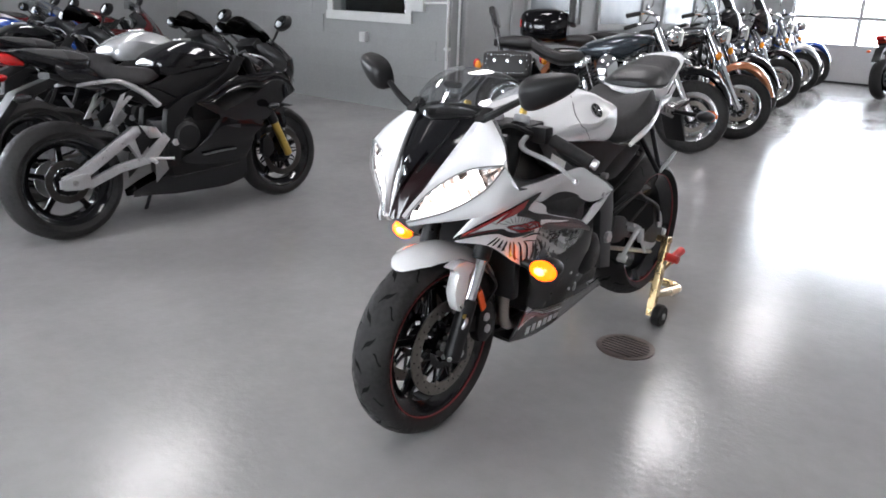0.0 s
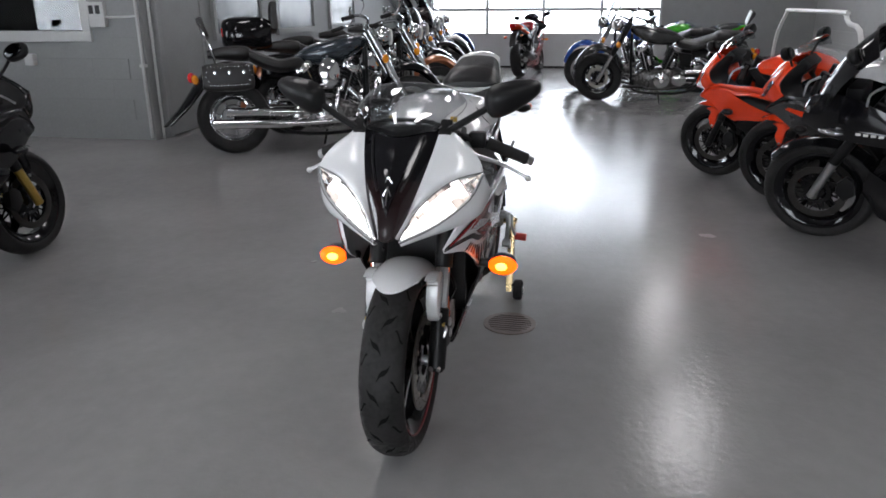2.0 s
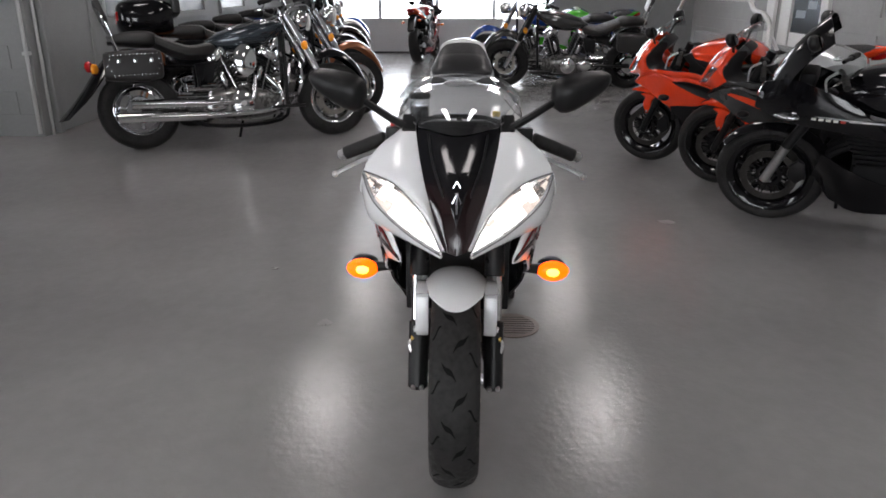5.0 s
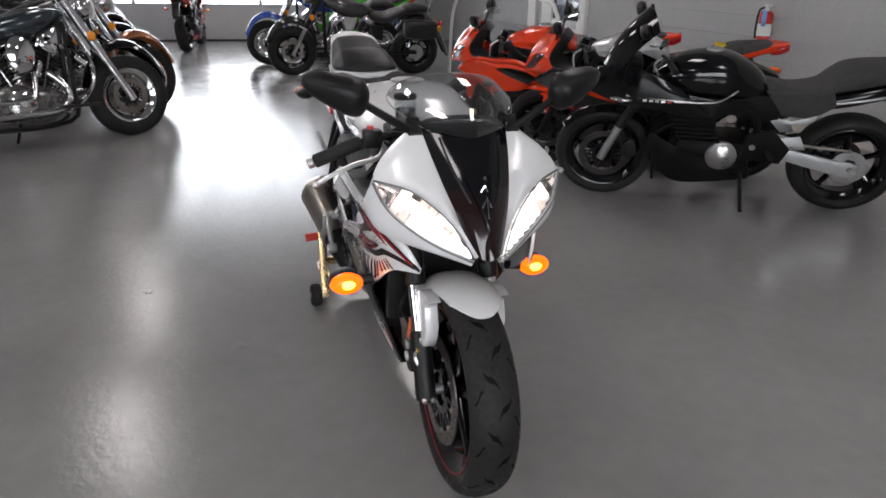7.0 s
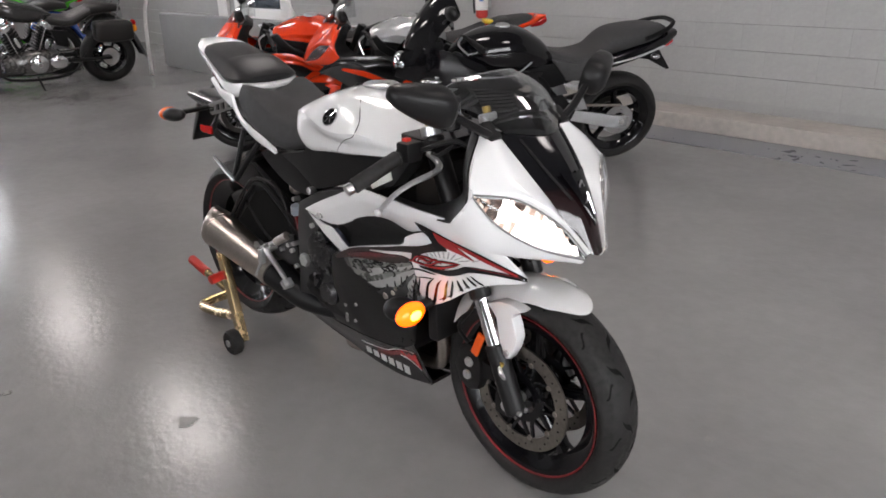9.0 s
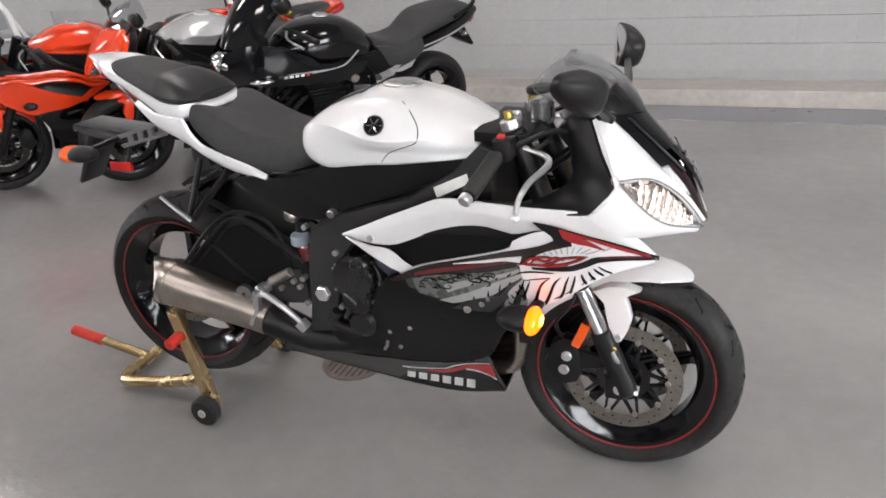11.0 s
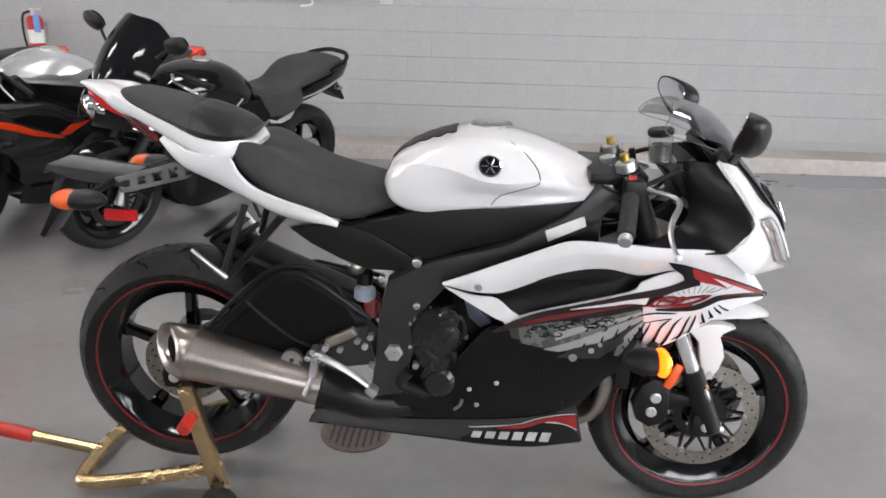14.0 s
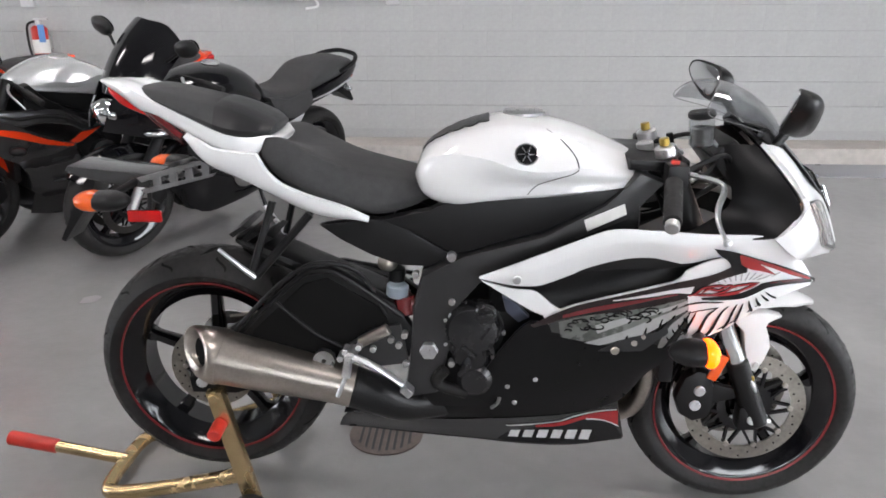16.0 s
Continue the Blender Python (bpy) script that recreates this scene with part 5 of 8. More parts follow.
def ribbon(bm, line, w0, w1, s, lift):
    """A strip of film along a curved line, pointed at both ends; widths in its first and last third."""
    pts = along([(x, 0, z) for x, z in line], 12)
    top, low = [], []
    for k, c in enumerate(pts):
        t = k / (len(pts) - 1)
        e = (pts[min(k + 1, len(pts) - 1)] - pts[max(k - 1, 0)]).normalized()
        h = (w0 + (w1 - w0) * t) * min(1.0, 0.15 + 4 * t, 0.15 + 5 * (1 - t)) / 2 + 0.0004
        top.append((c.x - e.z * h, c.z + e.x * h))
        low.append((c.x + e.z * h, c.z - e.x * h))
    return panel(bm, top, low, s, 12, 2, 0.0015, 0.0, lift)


# long pale feathers over the dark film: upper and lower line of each
FEATHERS = [([(0.236, 0.573), (0.286, 0.59), (0.347, 0.61), (0.396, 0.626), (0.428, 0.641)],
             [(0.243, 0.55), (0.293, 0.575), (0.349, 0.598), (0.391, 0.614), (0.429, 0.633)]),
            ([(0.214, 0.522), (0.289, 0.554), (0.35, 0.587), (0.392, 0.609), (0.432, 0.629)],
             [(0.231, 0.509), (0.298, 0.534), (0.356, 0.557), (0.398, 0.593), (0.434, 0.619)]),
            ([(0.378, 0.492), (0.385, 0.538), (0.4, 0.576), (0.419, 0.598), (0.435, 0.616)],
             [(0.388, 0.495), (0.4, 0.529), (0.413, 0.56), (0.424, 0.586), (0.437, 0.61)]),
            ([(0.359, 0.477), (0.395, 0.495), (0.419, 0.53), (0.428, 0.559)],
             [(0.365, 0.471), (0.407, 0.492), (0.434, 0.524), (0.443, 0.556)])]
# dark gaps between the short feathers, from root to tip, with the width at both
GAPS = [([(0.438, 0.614), (0.434, 0.597), (0.421, 0.574), (0.408, 0.539), (0.388, 0.497)], 0.003, 0.0055),
        ([(0.451, 0.611), (0.444, 0.59), (0.437, 0.571), (0.435, 0.551)], 0.003, 0.007),
        ([(0.496, 0.621), (0.478, 0.604), (0.469, 0.581), (0.461, 0.55)], 0.0025, 0.0085),
        ([(0.52, 0.624), (0.506, 0.607), (0.496, 0.579), (0.483, 0.545)], 0.003, 0.0085),
        ([(0.539, 0.628), (0.531, 0.607), (0.525, 0.583), (0.516, 0.566)], 0.003, 0.007),
        ([(0.552, 0.63), (0.549, 0.612), (0.544, 0.594), (0.541, 0.581)], 0.0035, 0.006),
        ([(0.565, 0.635), (0.569, 0.621), (0.577, 0.607)], 0.0035, 0.0075),
        ([(0.58, 0.641), (0.586, 0.629), (0.595, 0.619)], 0.003, 0.007),
        ([(0.591, 0.648), (0.601, 0.638), (0.613, 0.629)], 0.003, 0.005),
        ([(0.601, 0.653), (0.615, 0.642), (0.631, 0.634)], 0.0025, 0.004),
        ([(0.434, 0.609), (0.461, 0.616), (0.498, 0.622)], 0.001, 0.002),
        ([(0.423, 0.629), (0.458, 0.636), (0.507, 0.635)], 0.004, 0.0025)]
# interlaced strokes of the mark
MARKS = [[(0.428, 0.653), (0.442, 0.659), (0.455, 0.672), (0.483, 0.678), (0.51, 0.676)],
         [(0.454, 0.658), (0.468, 0.671), (0.491, 0.667), (0.512, 0.678), (0.529, 0.67)],
         [(0.477, 0.658), (0.5, 0.662), (0.523, 0.675), (0.546, 0.678), (0.58, 0.68)],
         [(0.5, 0.658), (0.531, 0.661), (0.553, 0.669), (0.575, 0.677)],
         [(0.427, 0.656), (0.467, 0.656), (0.506, 0.655), (0.538, 0.658)]]
RAYS = [[(0.476, 0.683), (0.462, 0.689)], [(0.491, 0.683), (0.479, 0.694)], [(0.505, 0.684), (0.493, 0.698)], [(0.516, 0.685), (0.508, 0.701)], [(0.526, 0.686), (0.522, 0.705)], [(0.537, 0.685), (0.537, 0.706)], [(0.546, 0.686), (0.553, 0.706)], [(0.555, 0.687), (0.569, 0.704)], [(0.564, 0.687), (0.586, 0.699)], [(0.574, 0.686), (0.6, 0.692)], [(0.589, 0.689), (0.607, 0.696)], [(0.608, 0.691), (0.628, 0.699)]]
for s in (-1, 1):
    gr = part("graphic_ground", panel(B(), [(0.132, 0.582), (0.182, 0.596), (0.283, 0.613), (0.358, 0.63), (0.428, 0.65)], [(0.155, 0.505), (0.218, 0.472), (0.3, 0.455), (0.378, 0.474), (0.441, 0.553)], s, 20, 6, 0.002, 0.0, 0.002), "smoke", bike, "smoke grey film with pale feathers and scrolls")
    part("graphic_band", panel(B(), [(0.093, 0.571), (0.181, 0.619), (0.28, 0.649), (0.353, 0.67), (0.401, 0.685), (0.472, 0.704), (0.51, 0.721), (0.534, 0.739)], [(0.101, 0.564), (0.183, 0.593), (0.284, 0.61), (0.358, 0.627), (0.406, 0.643), (0.428, 0.653), (0.481, 0.687), (0.546, 0.707)], s, 30, 4, 0.002, 0.0, 0.004), "maroon", gr, "near-black maroon band")
    part("graphic_red_line", panel(B(), [(0.163, 0.599), (0.219, 0.618), (0.282, 0.633), (0.356, 0.648), (0.404, 0.658)], [(0.163, 0.591), (0.22, 0.606), (0.283, 0.622), (0.356, 0.642), (0.405, 0.655)], s, 18, 2, 0.002, 0.0, 0.0055), "deepred", gr)
    part("graphic_pale_line", panel(B(), [(0.268, 0.638), (0.342, 0.655), (0.391, 0.667), (0.437, 0.676)], [(0.269, 0.637), (0.345, 0.649), (0.394, 0.659), (0.432, 0.659)], s, 16, 2, 0.002, 0.0, 0.006), "featherwhite", gr)
    part("graphic_shard", panel(B(), [(0.466, 0.765), (0.513, 0.757), (0.598, 0.726), (0.676, 0.693), (0.725, 0.668)], [(0.472, 0.759), (0.521, 0.745), (0.598, 0.714), (0.673, 0.681), (0.724, 0.662)], s, 20, 2, 0.002, 0.0, 0.004), "black", gr)
    part("graphic_shard_root", panel(B(), [(0.468, 0.763), (0.5, 0.759), (0.533, 0.748), (0.544, 0.739)], [(0.479, 0.751), (0.503, 0.733), (0.517, 0.708), (0.547, 0.706)], s, 12, 3, 0.002, 0.0, 0.0045), "black", gr)
    part("graphic_shard_red", panel(B(), [(0.521, 0.751), (0.55, 0.739), (0.583, 0.718), (0.615, 0.696)], [(0.529, 0.728), (0.55, 0.715), (0.58, 0.707), (0.613, 0.695)], s, 14, 2, 0.002, 0.0, 0.0058), "red", gr)
    part("graphic_shard_edge", panel(B(), [(0.524, 0.751), (0.576, 0.732), (0.645, 0.703), (0.708, 0.674)], [(0.528, 0.745), (0.575, 0.725), (0.64, 0.696), (0.707, 0.67)], s, 16, 2, 0.002, 0.0, 0.0058), "red", gr)
    part("graphic_shard_tail", panel(B(), [(0.456, 0.648), (0.5, 0.65), (0.539, 0.655), (0.572, 0.667), (0.594, 0.677), (0.65, 0.677), (0.721, 0.67)], [(0.459, 0.643), (0.506, 0.641), (0.547, 0.642), (0.58, 0.653), (0.603, 0.663), (0.656, 0.665), (0.725, 0.659)], s, 24, 2, 0.002, 0.0, 0.0035), "black", gr)
    part("graphic_tail_red", panel(B(), [(0.605, 0.677), (0.651, 0.676), (0.711, 0.67)], [(0.606, 0.674), (0.651, 0.673), (0.712, 0.667)], s, 10, 1, 0.002, 0.0, 0.005), "deepred", gr)
    for line in MARKS:
        part("graphic_mark_shade", ribbon(B(), line, 0.0068, 0.0060, s, 0.0058), "black", gr)
        part("graphic_mark", ribbon(B(), line, 0.0034, 0.0028, s, 0.0074), "red", gr)
    fr = random.Random(9)
    for up, dn in FEATHERS:
        fe = part("feather_blade", panel(B(), up, dn, s, 16, 3, 0.0015, 0.0, 0.0034), "feathergrey", gr)
        # dark barbs that nick the lower edge
        for t in (0.35, 0.52, 0.68, 0.82):
            q, p = along([(x, 0, z) for x, z in dn], 40)[round(40 * t)], along([(x, 0, z) for x, z in up], 40)[round(40 * min(1, t + 0.10))]
            tip = q.lerp(p, fr.uniform(0.35, 0.7))
            part("feather_barb", ribbon(B(), [(q.x, q.z), (q.x * 0.45 + tip.x * 0.55, q.z * 0.6 + tip.z * 0.4), (tip.x, tip.z)], 0.004, 0.001, s, 0.0052), "black", fe)
    for line, w0, w1 in GAPS:
        part("feather_gap", ribbon(B(), line, w0, w1, s, 0.0036), "black", gr)
        (x, z), (u, v) = line[-2], line[-1]
        if w1 > 0.005:
            part("feather_barb", ribbon(B(), [(x * 0.6 + u * 0.4, z * 0.6 + v * 0.4), (u - 0.007, v + 0.002), (u - 0.012, v - 0.001)], 0.0030, 0.0008, s, 0.0037), "black", gr)
    for line in RAYS:
        part("feather_line", ribbon(B(), line, 0.0024, 0.0010, s, 0.0036), "feathergrey", gr)
    # grey-green film at the dark end, with dark scrollwork on it
    film = part("scroll_film", panel(B(), [(0.155, 0.58), (0.221, 0.598), (0.284, 0.609), (0.358, 0.624), (0.424, 0.645)], [(0.168, 0.509), (0.229, 0.5), (0.292, 0.533), (0.363, 0.586), (0.426, 0.629)], s, 20, 4, 0.0015, 0.0, 0.0030), "scrollfilm", gr, "grey-green film with dark scrolls")
    for k in range(26):
        x, z = 0.180 + 0.0072 * k, 0.566 + 0.0019 * k + fr.uniform(-0.016, 0.014)
        r, a, w = fr.uniform(0.005, 0.013), fr.uniform(0, 6.28), fr.choice((-0.75, 0.75))
        line = [(x + r * (1.25 - 0.17 * j) * math.cos(a + w * j) * 1.5, z + r * (1.25 - 0.17 * j) * math.sin(a + w * j) * 0.75) for j in range(7)]
        part("scroll", ribbon(B(), line, 0.0036, 0.0012, s, 0.0048), "black", film)
    # raised near-black film in place of the fairing's shaded opening
    part("inner_opening", panel(B(), [(0.250, 0.503), (0.309, 0.539), (0.370, 0.556), (0.392, 0.582)], [(0.252, 0.499), (0.292, 0.468), (0.335, 0.492), (0.398, 0.556)], s, 12, 3, 0.002, 0.0, 0.0050), "dark", gr)
    for x, z, r in ((0.287, 0.504, 0.010), (0.327, 0.527, 0.007), (0.345, 0.545, 0.005)):
        part("opening_bolt", cyl(B(), (x, s * (fy(x, z) - 0.01), z), (x, s * (fy(x, z) + 0.009), z), r, 10), "titan", gr)
    # belly pan: red wedge with pale edges, and plain silver bars in place of the lettering
    part("belly_red", panel(B(), [(0.123, 0.250), (0.188, 0.264), (0.256, 0.297), (0.319, 0.309)], [(0.124, 0.243), (0.189, 0.251), (0.255, 0.279), (0.326, 0.257)], s, 14, 2, 0.002, 0.0, 0.005), "red", bel)
    for p, q, bow in (((0.05, 0.246), (0.185, 0.268), -0.02), ((0.185, 0.268), (0.316, 0.313), 0.06), ((0.245, 0.277), (0.326, 0.255), 0.10)):
        part("belly_line", streak(B(), p, q, 0.0022, 0.0018, bow, s, 0.0062), "inkgrey", bel)
    for k in range(6):
        x, zt, zb = 0.056 + 0.0355 * k, 0.230 + 0.0015 * k, 0.207 - 0.0006 * k
        part("lettering_bar", panel(B(), [(x + 0.006, zt), (x + 0.018, zt + 0.0003), (x + 0.030, zt + 0.0006)], [(x, zb), (x + 0.012, zb), (x + 0.024, zb)], s, 4, 2, 0.0015, 0.0, 0.0055), "inkgrey", bel)
    for x, z in ((0.048, 0.384), (0.113, 0.410), (0.067, 0.331)):
        part("fairing_screw", cyl(B(), (x, s * (fy(x, z) - 0.004), z), (x, s * (fy(x, z) + 0.011), z), 0.006, 8), "steel", low)
    part("hose_clip", tube(B(), [(0.030, s * (fy(0.03, 0.34) + 0.010), 0.345), (0.026, s * (fy(0.03, 0.33) + 0.013), 0.328), (0.012, s * (fy(0.01, 0.31) + 0.010), 0.308)], 0.0045, 8, 3), "steel", low)

# rear end
for s in (-1, 1):
    b = plate(B(), [(-0.16, 0.50), (-0.13, 0.45), (-0.30, 0.44), (-0.62, 0.335), (-0.73, 0.335), (-0.735, 0.375), (-0.64, 0.40), (-0.60, 0.50), (-0.44, 0.655 if s < 0 else 0.58), (-0.37, 0.675 if s < 0 else 0.59), (-0.22, 0.585 if s < 0 else 0.55)], s * 0.105, s * 0.14, 0.010)
    arm = part("swingarm", b, "satin", bike)
    hi = 0.0 if s < 0 else -0.075
    # plate proud of the arm, its darkness painted as a recess's shade
    part("arm_recess", plate(B(), [(-0.22, 0.50), (-0.24, 0.46), (-0.50, 0.405), (-0.585, 0.43), (-0.56, 0.51), (-0.43, 0.632 + hi), (-0.375, 0.648 + hi), (-0.25, 0.575 + hi * 0.5)], s * 0.138, s * 0.1425, 0.0015), "groove", arm)
    part("arm_rib", tube(B(), [(-0.20, s * 0.142, 0.555), (-0.34, s * 0.144, 0.655 + hi), (-0.40, s * 0.144, 0.664 + hi), (-0.45, s * 0.144, 0.640 + hi), (-0.59, s * 0.143, 0.505), (-0.63, s * 0.142, 0.43)], 0.007, 8, 4), "satin", arm)
    part("arm_rib", tube(B(), [(-0.50, s * 0.1425, 0.585 + hi * 0.6), (-0.40, s * 0.1435, 0.50), (-0.30, s * 0.1425, 0.455)], 0.005, 8, 3), "satin", arm)
part("rear_hugger", body(B(), [(-0.612, 0.060, 0.700, 0.716, 0.5), (-0.56, 0.068, 0.668, 0.708, 0.5), (-0.46, 0.070, 0.622, 0.664, 0.5), (-0.36, 0.068, 0.582, 0.620, 0.5), (-0.26, 0.060, 0.545, 0.580, 0.5), (-0.20, 0.05, 0.52, 0.55, 0.5)], 14, 3.4), "satin", bike)
for k in range(3):
    part("hugger_slat", plate(B(), [(-0.620 + 0.03 * k, 0.730 - 0.012 * k), (-0.585 + 0.03 * k, 0.752 - 0.012 * k), (-0.572 + 0.03 * k, 0.746 - 0.012 * k), (-0.610 + 0.03 * k, 0.722 - 0.012 * k)], -0.080, 0.060, 0.002), "satin", bike)
shock = part("shock_absorber", cyl(B(), (-0.235, -0.095, 0.48), (-0.215, -0.095, 0.66), 0.020), "satin", bike)
part("shock_reservoir", cyl(B(), (-0.196, -0.120, 0.553), (-0.200, -0.120, 0.600), 0.024, 18), "deepred", shock, "dark red reservoir")
part("spring_seat", blob(B(), (-0.180, -0.118, 0.575), (0.018, 0.020, 0.026), None, 8), "deepred", shock)
for s in (-1, 1):
    b = B()
    tube(b, [(-0.41, s * 0.12, 0.795), (-0.535, s * 0.15, 0.655)], 0.010, 8, 0)
    tube(b, [(-0.495, s * 0.12, 0.825), (-0.545, s * 0.15, 0.665)], 0.009, 8, 0)
    hanger = part("peg_hanger", b, "satin", bike)
    part("pillion_peg", tube(B(), [(-0.540, s * 0.155, 0.652), (-0.575, s * 0.170, 0.690), (-0.608, s * 0.182, 0.728)], (0.010, 0.006), 10, 3, 0.7), "alu", hanger)
    rs = part("rearset", plate(B(), [(-0.352, 0.452), (-0.33, 0.485), (-0.275, 0.525), (-0.205, 0.540), (-0.185, 0.44), (-0.25, 0.43), (-0.315, 0.440)], s * 0.146, s * 0.156, 0.003), "framepaint", bike, "black footrest bracket")
    part("lever_pivot", cyl(B(), (-0.318, s * 0.156, 0.474), (-0.318, s * 0.205, 0.474), 0.014, 12), "alu", rs)
    part("footpeg", plate(B(), [(-0.330, 0.478), (-0.312, 0.480), (-0.318, 0.425), (-0.338, 0.430)], s * 0.196, s * 0.216, 0.004), "alu", rs)
    part("peg_feeler", cyl(B(), (-0.328, s * 0.210, 0.430), (-0.348, s * 0.222, 0.382), 0.0055, 8), "alu", rs)
    part("foot_lever", tube(B(), [(-0.320, s * 0.192, 0.472), (-0.295, s * 0.200, 0.470), (-0.262, s * 0.204, 0.455), (-0.222, s * 0.205, 0.428), (-0.192, s * 0.205, 0.404)], (0.011, 0.008), 10, 4, 0.8), "alu", rs)
    part("lever_toe", box(B(), (-0.014, -0.016, -0.010), (0.014, 0.016, 0.010), 0.003, Matrix.Translation((-0.186, s * 0.206, 0.397)) @ Matrix.Rotation(0.75, 4, "Y")), "alu", rs)
    for x, z in ((-0.345, 0.462), (-0.300, 0.492), (-0.332, 0.480)):
        part("rod_joint", cyl(B(), (x, s * 0.156, z), (x, s * 0.190, z), 0.008, 8), "alu", rs)
part("shock_top", blob(B(), (-0.237, -0.105, 0.676), (0.024, 0.024, 0.022)), "titan", shock)
part("shock_label", cyl(B(), (-0.215, -0.12, 0.597), (-0.213, -0.12, 0.628), 0.026, 16), "bluegrey", shock, "pale blue fluid reservoir")
part("master_cylinder", cyl(B(), (-0.300, -0.162, 0.495), (-0.232, -0.162, 0.531), 0.014, 12), "titan", bike)
part("brake_pipe", tube(B(), [(-0.24, -0.14, 0.56), (-0.30, -0.135, 0.66), (-0.40, -0.15, 0.685), (-0.50, -0.15, 0.62), (-0.63, -0.15, 0.48)], 0.006, 8), "satin", bike)
part("rear_caliper", plate(B(), [(-0.66, 0.40), (-0.60, 0.42), (-0.57, 0.48), (-0.62, 0.50), (-0.68, 0.46)], -0.06, -0.10, 0.008), "satin", bike)
part("silencer_clamp", lathe(B(), [(0.006, -0.17), (0.026, -0.17), (0.026, -0.185), (0.006, -0.185)], (-0.384, 0, 0.455), 18), "steel", bike)
for x, z in ((-0.167, 0.667), (-0.195, 0.515), (-0.227, 0.503), (-0.209, 0.489), (-0.27, 0.478), (-0.193, 0.441), (-0.084, 0.566), (-0.085, 0.444), (-0.084, 0.602)):
    part("bracket_bolt", cyl(B(), (x, -0.145, z), (x, -0.168, z), 0.008, 8), "steel", bike)
part("chain", tube(B(), [(-0.13, 0.095, 0.50), (-0.70, 0.095, 0.44)], 0.009, 6, 0), "titan", bike)
part("chain_return", tube(B(), [(-0.13, 0.095, 0.43), (-0.70, 0.095, 0.27)], 0.009, 6, 0), "titan", bike)
part("sprocket", lathe(B(), [(0.05, 0.09), (0.088, 0.09), (0.088, 0.096), (0.05, 0.096)], (RX, 0, RZ), 30), "steel", bike)
# silencer
ca, cb = Vector((-0.642, -0.186, 0.465)), Vector((-0.330, -0.165, 0.383))
ex = part("silencer", tube(B(), [ca, cb], (0.068, 0.051), 28, 0, 0.95), "titan", bike, "brushed titanium silencer")
d = (cb - ca).normalized()
side, top_ = Vector((0, 1, 0)), Vector((0, 1, 0)).cross(d).normalized()


def end_ring(r, back, slant):
    """A ring round the silencer's end, cut at a slant so that its mouth faces outward."""
    out = []
    for k in range(28):
        a = 2 * math.pi * k / 28
        y = r * math.cos(a)
        out.append(ca - d * (back + slant * y) + side * y + top_ * r * 0.95 * math.sin(a))
    return out


part("silencer_cap", loft(B(), [end_ring(0.0695, -0.020, 0), end_ring(0.0705, -0.012, 0), end_ring(0.068, 0.012, 0.20), end_ring(0.061, 0.044, 0.66), end_ring(0.055, 0.050, 0.80), end_ring(0.050, 0.050, 0.85), end_ring(0.037, 0.042, 0.85), end_ring(0.034, 0.026, 0.85)]), "titan", ex)
# near-black plug in place of the mouth's shaded inside
part("silencer_hole", loft(B(), [end_ring(0.0345, 0.022, 0.85), end_ring(0.0345, 0.030, 0.85)]), "groove", ex)
part("silencer_band", tube(B(), [cb - d * 0.022, cb + d * 0.010], 0.0535, 28, 0, 0.95), "titan", ex)
part("link_pipe", tube(B(), [cb, (-0.26, -0.145, 0.345), (-0.20, -0.12, 0.310), (-0.10, -0.06, 0.285), (0.0, -0.03, 0.27)], (0.051, 0.034), 16, 4), "satin", ex)
# plate carrier
pc = part("plate_carrier", plate(B(), [(-0.800, 0.866), (-0.835, 0.872), (-0.90, 0.878), (-1.00, 0.888), (-1.012, 0.872), (-0.93, 0.850), (-0.86, 0.838), (-0.805, 0.836)], -0.060, 0.060, 0.006), "gunmetal", bike)
for s in (-1, 1):
    b = B()
    for p in ([(-0.640, 0.905), (-0.655, 0.912), (-0.830, 0.862), (-0.820, 0.852)], [(-0.640, 0.876), (-0.648, 0.868), (-0.815, 0.824), (-0.825, 0.834)]):
        plate(b, p, s * 0.060, s * 0.068, 0.001)
    for x in (-0.665, -0.705, -0.745, -0.785):
        z = 0.889 + 0.29 * (x + 0.66)
        plate(b, [(x - 0.008, z + 0.020), (x + 0.010, z + 0.020), (x + 0.010, z - 0.020), (x - 0.008, z - 0.020)], s * 0.060, s * 0.067, 0.001)
    part("carrier_arm", b, "greyplate", pc, "grey slotted bracket")
    ri = part("rear_turn_signal", tube(B(), [(-0.84, s * 0.05, 0.852), (-0.845, s * 0.12, 0.846), (-0.85, s * 0.16, 0.844)], 0.009, 8, 3), "satin", pc)
    part("signal_shell", blob(B(), (-0.842, s * 0.195, 0.842), (0.054, 0.037, 0.0235), None, 12, 1.9), "satin", ri)
    part("signal_lens", blob(B(), (-0.875, s * 0.196, 0.842), (0.040, 0.0365, 0.0238), None, 12, 1.9), "amber_dark", ri, "unlit amber lens")
part("rear_reflector", box(B(), (-0.848, -0.104, 0.765), (-0.768, -0.094, 0.793), 0.003), "redlens", pc, "red reflector")
part("reflector_stay", tube(B(), [(-0.80, -0.09, 0.78), (-0.81, -0.06, 0.80), (-0.82, -0.03, 0.845)], 0.006, 8, 3), "satin", pc)
part("plate_holder", plate(B(), [(-0.955, 0.862), (-0.970, 0.85), (-1.055, 0.700), (-1.045, 0.694), (-0.965, 0.80), (-0.945, 0.85)], -0.045, 0.045, 0.003), "satin", pc)

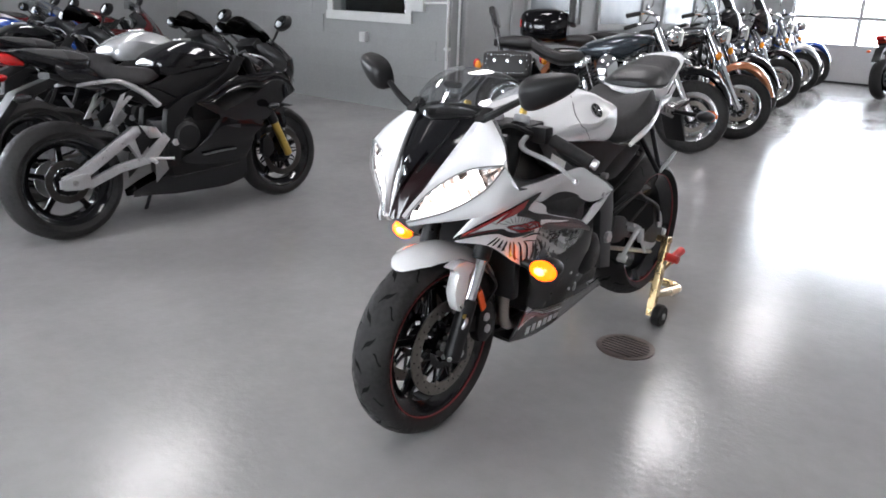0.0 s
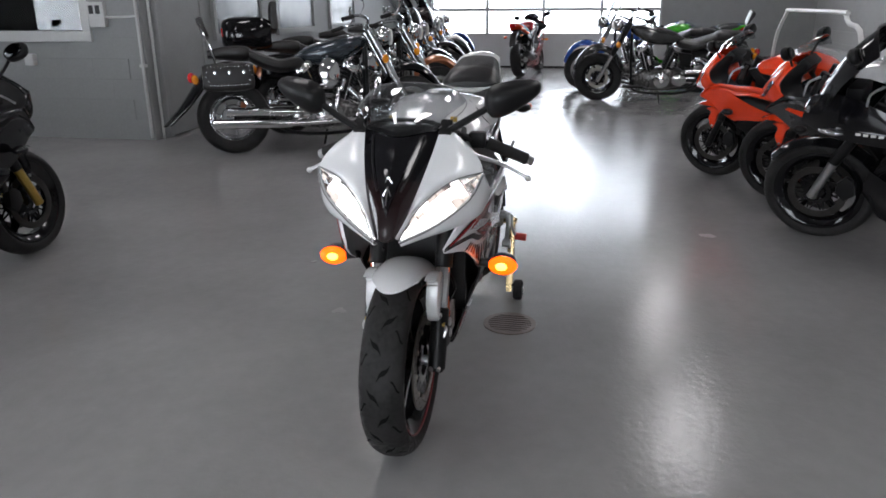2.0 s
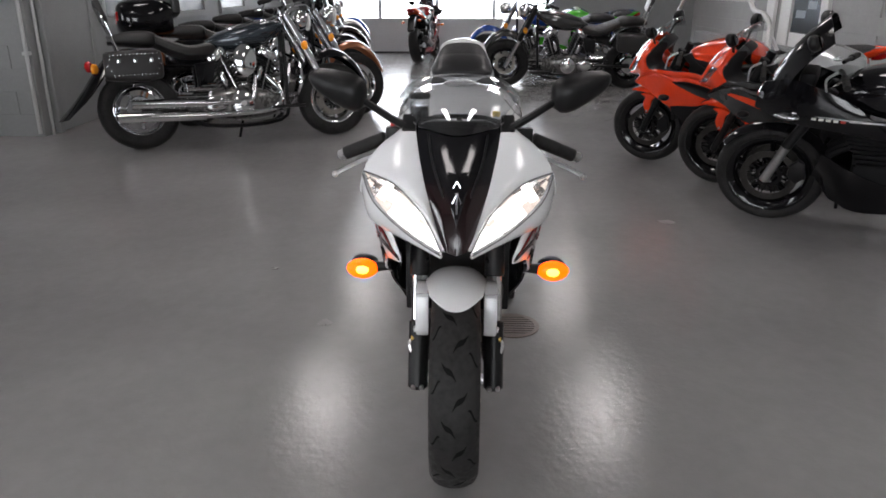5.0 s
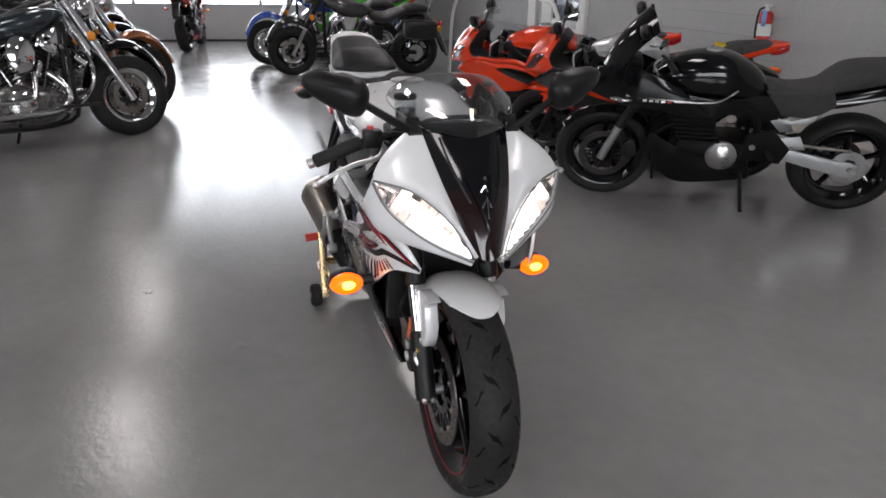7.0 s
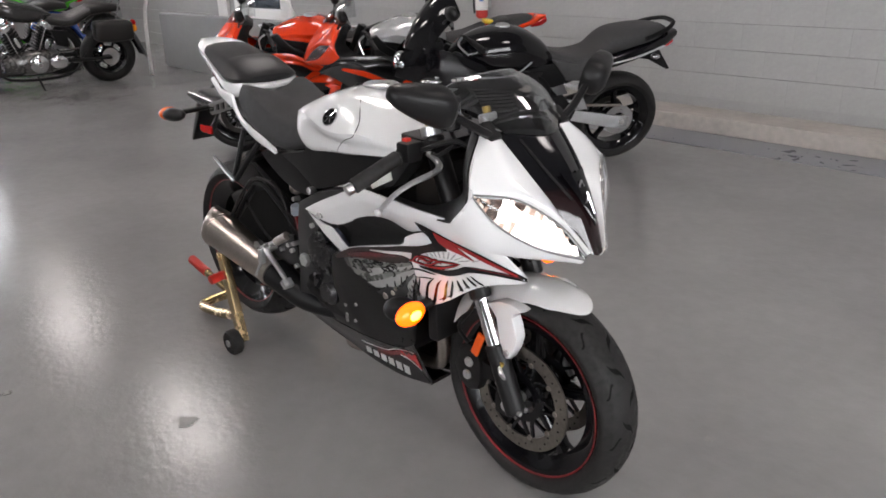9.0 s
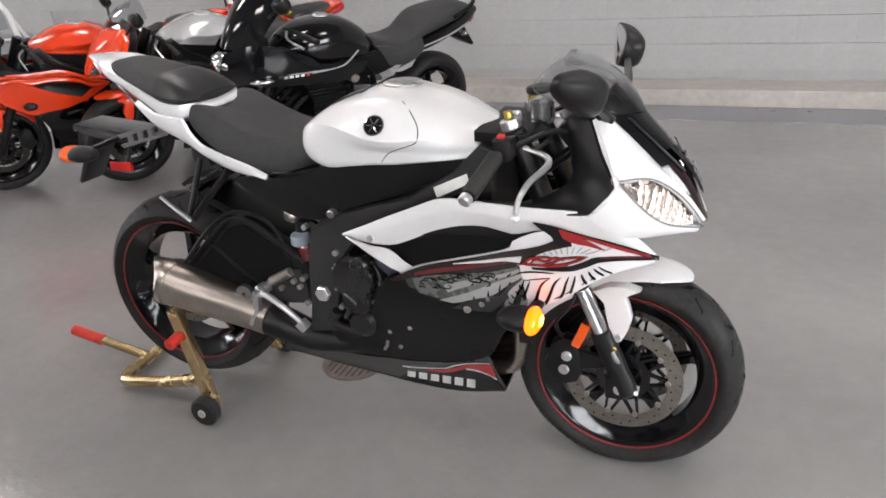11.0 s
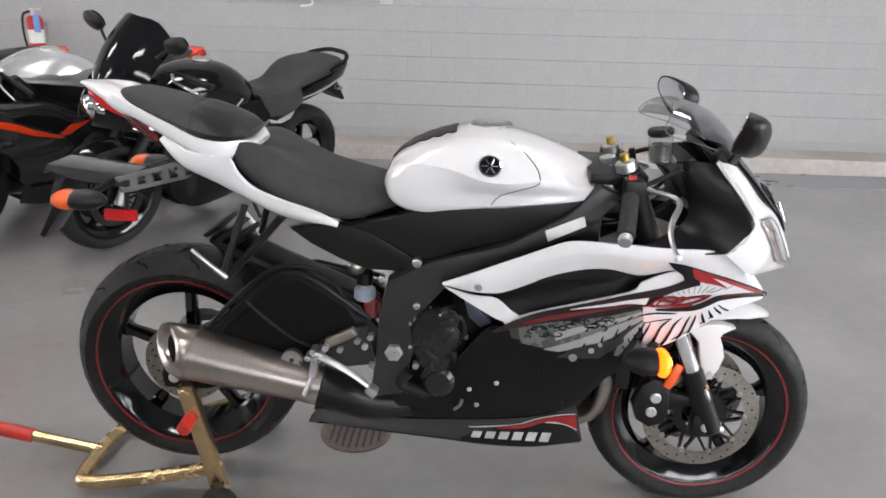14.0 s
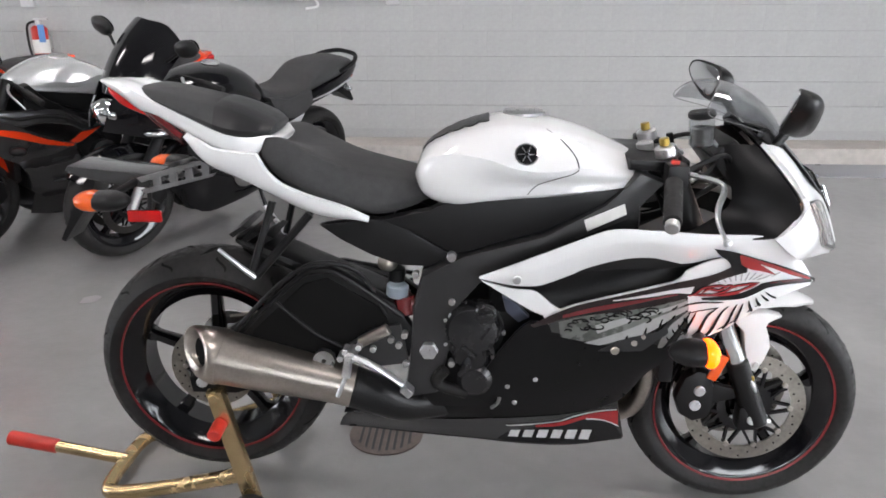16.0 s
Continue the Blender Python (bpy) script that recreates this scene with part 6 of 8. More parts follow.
# paddock stand
stand = empty("paddock_stand", pose(-0.60, 0, 0), "gold zinc-plated rear paddock stand with red grips and black wheels", "paddock stand")
for s in (-1, 1):
    up = part("upright", plate(B(), [(-0.005, 0.04), (0.035, 0.04), (-0.035, 0.37), (-0.075, 0.365)], s * 0.165, s * 0.195, 0.004), "gold", stand)
    part("stand_wheel", lathe(B(), [(0.008, s * 0.20), (0.040, s * 0.20), (0.047, s * 0.208), (0.047, s * 0.232), (0.040, s * 0.24), (0.008, s * 0.24)], (0.018, 0, 0.047), 26), "rubber", stand, "small black wheel")
    part("hub_cap", cyl(B(), (0.018, s * 0.19, 0.047), (0.018, s * 0.246, 0.047), 0.013), "steel", stand)
    part("swingarm_cup", cyl(B(), (-0.055, s * 0.135, 0.352), (-0.055, s * 0.20, 0.352), 0.013), "gold", stand)
    part("red_knob", cyl(B(), (-0.045, s * 0.195, 0.285), (-0.045, s * 0.245, 0.28), 0.017, 14), "redp", stand, "red plastic knob")
part("floor_tube", tube(B(), [(-0.015, -0.175, 0.125), (-0.20, -0.158, 0.07), (-0.37, -0.14, 0.032), (-0.405, -0.10, 0.03), (-0.41, 0.0, 0.03), (-0.405, 0.10, 0.03), (-0.37, 0.14, 0.032), (-0.20, 0.158, 0.07), (-0.015, 0.175, 0.125)], 0.019, 12, 5), "gold", stand)
part("handle", tube(B(), [(-0.405, 0, 0.035), (-0.62, 0, 0.075)], 0.016, 12, 0), "gold", stand)
part("grip", cyl(B(), (-0.60, 0, 0.071), (-0.735, 0, 0.096), 0.020, 14), "redp", stand, "red rubber handle grip")

# floor drain
dr = empty("floor_drain", pose(-0.30, 0.215, 0.0), "round cast iron floor drain with slots", "floor drain", "", "structure")
part("rim", lathe(B(), [(0.092, 0.0), (0.112, 0.0), (0.112, 0.004), (0.092, 0.004)], (0, 0, 0), 32), "grate", dr).rotation_euler = (radians(90), 0, 0)
# near-black disc at floor level stands for the shaded pit
part("pit", lathe(B(), [(0.0, 0.0005), (0.093, 0.0005), (0.093, 0.0015), (0.0, 0.0015)], (0, 0, 0), 32), "dark", dr).rotation_euler = (radians(90), 0, 0)
for k in range(9):
    x = -0.084 + 0.021 * k
    h = math.sqrt(max(0.0, 0.094 ** 2 - x * x))
    part("bar", box(B(), (x - 0.006, -h, 0.001), (x + 0.006, h, 0.004)), "grate", dr, "", False)


# ---- the other motorcycles ----
def shared_sport(e, c):
    """Wheels, fork and swingarm that every sport bike here has."""
    wheel(e, "front_wheel", (FX, 0, FZ), FR, 0.062, 0.222, c.get("rim", "black"), 5, 1, True, c.get("stripe"), disc_mat="darkdisc")
    wheel(e, "rear_wheel", (RX, 0, RR), RR, 0.09, 0.222, c.get("rim", "black"), 5, -1, False, c.get("stripe"), disc_r=0.11, disc_mat=c.get("rdisc", "darkdisc"))
    for s in (-1, 1):
        y = s * 0.1
        part("fork_tube", cyl(B(), (rake(0.27), y, 0.27), (rake(0.50), y, 0.50), 0.024, 14), c.get("fork", "satin"), e)
        part("fork_leg", cyl(B(), (rake(0.48), y, 0.48), (rake(0.92), y, 0.92), 0.028, 14), c.get("forkleg", "satin"), e)
        part("brake_caliper", plate(B(), [(0.475, 0.392), (0.505, 0.412), (0.548, 0.37), (0.552, 0.315), (0.505, 0.272), (0.460, 0.31)], s * 0.07, s * 0.11, 0.008), c.get("caliper", "satin"), e)
        if c.get("deep_arm"):
            # an open truss: upper beam, lower beam and upright, with a see-through window
            b = B()
            plate(b, [(-0.745, 0.27), (-0.75, 0.335), (-0.66, 0.365), (-0.36, 0.548), (-0.325, 0.548), (-0.345, 0.488), (-0.62, 0.325), (-0.66, 0.262)], s * 0.105, s * 0.145, 0.007)
            plate(b, [(-0.62, 0.262), (-0.62, 0.305), (-0.47, 0.360), (-0.33, 0.385), (-0.29, 0.385), (-0.285, 0.345), (-0.45, 0.320)], s * 0.105, s * 0.145, 0.007)
            plate(b, [(-0.345, 0.50), (-0.325, 0.548), (-0.275, 0.40), (-0.285, 0.350), (-0.33, 0.352), (-0.395, 0.462)], s * 0.105, s * 0.143, 0.007)
            truss = part("swingarm", b, c.get("arm", "alu"), e, "polished aluminium truss swingarm")
            part("chain_adjuster", plate(B(), [(-0.775, 0.285), (-0.775, 0.325), (-0.66, 0.345), (-0.62, 0.34), (-0.62, 0.275), (-0.68, 0.265)], s * 0.143, s * 0.153, 0.004), "alu", truss)
            part("subframe_bar", tube(B(), [(-0.60, s * 0.125, 0.865), (-0.50, s * 0.135, 0.860), (-0.40, s * 0.14, 0.845), (-0.29, s * 0.145, 0.775), (-0.20, s * 0.148, 0.685)], (0.014, 0.028), 10, 4, 0.6), "polished", e)
        else:
            part("swingarm", plate(B(), [(-0.15, 0.45), (-0.16, 0.385), (-0.66, 0.255), (-0.745, 0.265), (-0.75, 0.335), (-0.64, 0.35)], s * 0.11, s * 0.14, 0.008), c.get("arm", "alu"), e)
        if c.get("deep_arm"):
            part("arm_bolt", cyl(B(), (-0.735, s * 0.135, 0.30), (-0.735, s * 0.15, 0.30), 0.012, 6), "steel", e)
    part("axle_nut", cyl(B(), (RX, -0.155, RR), (RX, 0.155, RR), 0.017, 6), "steel", e)
    part("sprocket", lathe(B(), [(0.05, 0.095), (0.10, 0.095), (0.10, 0.10), (0.05, 0.10)], (RX, 0, RR), 28), "steel", e)
    part("chain", tube(B(), [(-0.13, 0.098, 0.45), (RX, 0.098, RR + 0.1)], 0.009, 6, 0), "titan", e)
    part("side_stand", tube(B(), [(-0.12, 0.12, 0.30), (-0.14, 0.20, 0.12), (-0.15, 0.27, 0.012)], 0.011, 8, 0), "satin", e)


def bars(e, c, x=0.38, z=0.90, w=0.33, drop=0.05, mx=0.56, mz=1.08, mirrors=True):
    for s in (-1, 1):
        bar = part("handlebar", tube(B(), [(x + 0.02, s * 0.09, z), (x, s * 0.17, z), (x - 0.03, s * w, z - drop)], 0.011, 8, 3), c.get("bar", "satin"), e)
        part("grip", cyl(B(), (x - 0.006, s * 0.21, z - drop * 0.25), (x - 0.03, s * w, z - drop), 0.017, 12), "rubber", bar)
        part("lever", tube(B(), [(x + 0.03, s * 0.14, z), (x + 0.07, s * 0.22, z - 0.02), (x + 0.055, s * w, z - drop - 0.02)], (0.008, 0.005), 6, 3), "alu", bar)
        if mirrors:
            mir = part("mirror", tube(B(), [(mx + 0.02, s * 0.13, mz - 0.12), (mx + 0.01, s * 0.2, mz - 0.07), (mx, s * 0.25, mz - 0.03)], 0.008, 6, 3), "satin", e)
            part("mirror_shell", blob(B(), (mx, s * 0.305, mz), (0.03, 0.068, 0.042), Matrix.Rotation(s * 0.25, 4, "X") @ Matrix.Rotation(0.35, 4, "Y"), 10, 2.4), "satin", mir)
            part("mirror_glass", blob(B(), (mx - 0.024, s * 0.303, mz + 0.010), (0.008, 0.058, 0.034), Matrix.Rotation(s * 0.25, 4, "X") @ Matrix.Rotation(0.35, 4, "Y"), 8, 2.4), "darkmirror", mir)


def sport_bike(m, label, c, group=""):
    """A fully faired sport motorcycle; c names the paint of its panels."""
    e = empty("sport_motorcycle", m, label, "motorcycle", group)
    shared_sport(e, c)
    body_, tank_, low_, tail_ = c["body"], c.get("tank", c["body"]), c.get("low", c["body"]), c.get("tail", c["body"])
    side_ = c.get("side", body_)
    make_fender(e, body_)
    for s in (-1, 1):
        part("nose_cheek", skin(B(), A, BE, 16, 5, 0.005, 0.012, (-1, 0, -0.6), s), body_, e)
        part("nose_lining", skin(B(), [(x - 0.014, y * 0.93, z - 0.006) for x, y, z in A], [(x - 0.016, y * 0.94, z - 0.004) for x, y, z in BE], 10, 4, 0.003, 0.0, (-1, 0, -0.6), s), "satin", e)
        part("nose_underside", skin(B(), CE, DE, 10, 4, 0.005, 0.006, (-1, 0, 0.4), s), body_, e)
        part("nose_side", skin(B(), [(0.575, 0.130, 0.966), (0.613, 0.197, 0.914), (0.646, 0.234, 0.866), (0.640, 0.238, 0.848)], [(0.555, 0.135, 0.962), (0.592, 0.205, 0.91), (0.618, 0.240, 0.85), (0.585, 0.245, 0.786)], 10, 3, 0.005, 0.0, (0, -1, 0), s), body_, e)
        hl = part("headlight", skin(B(), BE[2:], CE, 14, 5, 0.003, 0.010, (-1, 0, 0), s), "clear", e, "unlit headlight")
        ub, lb = along(BE[2:], 16), along(CE, 16)
        back = Vector((-0.003, -0.001, 0))
        part("reflector", skin(B(), [q + back for q in ub], [q + back for q in lb], 10, 4, 0.003, -0.014, (-1, 0, 0), s), "lens_dim", hl)
        part("cockpit_panel", skin(B(), [(0.555, 0.130, 0.958), (0.588, 0.200, 0.905), (0.612, 0.236, 0.848), (0.58, 0.240, 0.79), (0.45, 0.236, 0.786), (0.34, 0.222, 0.786)], [(0.50, 0.07, 0.95), (0.52, 0.11, 0.90), (0.53, 0.12, 0.84), (0.48, 0.13, 0.79), (0.42, 0.14, 0.76), (0.33, 0.15, 0.76)], 14, 4, 0.004, -0.01, (0.5, 1, 0), s), "satin", e)
        part("upper_fairing", panel(B(), [(-0.018, 0.680), (0.086, 0.726), (0.245, 0.792), (0.40, 0.790), (0.585, 0.788), (0.655, 0.737), (0.692, 0.70), (0.722, 0.664)], [(-0.018, 0.676), (0.09, 0.662), (0.165, 0.700), (0.313, 0.724), (0.414, 0.712), (0.50, 0.742), (0.62, 0.715), (0.718, 0.660)], s, 24, 8, 0.006, 0.010, 0.0, 0.016), c.get("upper", body_), e)
        part("fairing_tip", panel(B(), [(-0.018, 0.676), (0.05, 0.66), (0.10, 0.655), (0.135, 0.625)], [(-0.015, 0.674), (0.06, 0.628), (0.12, 0.595), (0.17, 0.602)], s, 10, 3, 0.006), body_, e)
        part("duct_recess", panel(B(), [(0.09, 0.665), (0.165, 0.703), (0.313, 0.727), (0.414, 0.715), (0.50, 0.745)], [(0.13, 0.60), (0.20, 0.605), (0.30, 0.64), (0.40, 0.68), (0.50, 0.73)], s, 12, 3, 0.004, -0.02, -0.03), "satin", e)
        mf = part("middle_fairing", panel(B(), [(0.12, 0.594), (0.27, 0.640), (0.38, 0.688), (0.50, 0.742), (0.62, 0.715), (0.718, 0.660)], [(0.135, 0.572), (0.25, 0.545), (0.36, 0.535), (0.434, 0.520), (0.518, 0.562), (0.62, 0.628), (0.716, 0.652)], s, 20, 6, 0.006, 0.0), side_, e)
        if c.get("accent"):
            part("fairing_stripe", panel(B(), [(0.14, 0.592), (0.28, 0.632), (0.42, 0.69), (0.56, 0.71)], [(0.15, 0.58), (0.29, 0.605), (0.44, 0.655), (0.58, 0.695)], s, 12, 2, 0.003, 0.0, 0.004), c["accent"], mf)
        part("lower_fairing", panel(B(), [(0.03, 0.46), (0.135, 0.572), (0.25, 0.545), (0.36, 0.535), (0.434, 0.520)], [(-0.15, 0.345), (-0.02, 0.31), (0.12, 0.295), (0.324, 0.312), (0.358, 0.41)], s, 18, 10, 0.006, 0.022, 0.0, 0.020), low_, e)
        # raised near-black panel, added to look like a vent's shade
        part("side_vent", panel(B(), [(0.06, 0.475), (0.15, 0.525), (0.26, 0.52)], [(0.09, 0.445), (0.17, 0.465), (0.27, 0.485)], s, 10, 2, 0.004, 0.0, 0.012), "dark", e)
        part("side_mark", panel(B(), [(0.02, 0.385), (0.12, 0.39), (0.24, 0.385)], [(0.03, 0.375), (0.12, 0.378), (0.24, 0.377)], s, 8, 1, 0.003, 0.0, 0.016), c.get("mark", "scroll"), e)
        part("belly_pan", panel(B(), [(-0.36, 0.252), (-0.15, 0.302), (0.0, 0.308), (0.12, 0.293), (0.33, 0.312)], [(-0.36, 0.218), (-0.14, 0.182), (0.0, 0.174), (0.20, 0.165), (0.342, 0.19)], s, 16, 4, 0.006, 0.002), c.get("belly", low_), e)
        part("frame_spar", plate(B(), [(-0.155, 0.66), (-0.057, 0.712), (0.124, 0.762), (0.25, 0.835), (0.32, 0.905), (0.375, 0.885), (0.30, 0.80), (0.20, 0.755), (0.075, 0.692), (-0.02, 0.645), (-0.075, 0.58), (-0.09, 0.48), (-0.12, 0.36), (-0.20, 0.345), (-0.185, 0.45), (-0.175, 0.58)], s * 0.10, s * 0.158, 0.010), c.get("frame", "satin"), e)
        part("frame_bolt", cyl(B(), (-0.138, s * 0.15, 0.478), (-0.138, s * 0.172, 0.478), 0.020, 6, 0.1), "alu", e)
        rs = part("rearset", plate(B(), [(-0.34, 0.44), (-0.20, 0.54), (-0.17, 0.50), (-0.25, 0.42), (-0.30, 0.40)], s * 0.155, s * 0.168, 0.004), "alu", e)
        part("heel_guard", plate(B(), [(-0.34, 0.45), (-0.24, 0.53), (-0.26, 0.60), (-0.36, 0.54)], s * 0.150, s * 0.157, 0.003), c.get("guard", "satin"), rs)
        part("footpeg", cyl(B(), (-0.30, s * 0.165, 0.42), (-0.31, s * 0.25, 0.41), 0.010, 10), "alu", rs)
        part("foot_lever", tube(B(), [(-0.29, s * 0.172, 0.42), (-0.24, s * 0.19, 0.41), (-0.18, s * 0.20, 0.40)], 0.007, 8), "alu", rs)
        if not c.get("bracket"):
            hg = part("peg_hanger", tube(B(), [(-0.41, s * 0.12, 0.795), (-0.45, s * 0.145, 0.70), (-0.50, s * 0.15, 0.62)], 0.010, 8, 3), c.get("hanger", "satin"), e)
            part("pillion_peg", cyl(B(), (-0.50, s * 0.155, 0.62), (-0.55, s * 0.185, 0.69), 0.010, 10), "alu", hg)
        if c.get("bracket"):
            bk = part("peg_bracket", plate(B(), [(-0.40, 0.775), (-0.37, 0.785), (-0.445, 0.66), (-0.475, 0.665)], s * 0.142, s * 0.152, 0.003), "alu", e)
            part("bracket_arm", plate(B(), [(-0.36, 0.765), (-0.335, 0.755), (-0.43, 0.69), (-0.445, 0.71)], s * 0.142, s * 0.150, 0.003), "alu", bk)
            part("foot_plate", plate(B(), [(-0.33, 0.605), (-0.24, 0.575), (-0.20, 0.515), (-0.285, 0.525)], s * 0.158, s * 0.166, 0.003), "alu", e)
            part("pivot_guard", plate(B(), [(-0.265, 0.43), (-0.205, 0.40), (-0.195, 0.34), (-0.275, 0.285)], s * 0.150, s * 0.158, 0.003), "greyplate", e)
        part("side_cover", plate(B(), [(-0.389, 0.773), (-0.33, 0.784), (-0.269, 0.790), (-0.216, 0.784), (-0.16, 0.752), (-0.078, 0.705), (-0.137, 0.676), (-0.204, 0.678), (-0.271, 0.702), (-0.34, 0.738)], s * 0.100, s * 0.136, 0.010), c.get("cover", "satin"), e)
        part("tank_side_cover", plate(B(), [(-0.25, 0.790), (-0.137, 0.815), (-0.10, 0.832), (0.08, 0.850), (0.327, 0.872), (0.26, 0.826), (0.12, 0.775), (-0.05, 0.715), (-0.085, 0.712), (-0.165, 0.758)], s * 0.106, s * 0.146, 0.010), c.get("cover", "satin"), e)
        part("seat_cowl", skin(B(), LT, LB, 20, 4, 0.008, 0.007, (0, -1, 0), s), c.get("cowl", tail_), e)
        part("turn_signal", blob(tube(B(), [(0.47, s * 0.185, 0.60), (0.46, s * 0.235, 0.60)], 0.010, 8, 0), (0.46, s * 0.262, 0.60), (0.040, 0.036, 0.022), None, 10), c.get("signal", "amber"), e)
        part("rear_signal", blob(B(), (-0.87, s * 0.15, 0.86), (0.045, 0.032, 0.022), None, 8), c.get("rsignal", "amber_dark"), e)
    b = B()
    for s in (-1, 1):
        skin(b, A, NOSE_MID, 14, 4, 0.005, 0.005, (-1, 0, -0.5), s)
    part("nose_centre", b, c.get("nose", "black"), e)
    part("windscreen", skin(B(), [(0.615, -0.100, 0.972), (0.665, 0, 0.958), (0.615, 0.100, 0.972)], [(0.455, -0.165, 1.035), (0.455, -0.10, 1.098), (0.456, 0, 1.125), (0.455, 0.10, 1.098), (0.455, 0.165, 1.035)], 14, 6, 0.003, 0.022, (-1, 0, -0.5)), c.get("screen", "darkscreen"), e)
    part("dashboard", box(B(), (-0.035, -0.095, -0.05), (0.035, 0.095, 0.05), 0.015, Matrix.Translation((0.535, 0, 0.935)) @ Matrix.Rotation(-0.7, 4, "Y")), "satin", e)
    en = part("engine", box(B(), (-0.16, -0.13, 0.28), (0.30, 0.13, 0.60), 0.03), c.get("engine", "satin"), e)
    part("cylinder_block", box(B(), (0.0, -0.14, 0.56), (0.32, 0.14, 0.70), 0.03), "satin", en)
    part("airbox", box(B(), (0.02, -0.12, 0.66), (0.34, 0.12, 0.84), 0.03), "satin", en)
    part("radiator", box(B(), (0.40, -0.15, 0.40), (0.435, 0.15, 0.66), 0.008), "satin", e)
    for s in (-1, 1):
        part("engine_cover", lathe(B(), [(0.0, s * 0.13), (0.078, s * 0.13), (0.078, s * 0.165), (0.06, s * 0.18), (0.0, s * 0.182)], (-0.062, 0, 0.50), 24), c.get("engine", "satin"), e)
    part("fuel_tank", shell(B(), TANK, 10, 3, 4), tank_, e)
    cap = part("fuel_cap", lathe(B(), [(0.0, 0), (0.05, 0), (0.045, 0.01), (0.0, 0.01)], (0, 0, 0), 20), "steel", e)
    cap.location, cap.rotation_euler = (0.075, 0, 1.008), (radians(90), 0, 0)
    part("rider_seat", shell(B(), RIDER, 10, 3, 3), "seat", e)
    part("pillion_seat", shell(B(), PILLION, 10, 3, 3), "seat", e)
    part("seat_front", shell(B(), PFRONT, 10, 3, 3), "vinyl", e)
    part("tail_cowl", shell(B(), TAIL, 10, 3, 4), tail_, e)
    part("tail_tray", body(B(), [(-0.70, 0.070, 0.915, 0.950, 0.5), (-0.63, 0.088, 0.880, 0.925, 0.5), (-0.52, 0.10, 0.838, 0.90, 0.5), (-0.44, 0.11, 0.815, 0.86, 0.5), (-0.34, 0.12, 0.795, 0.83, 0.5), (-0.22, 0.10, 0.785, 0.815, 0.5)], 14, 3.4), "satin", e)
    part("tail_light", body(B(), [(-0.905, 0.05, 1.035, 1.075, 0.5), (-0.86, 0.065, 1.01, 1.07, 0.5), (-0.80, 0.055, 0.995, 1.03, 0.5)], 14, 3), "redlens", e)
    part("rear_fender", plate(B(), [(-0.64, 0.90), (-0.70, 0.92), (-0.86, 0.885), (-1.0, 0.72), (-0.985, 0.70), (-0.86, 0.83), (-0.72, 0.87)], -0.06, 0.06, 0.004), "satin", e)
    part("hugger", body(B(), [(-0.80, 0.06, 0.60, 0.63, 0.5), (-0.66, 0.085, 0.61, 0.65, 0.5), (-0.46, 0.085, 0.54, 0.61, 0.5), (-0.34, 0.06, 0.46, 0.52, 0.5)], 12, 3), c.get("hugger", "satin"), e)
    if c.get("pipe"):
        ex = part("silencer", tube(B(), [(-0.74, -0.18, 0.52), (-0.36, -0.165, 0.36)], 0.06, 20, 0), c["pipe"], e)
        part("silencer_cap", tube(B(), [(-0.765, -0.181, 0.53), (-0.73, -0.18, 0.516)], (0.045, 0.062), 20, 0), "satin", ex)
    if c.get("tag"):
        part("hang_tag", box(B(), (-0.52, -0.03, 0.985), (-0.45, 0.03, 1.01), 0.003), "yellow", e, "yellow hang tag")
    bars(e, c, mx=c.get("mx", 0.56), mz=1.06)
    settle(e)
    return e


def settle(e):
    """Drops the tail of a bike whose rear wheel stands on the floor."""
    for o in e.children_recursive:
        if o.type != "MESH" or any(w in o.name for w in ("swingarm", "axle", "sprocket", "chain", "arm_", "stand")):
            continue
        top = o
        while top.parent and top.parent != e:
            top = top.parent
        if "wheel" in top.name:
            continue
        if "fuel_cap" in o.name:
            o.location.z -= 0.026
            continue
        for v in o.data.vertices:
            v.co.z -= 0.045 * (FX - v.co.x) + 0.06 * min(1.0, max(0.0, (-0.25 - v.co.x) / 0.6))


def lower(e, z0, span, dz):
    """Shifts the body of a bike up or down over its wheels, gradually from the height z0 on."""
    for o in e.children_recursive:
        if o.type != "MESH" or "wheel" in o.name or (o.parent and "wheel" in o.parent.name):
            continue
        if "lens" in o.name or "fuel_cap" in o.name:
            o.location.z += dz * 0.9
            continue
        for v in o.data.vertices:
            t = min(1.0, max(0.0, (v.co.z - z0) / span))
            v.co.z += dz * t * t * (3 - 2 * t)


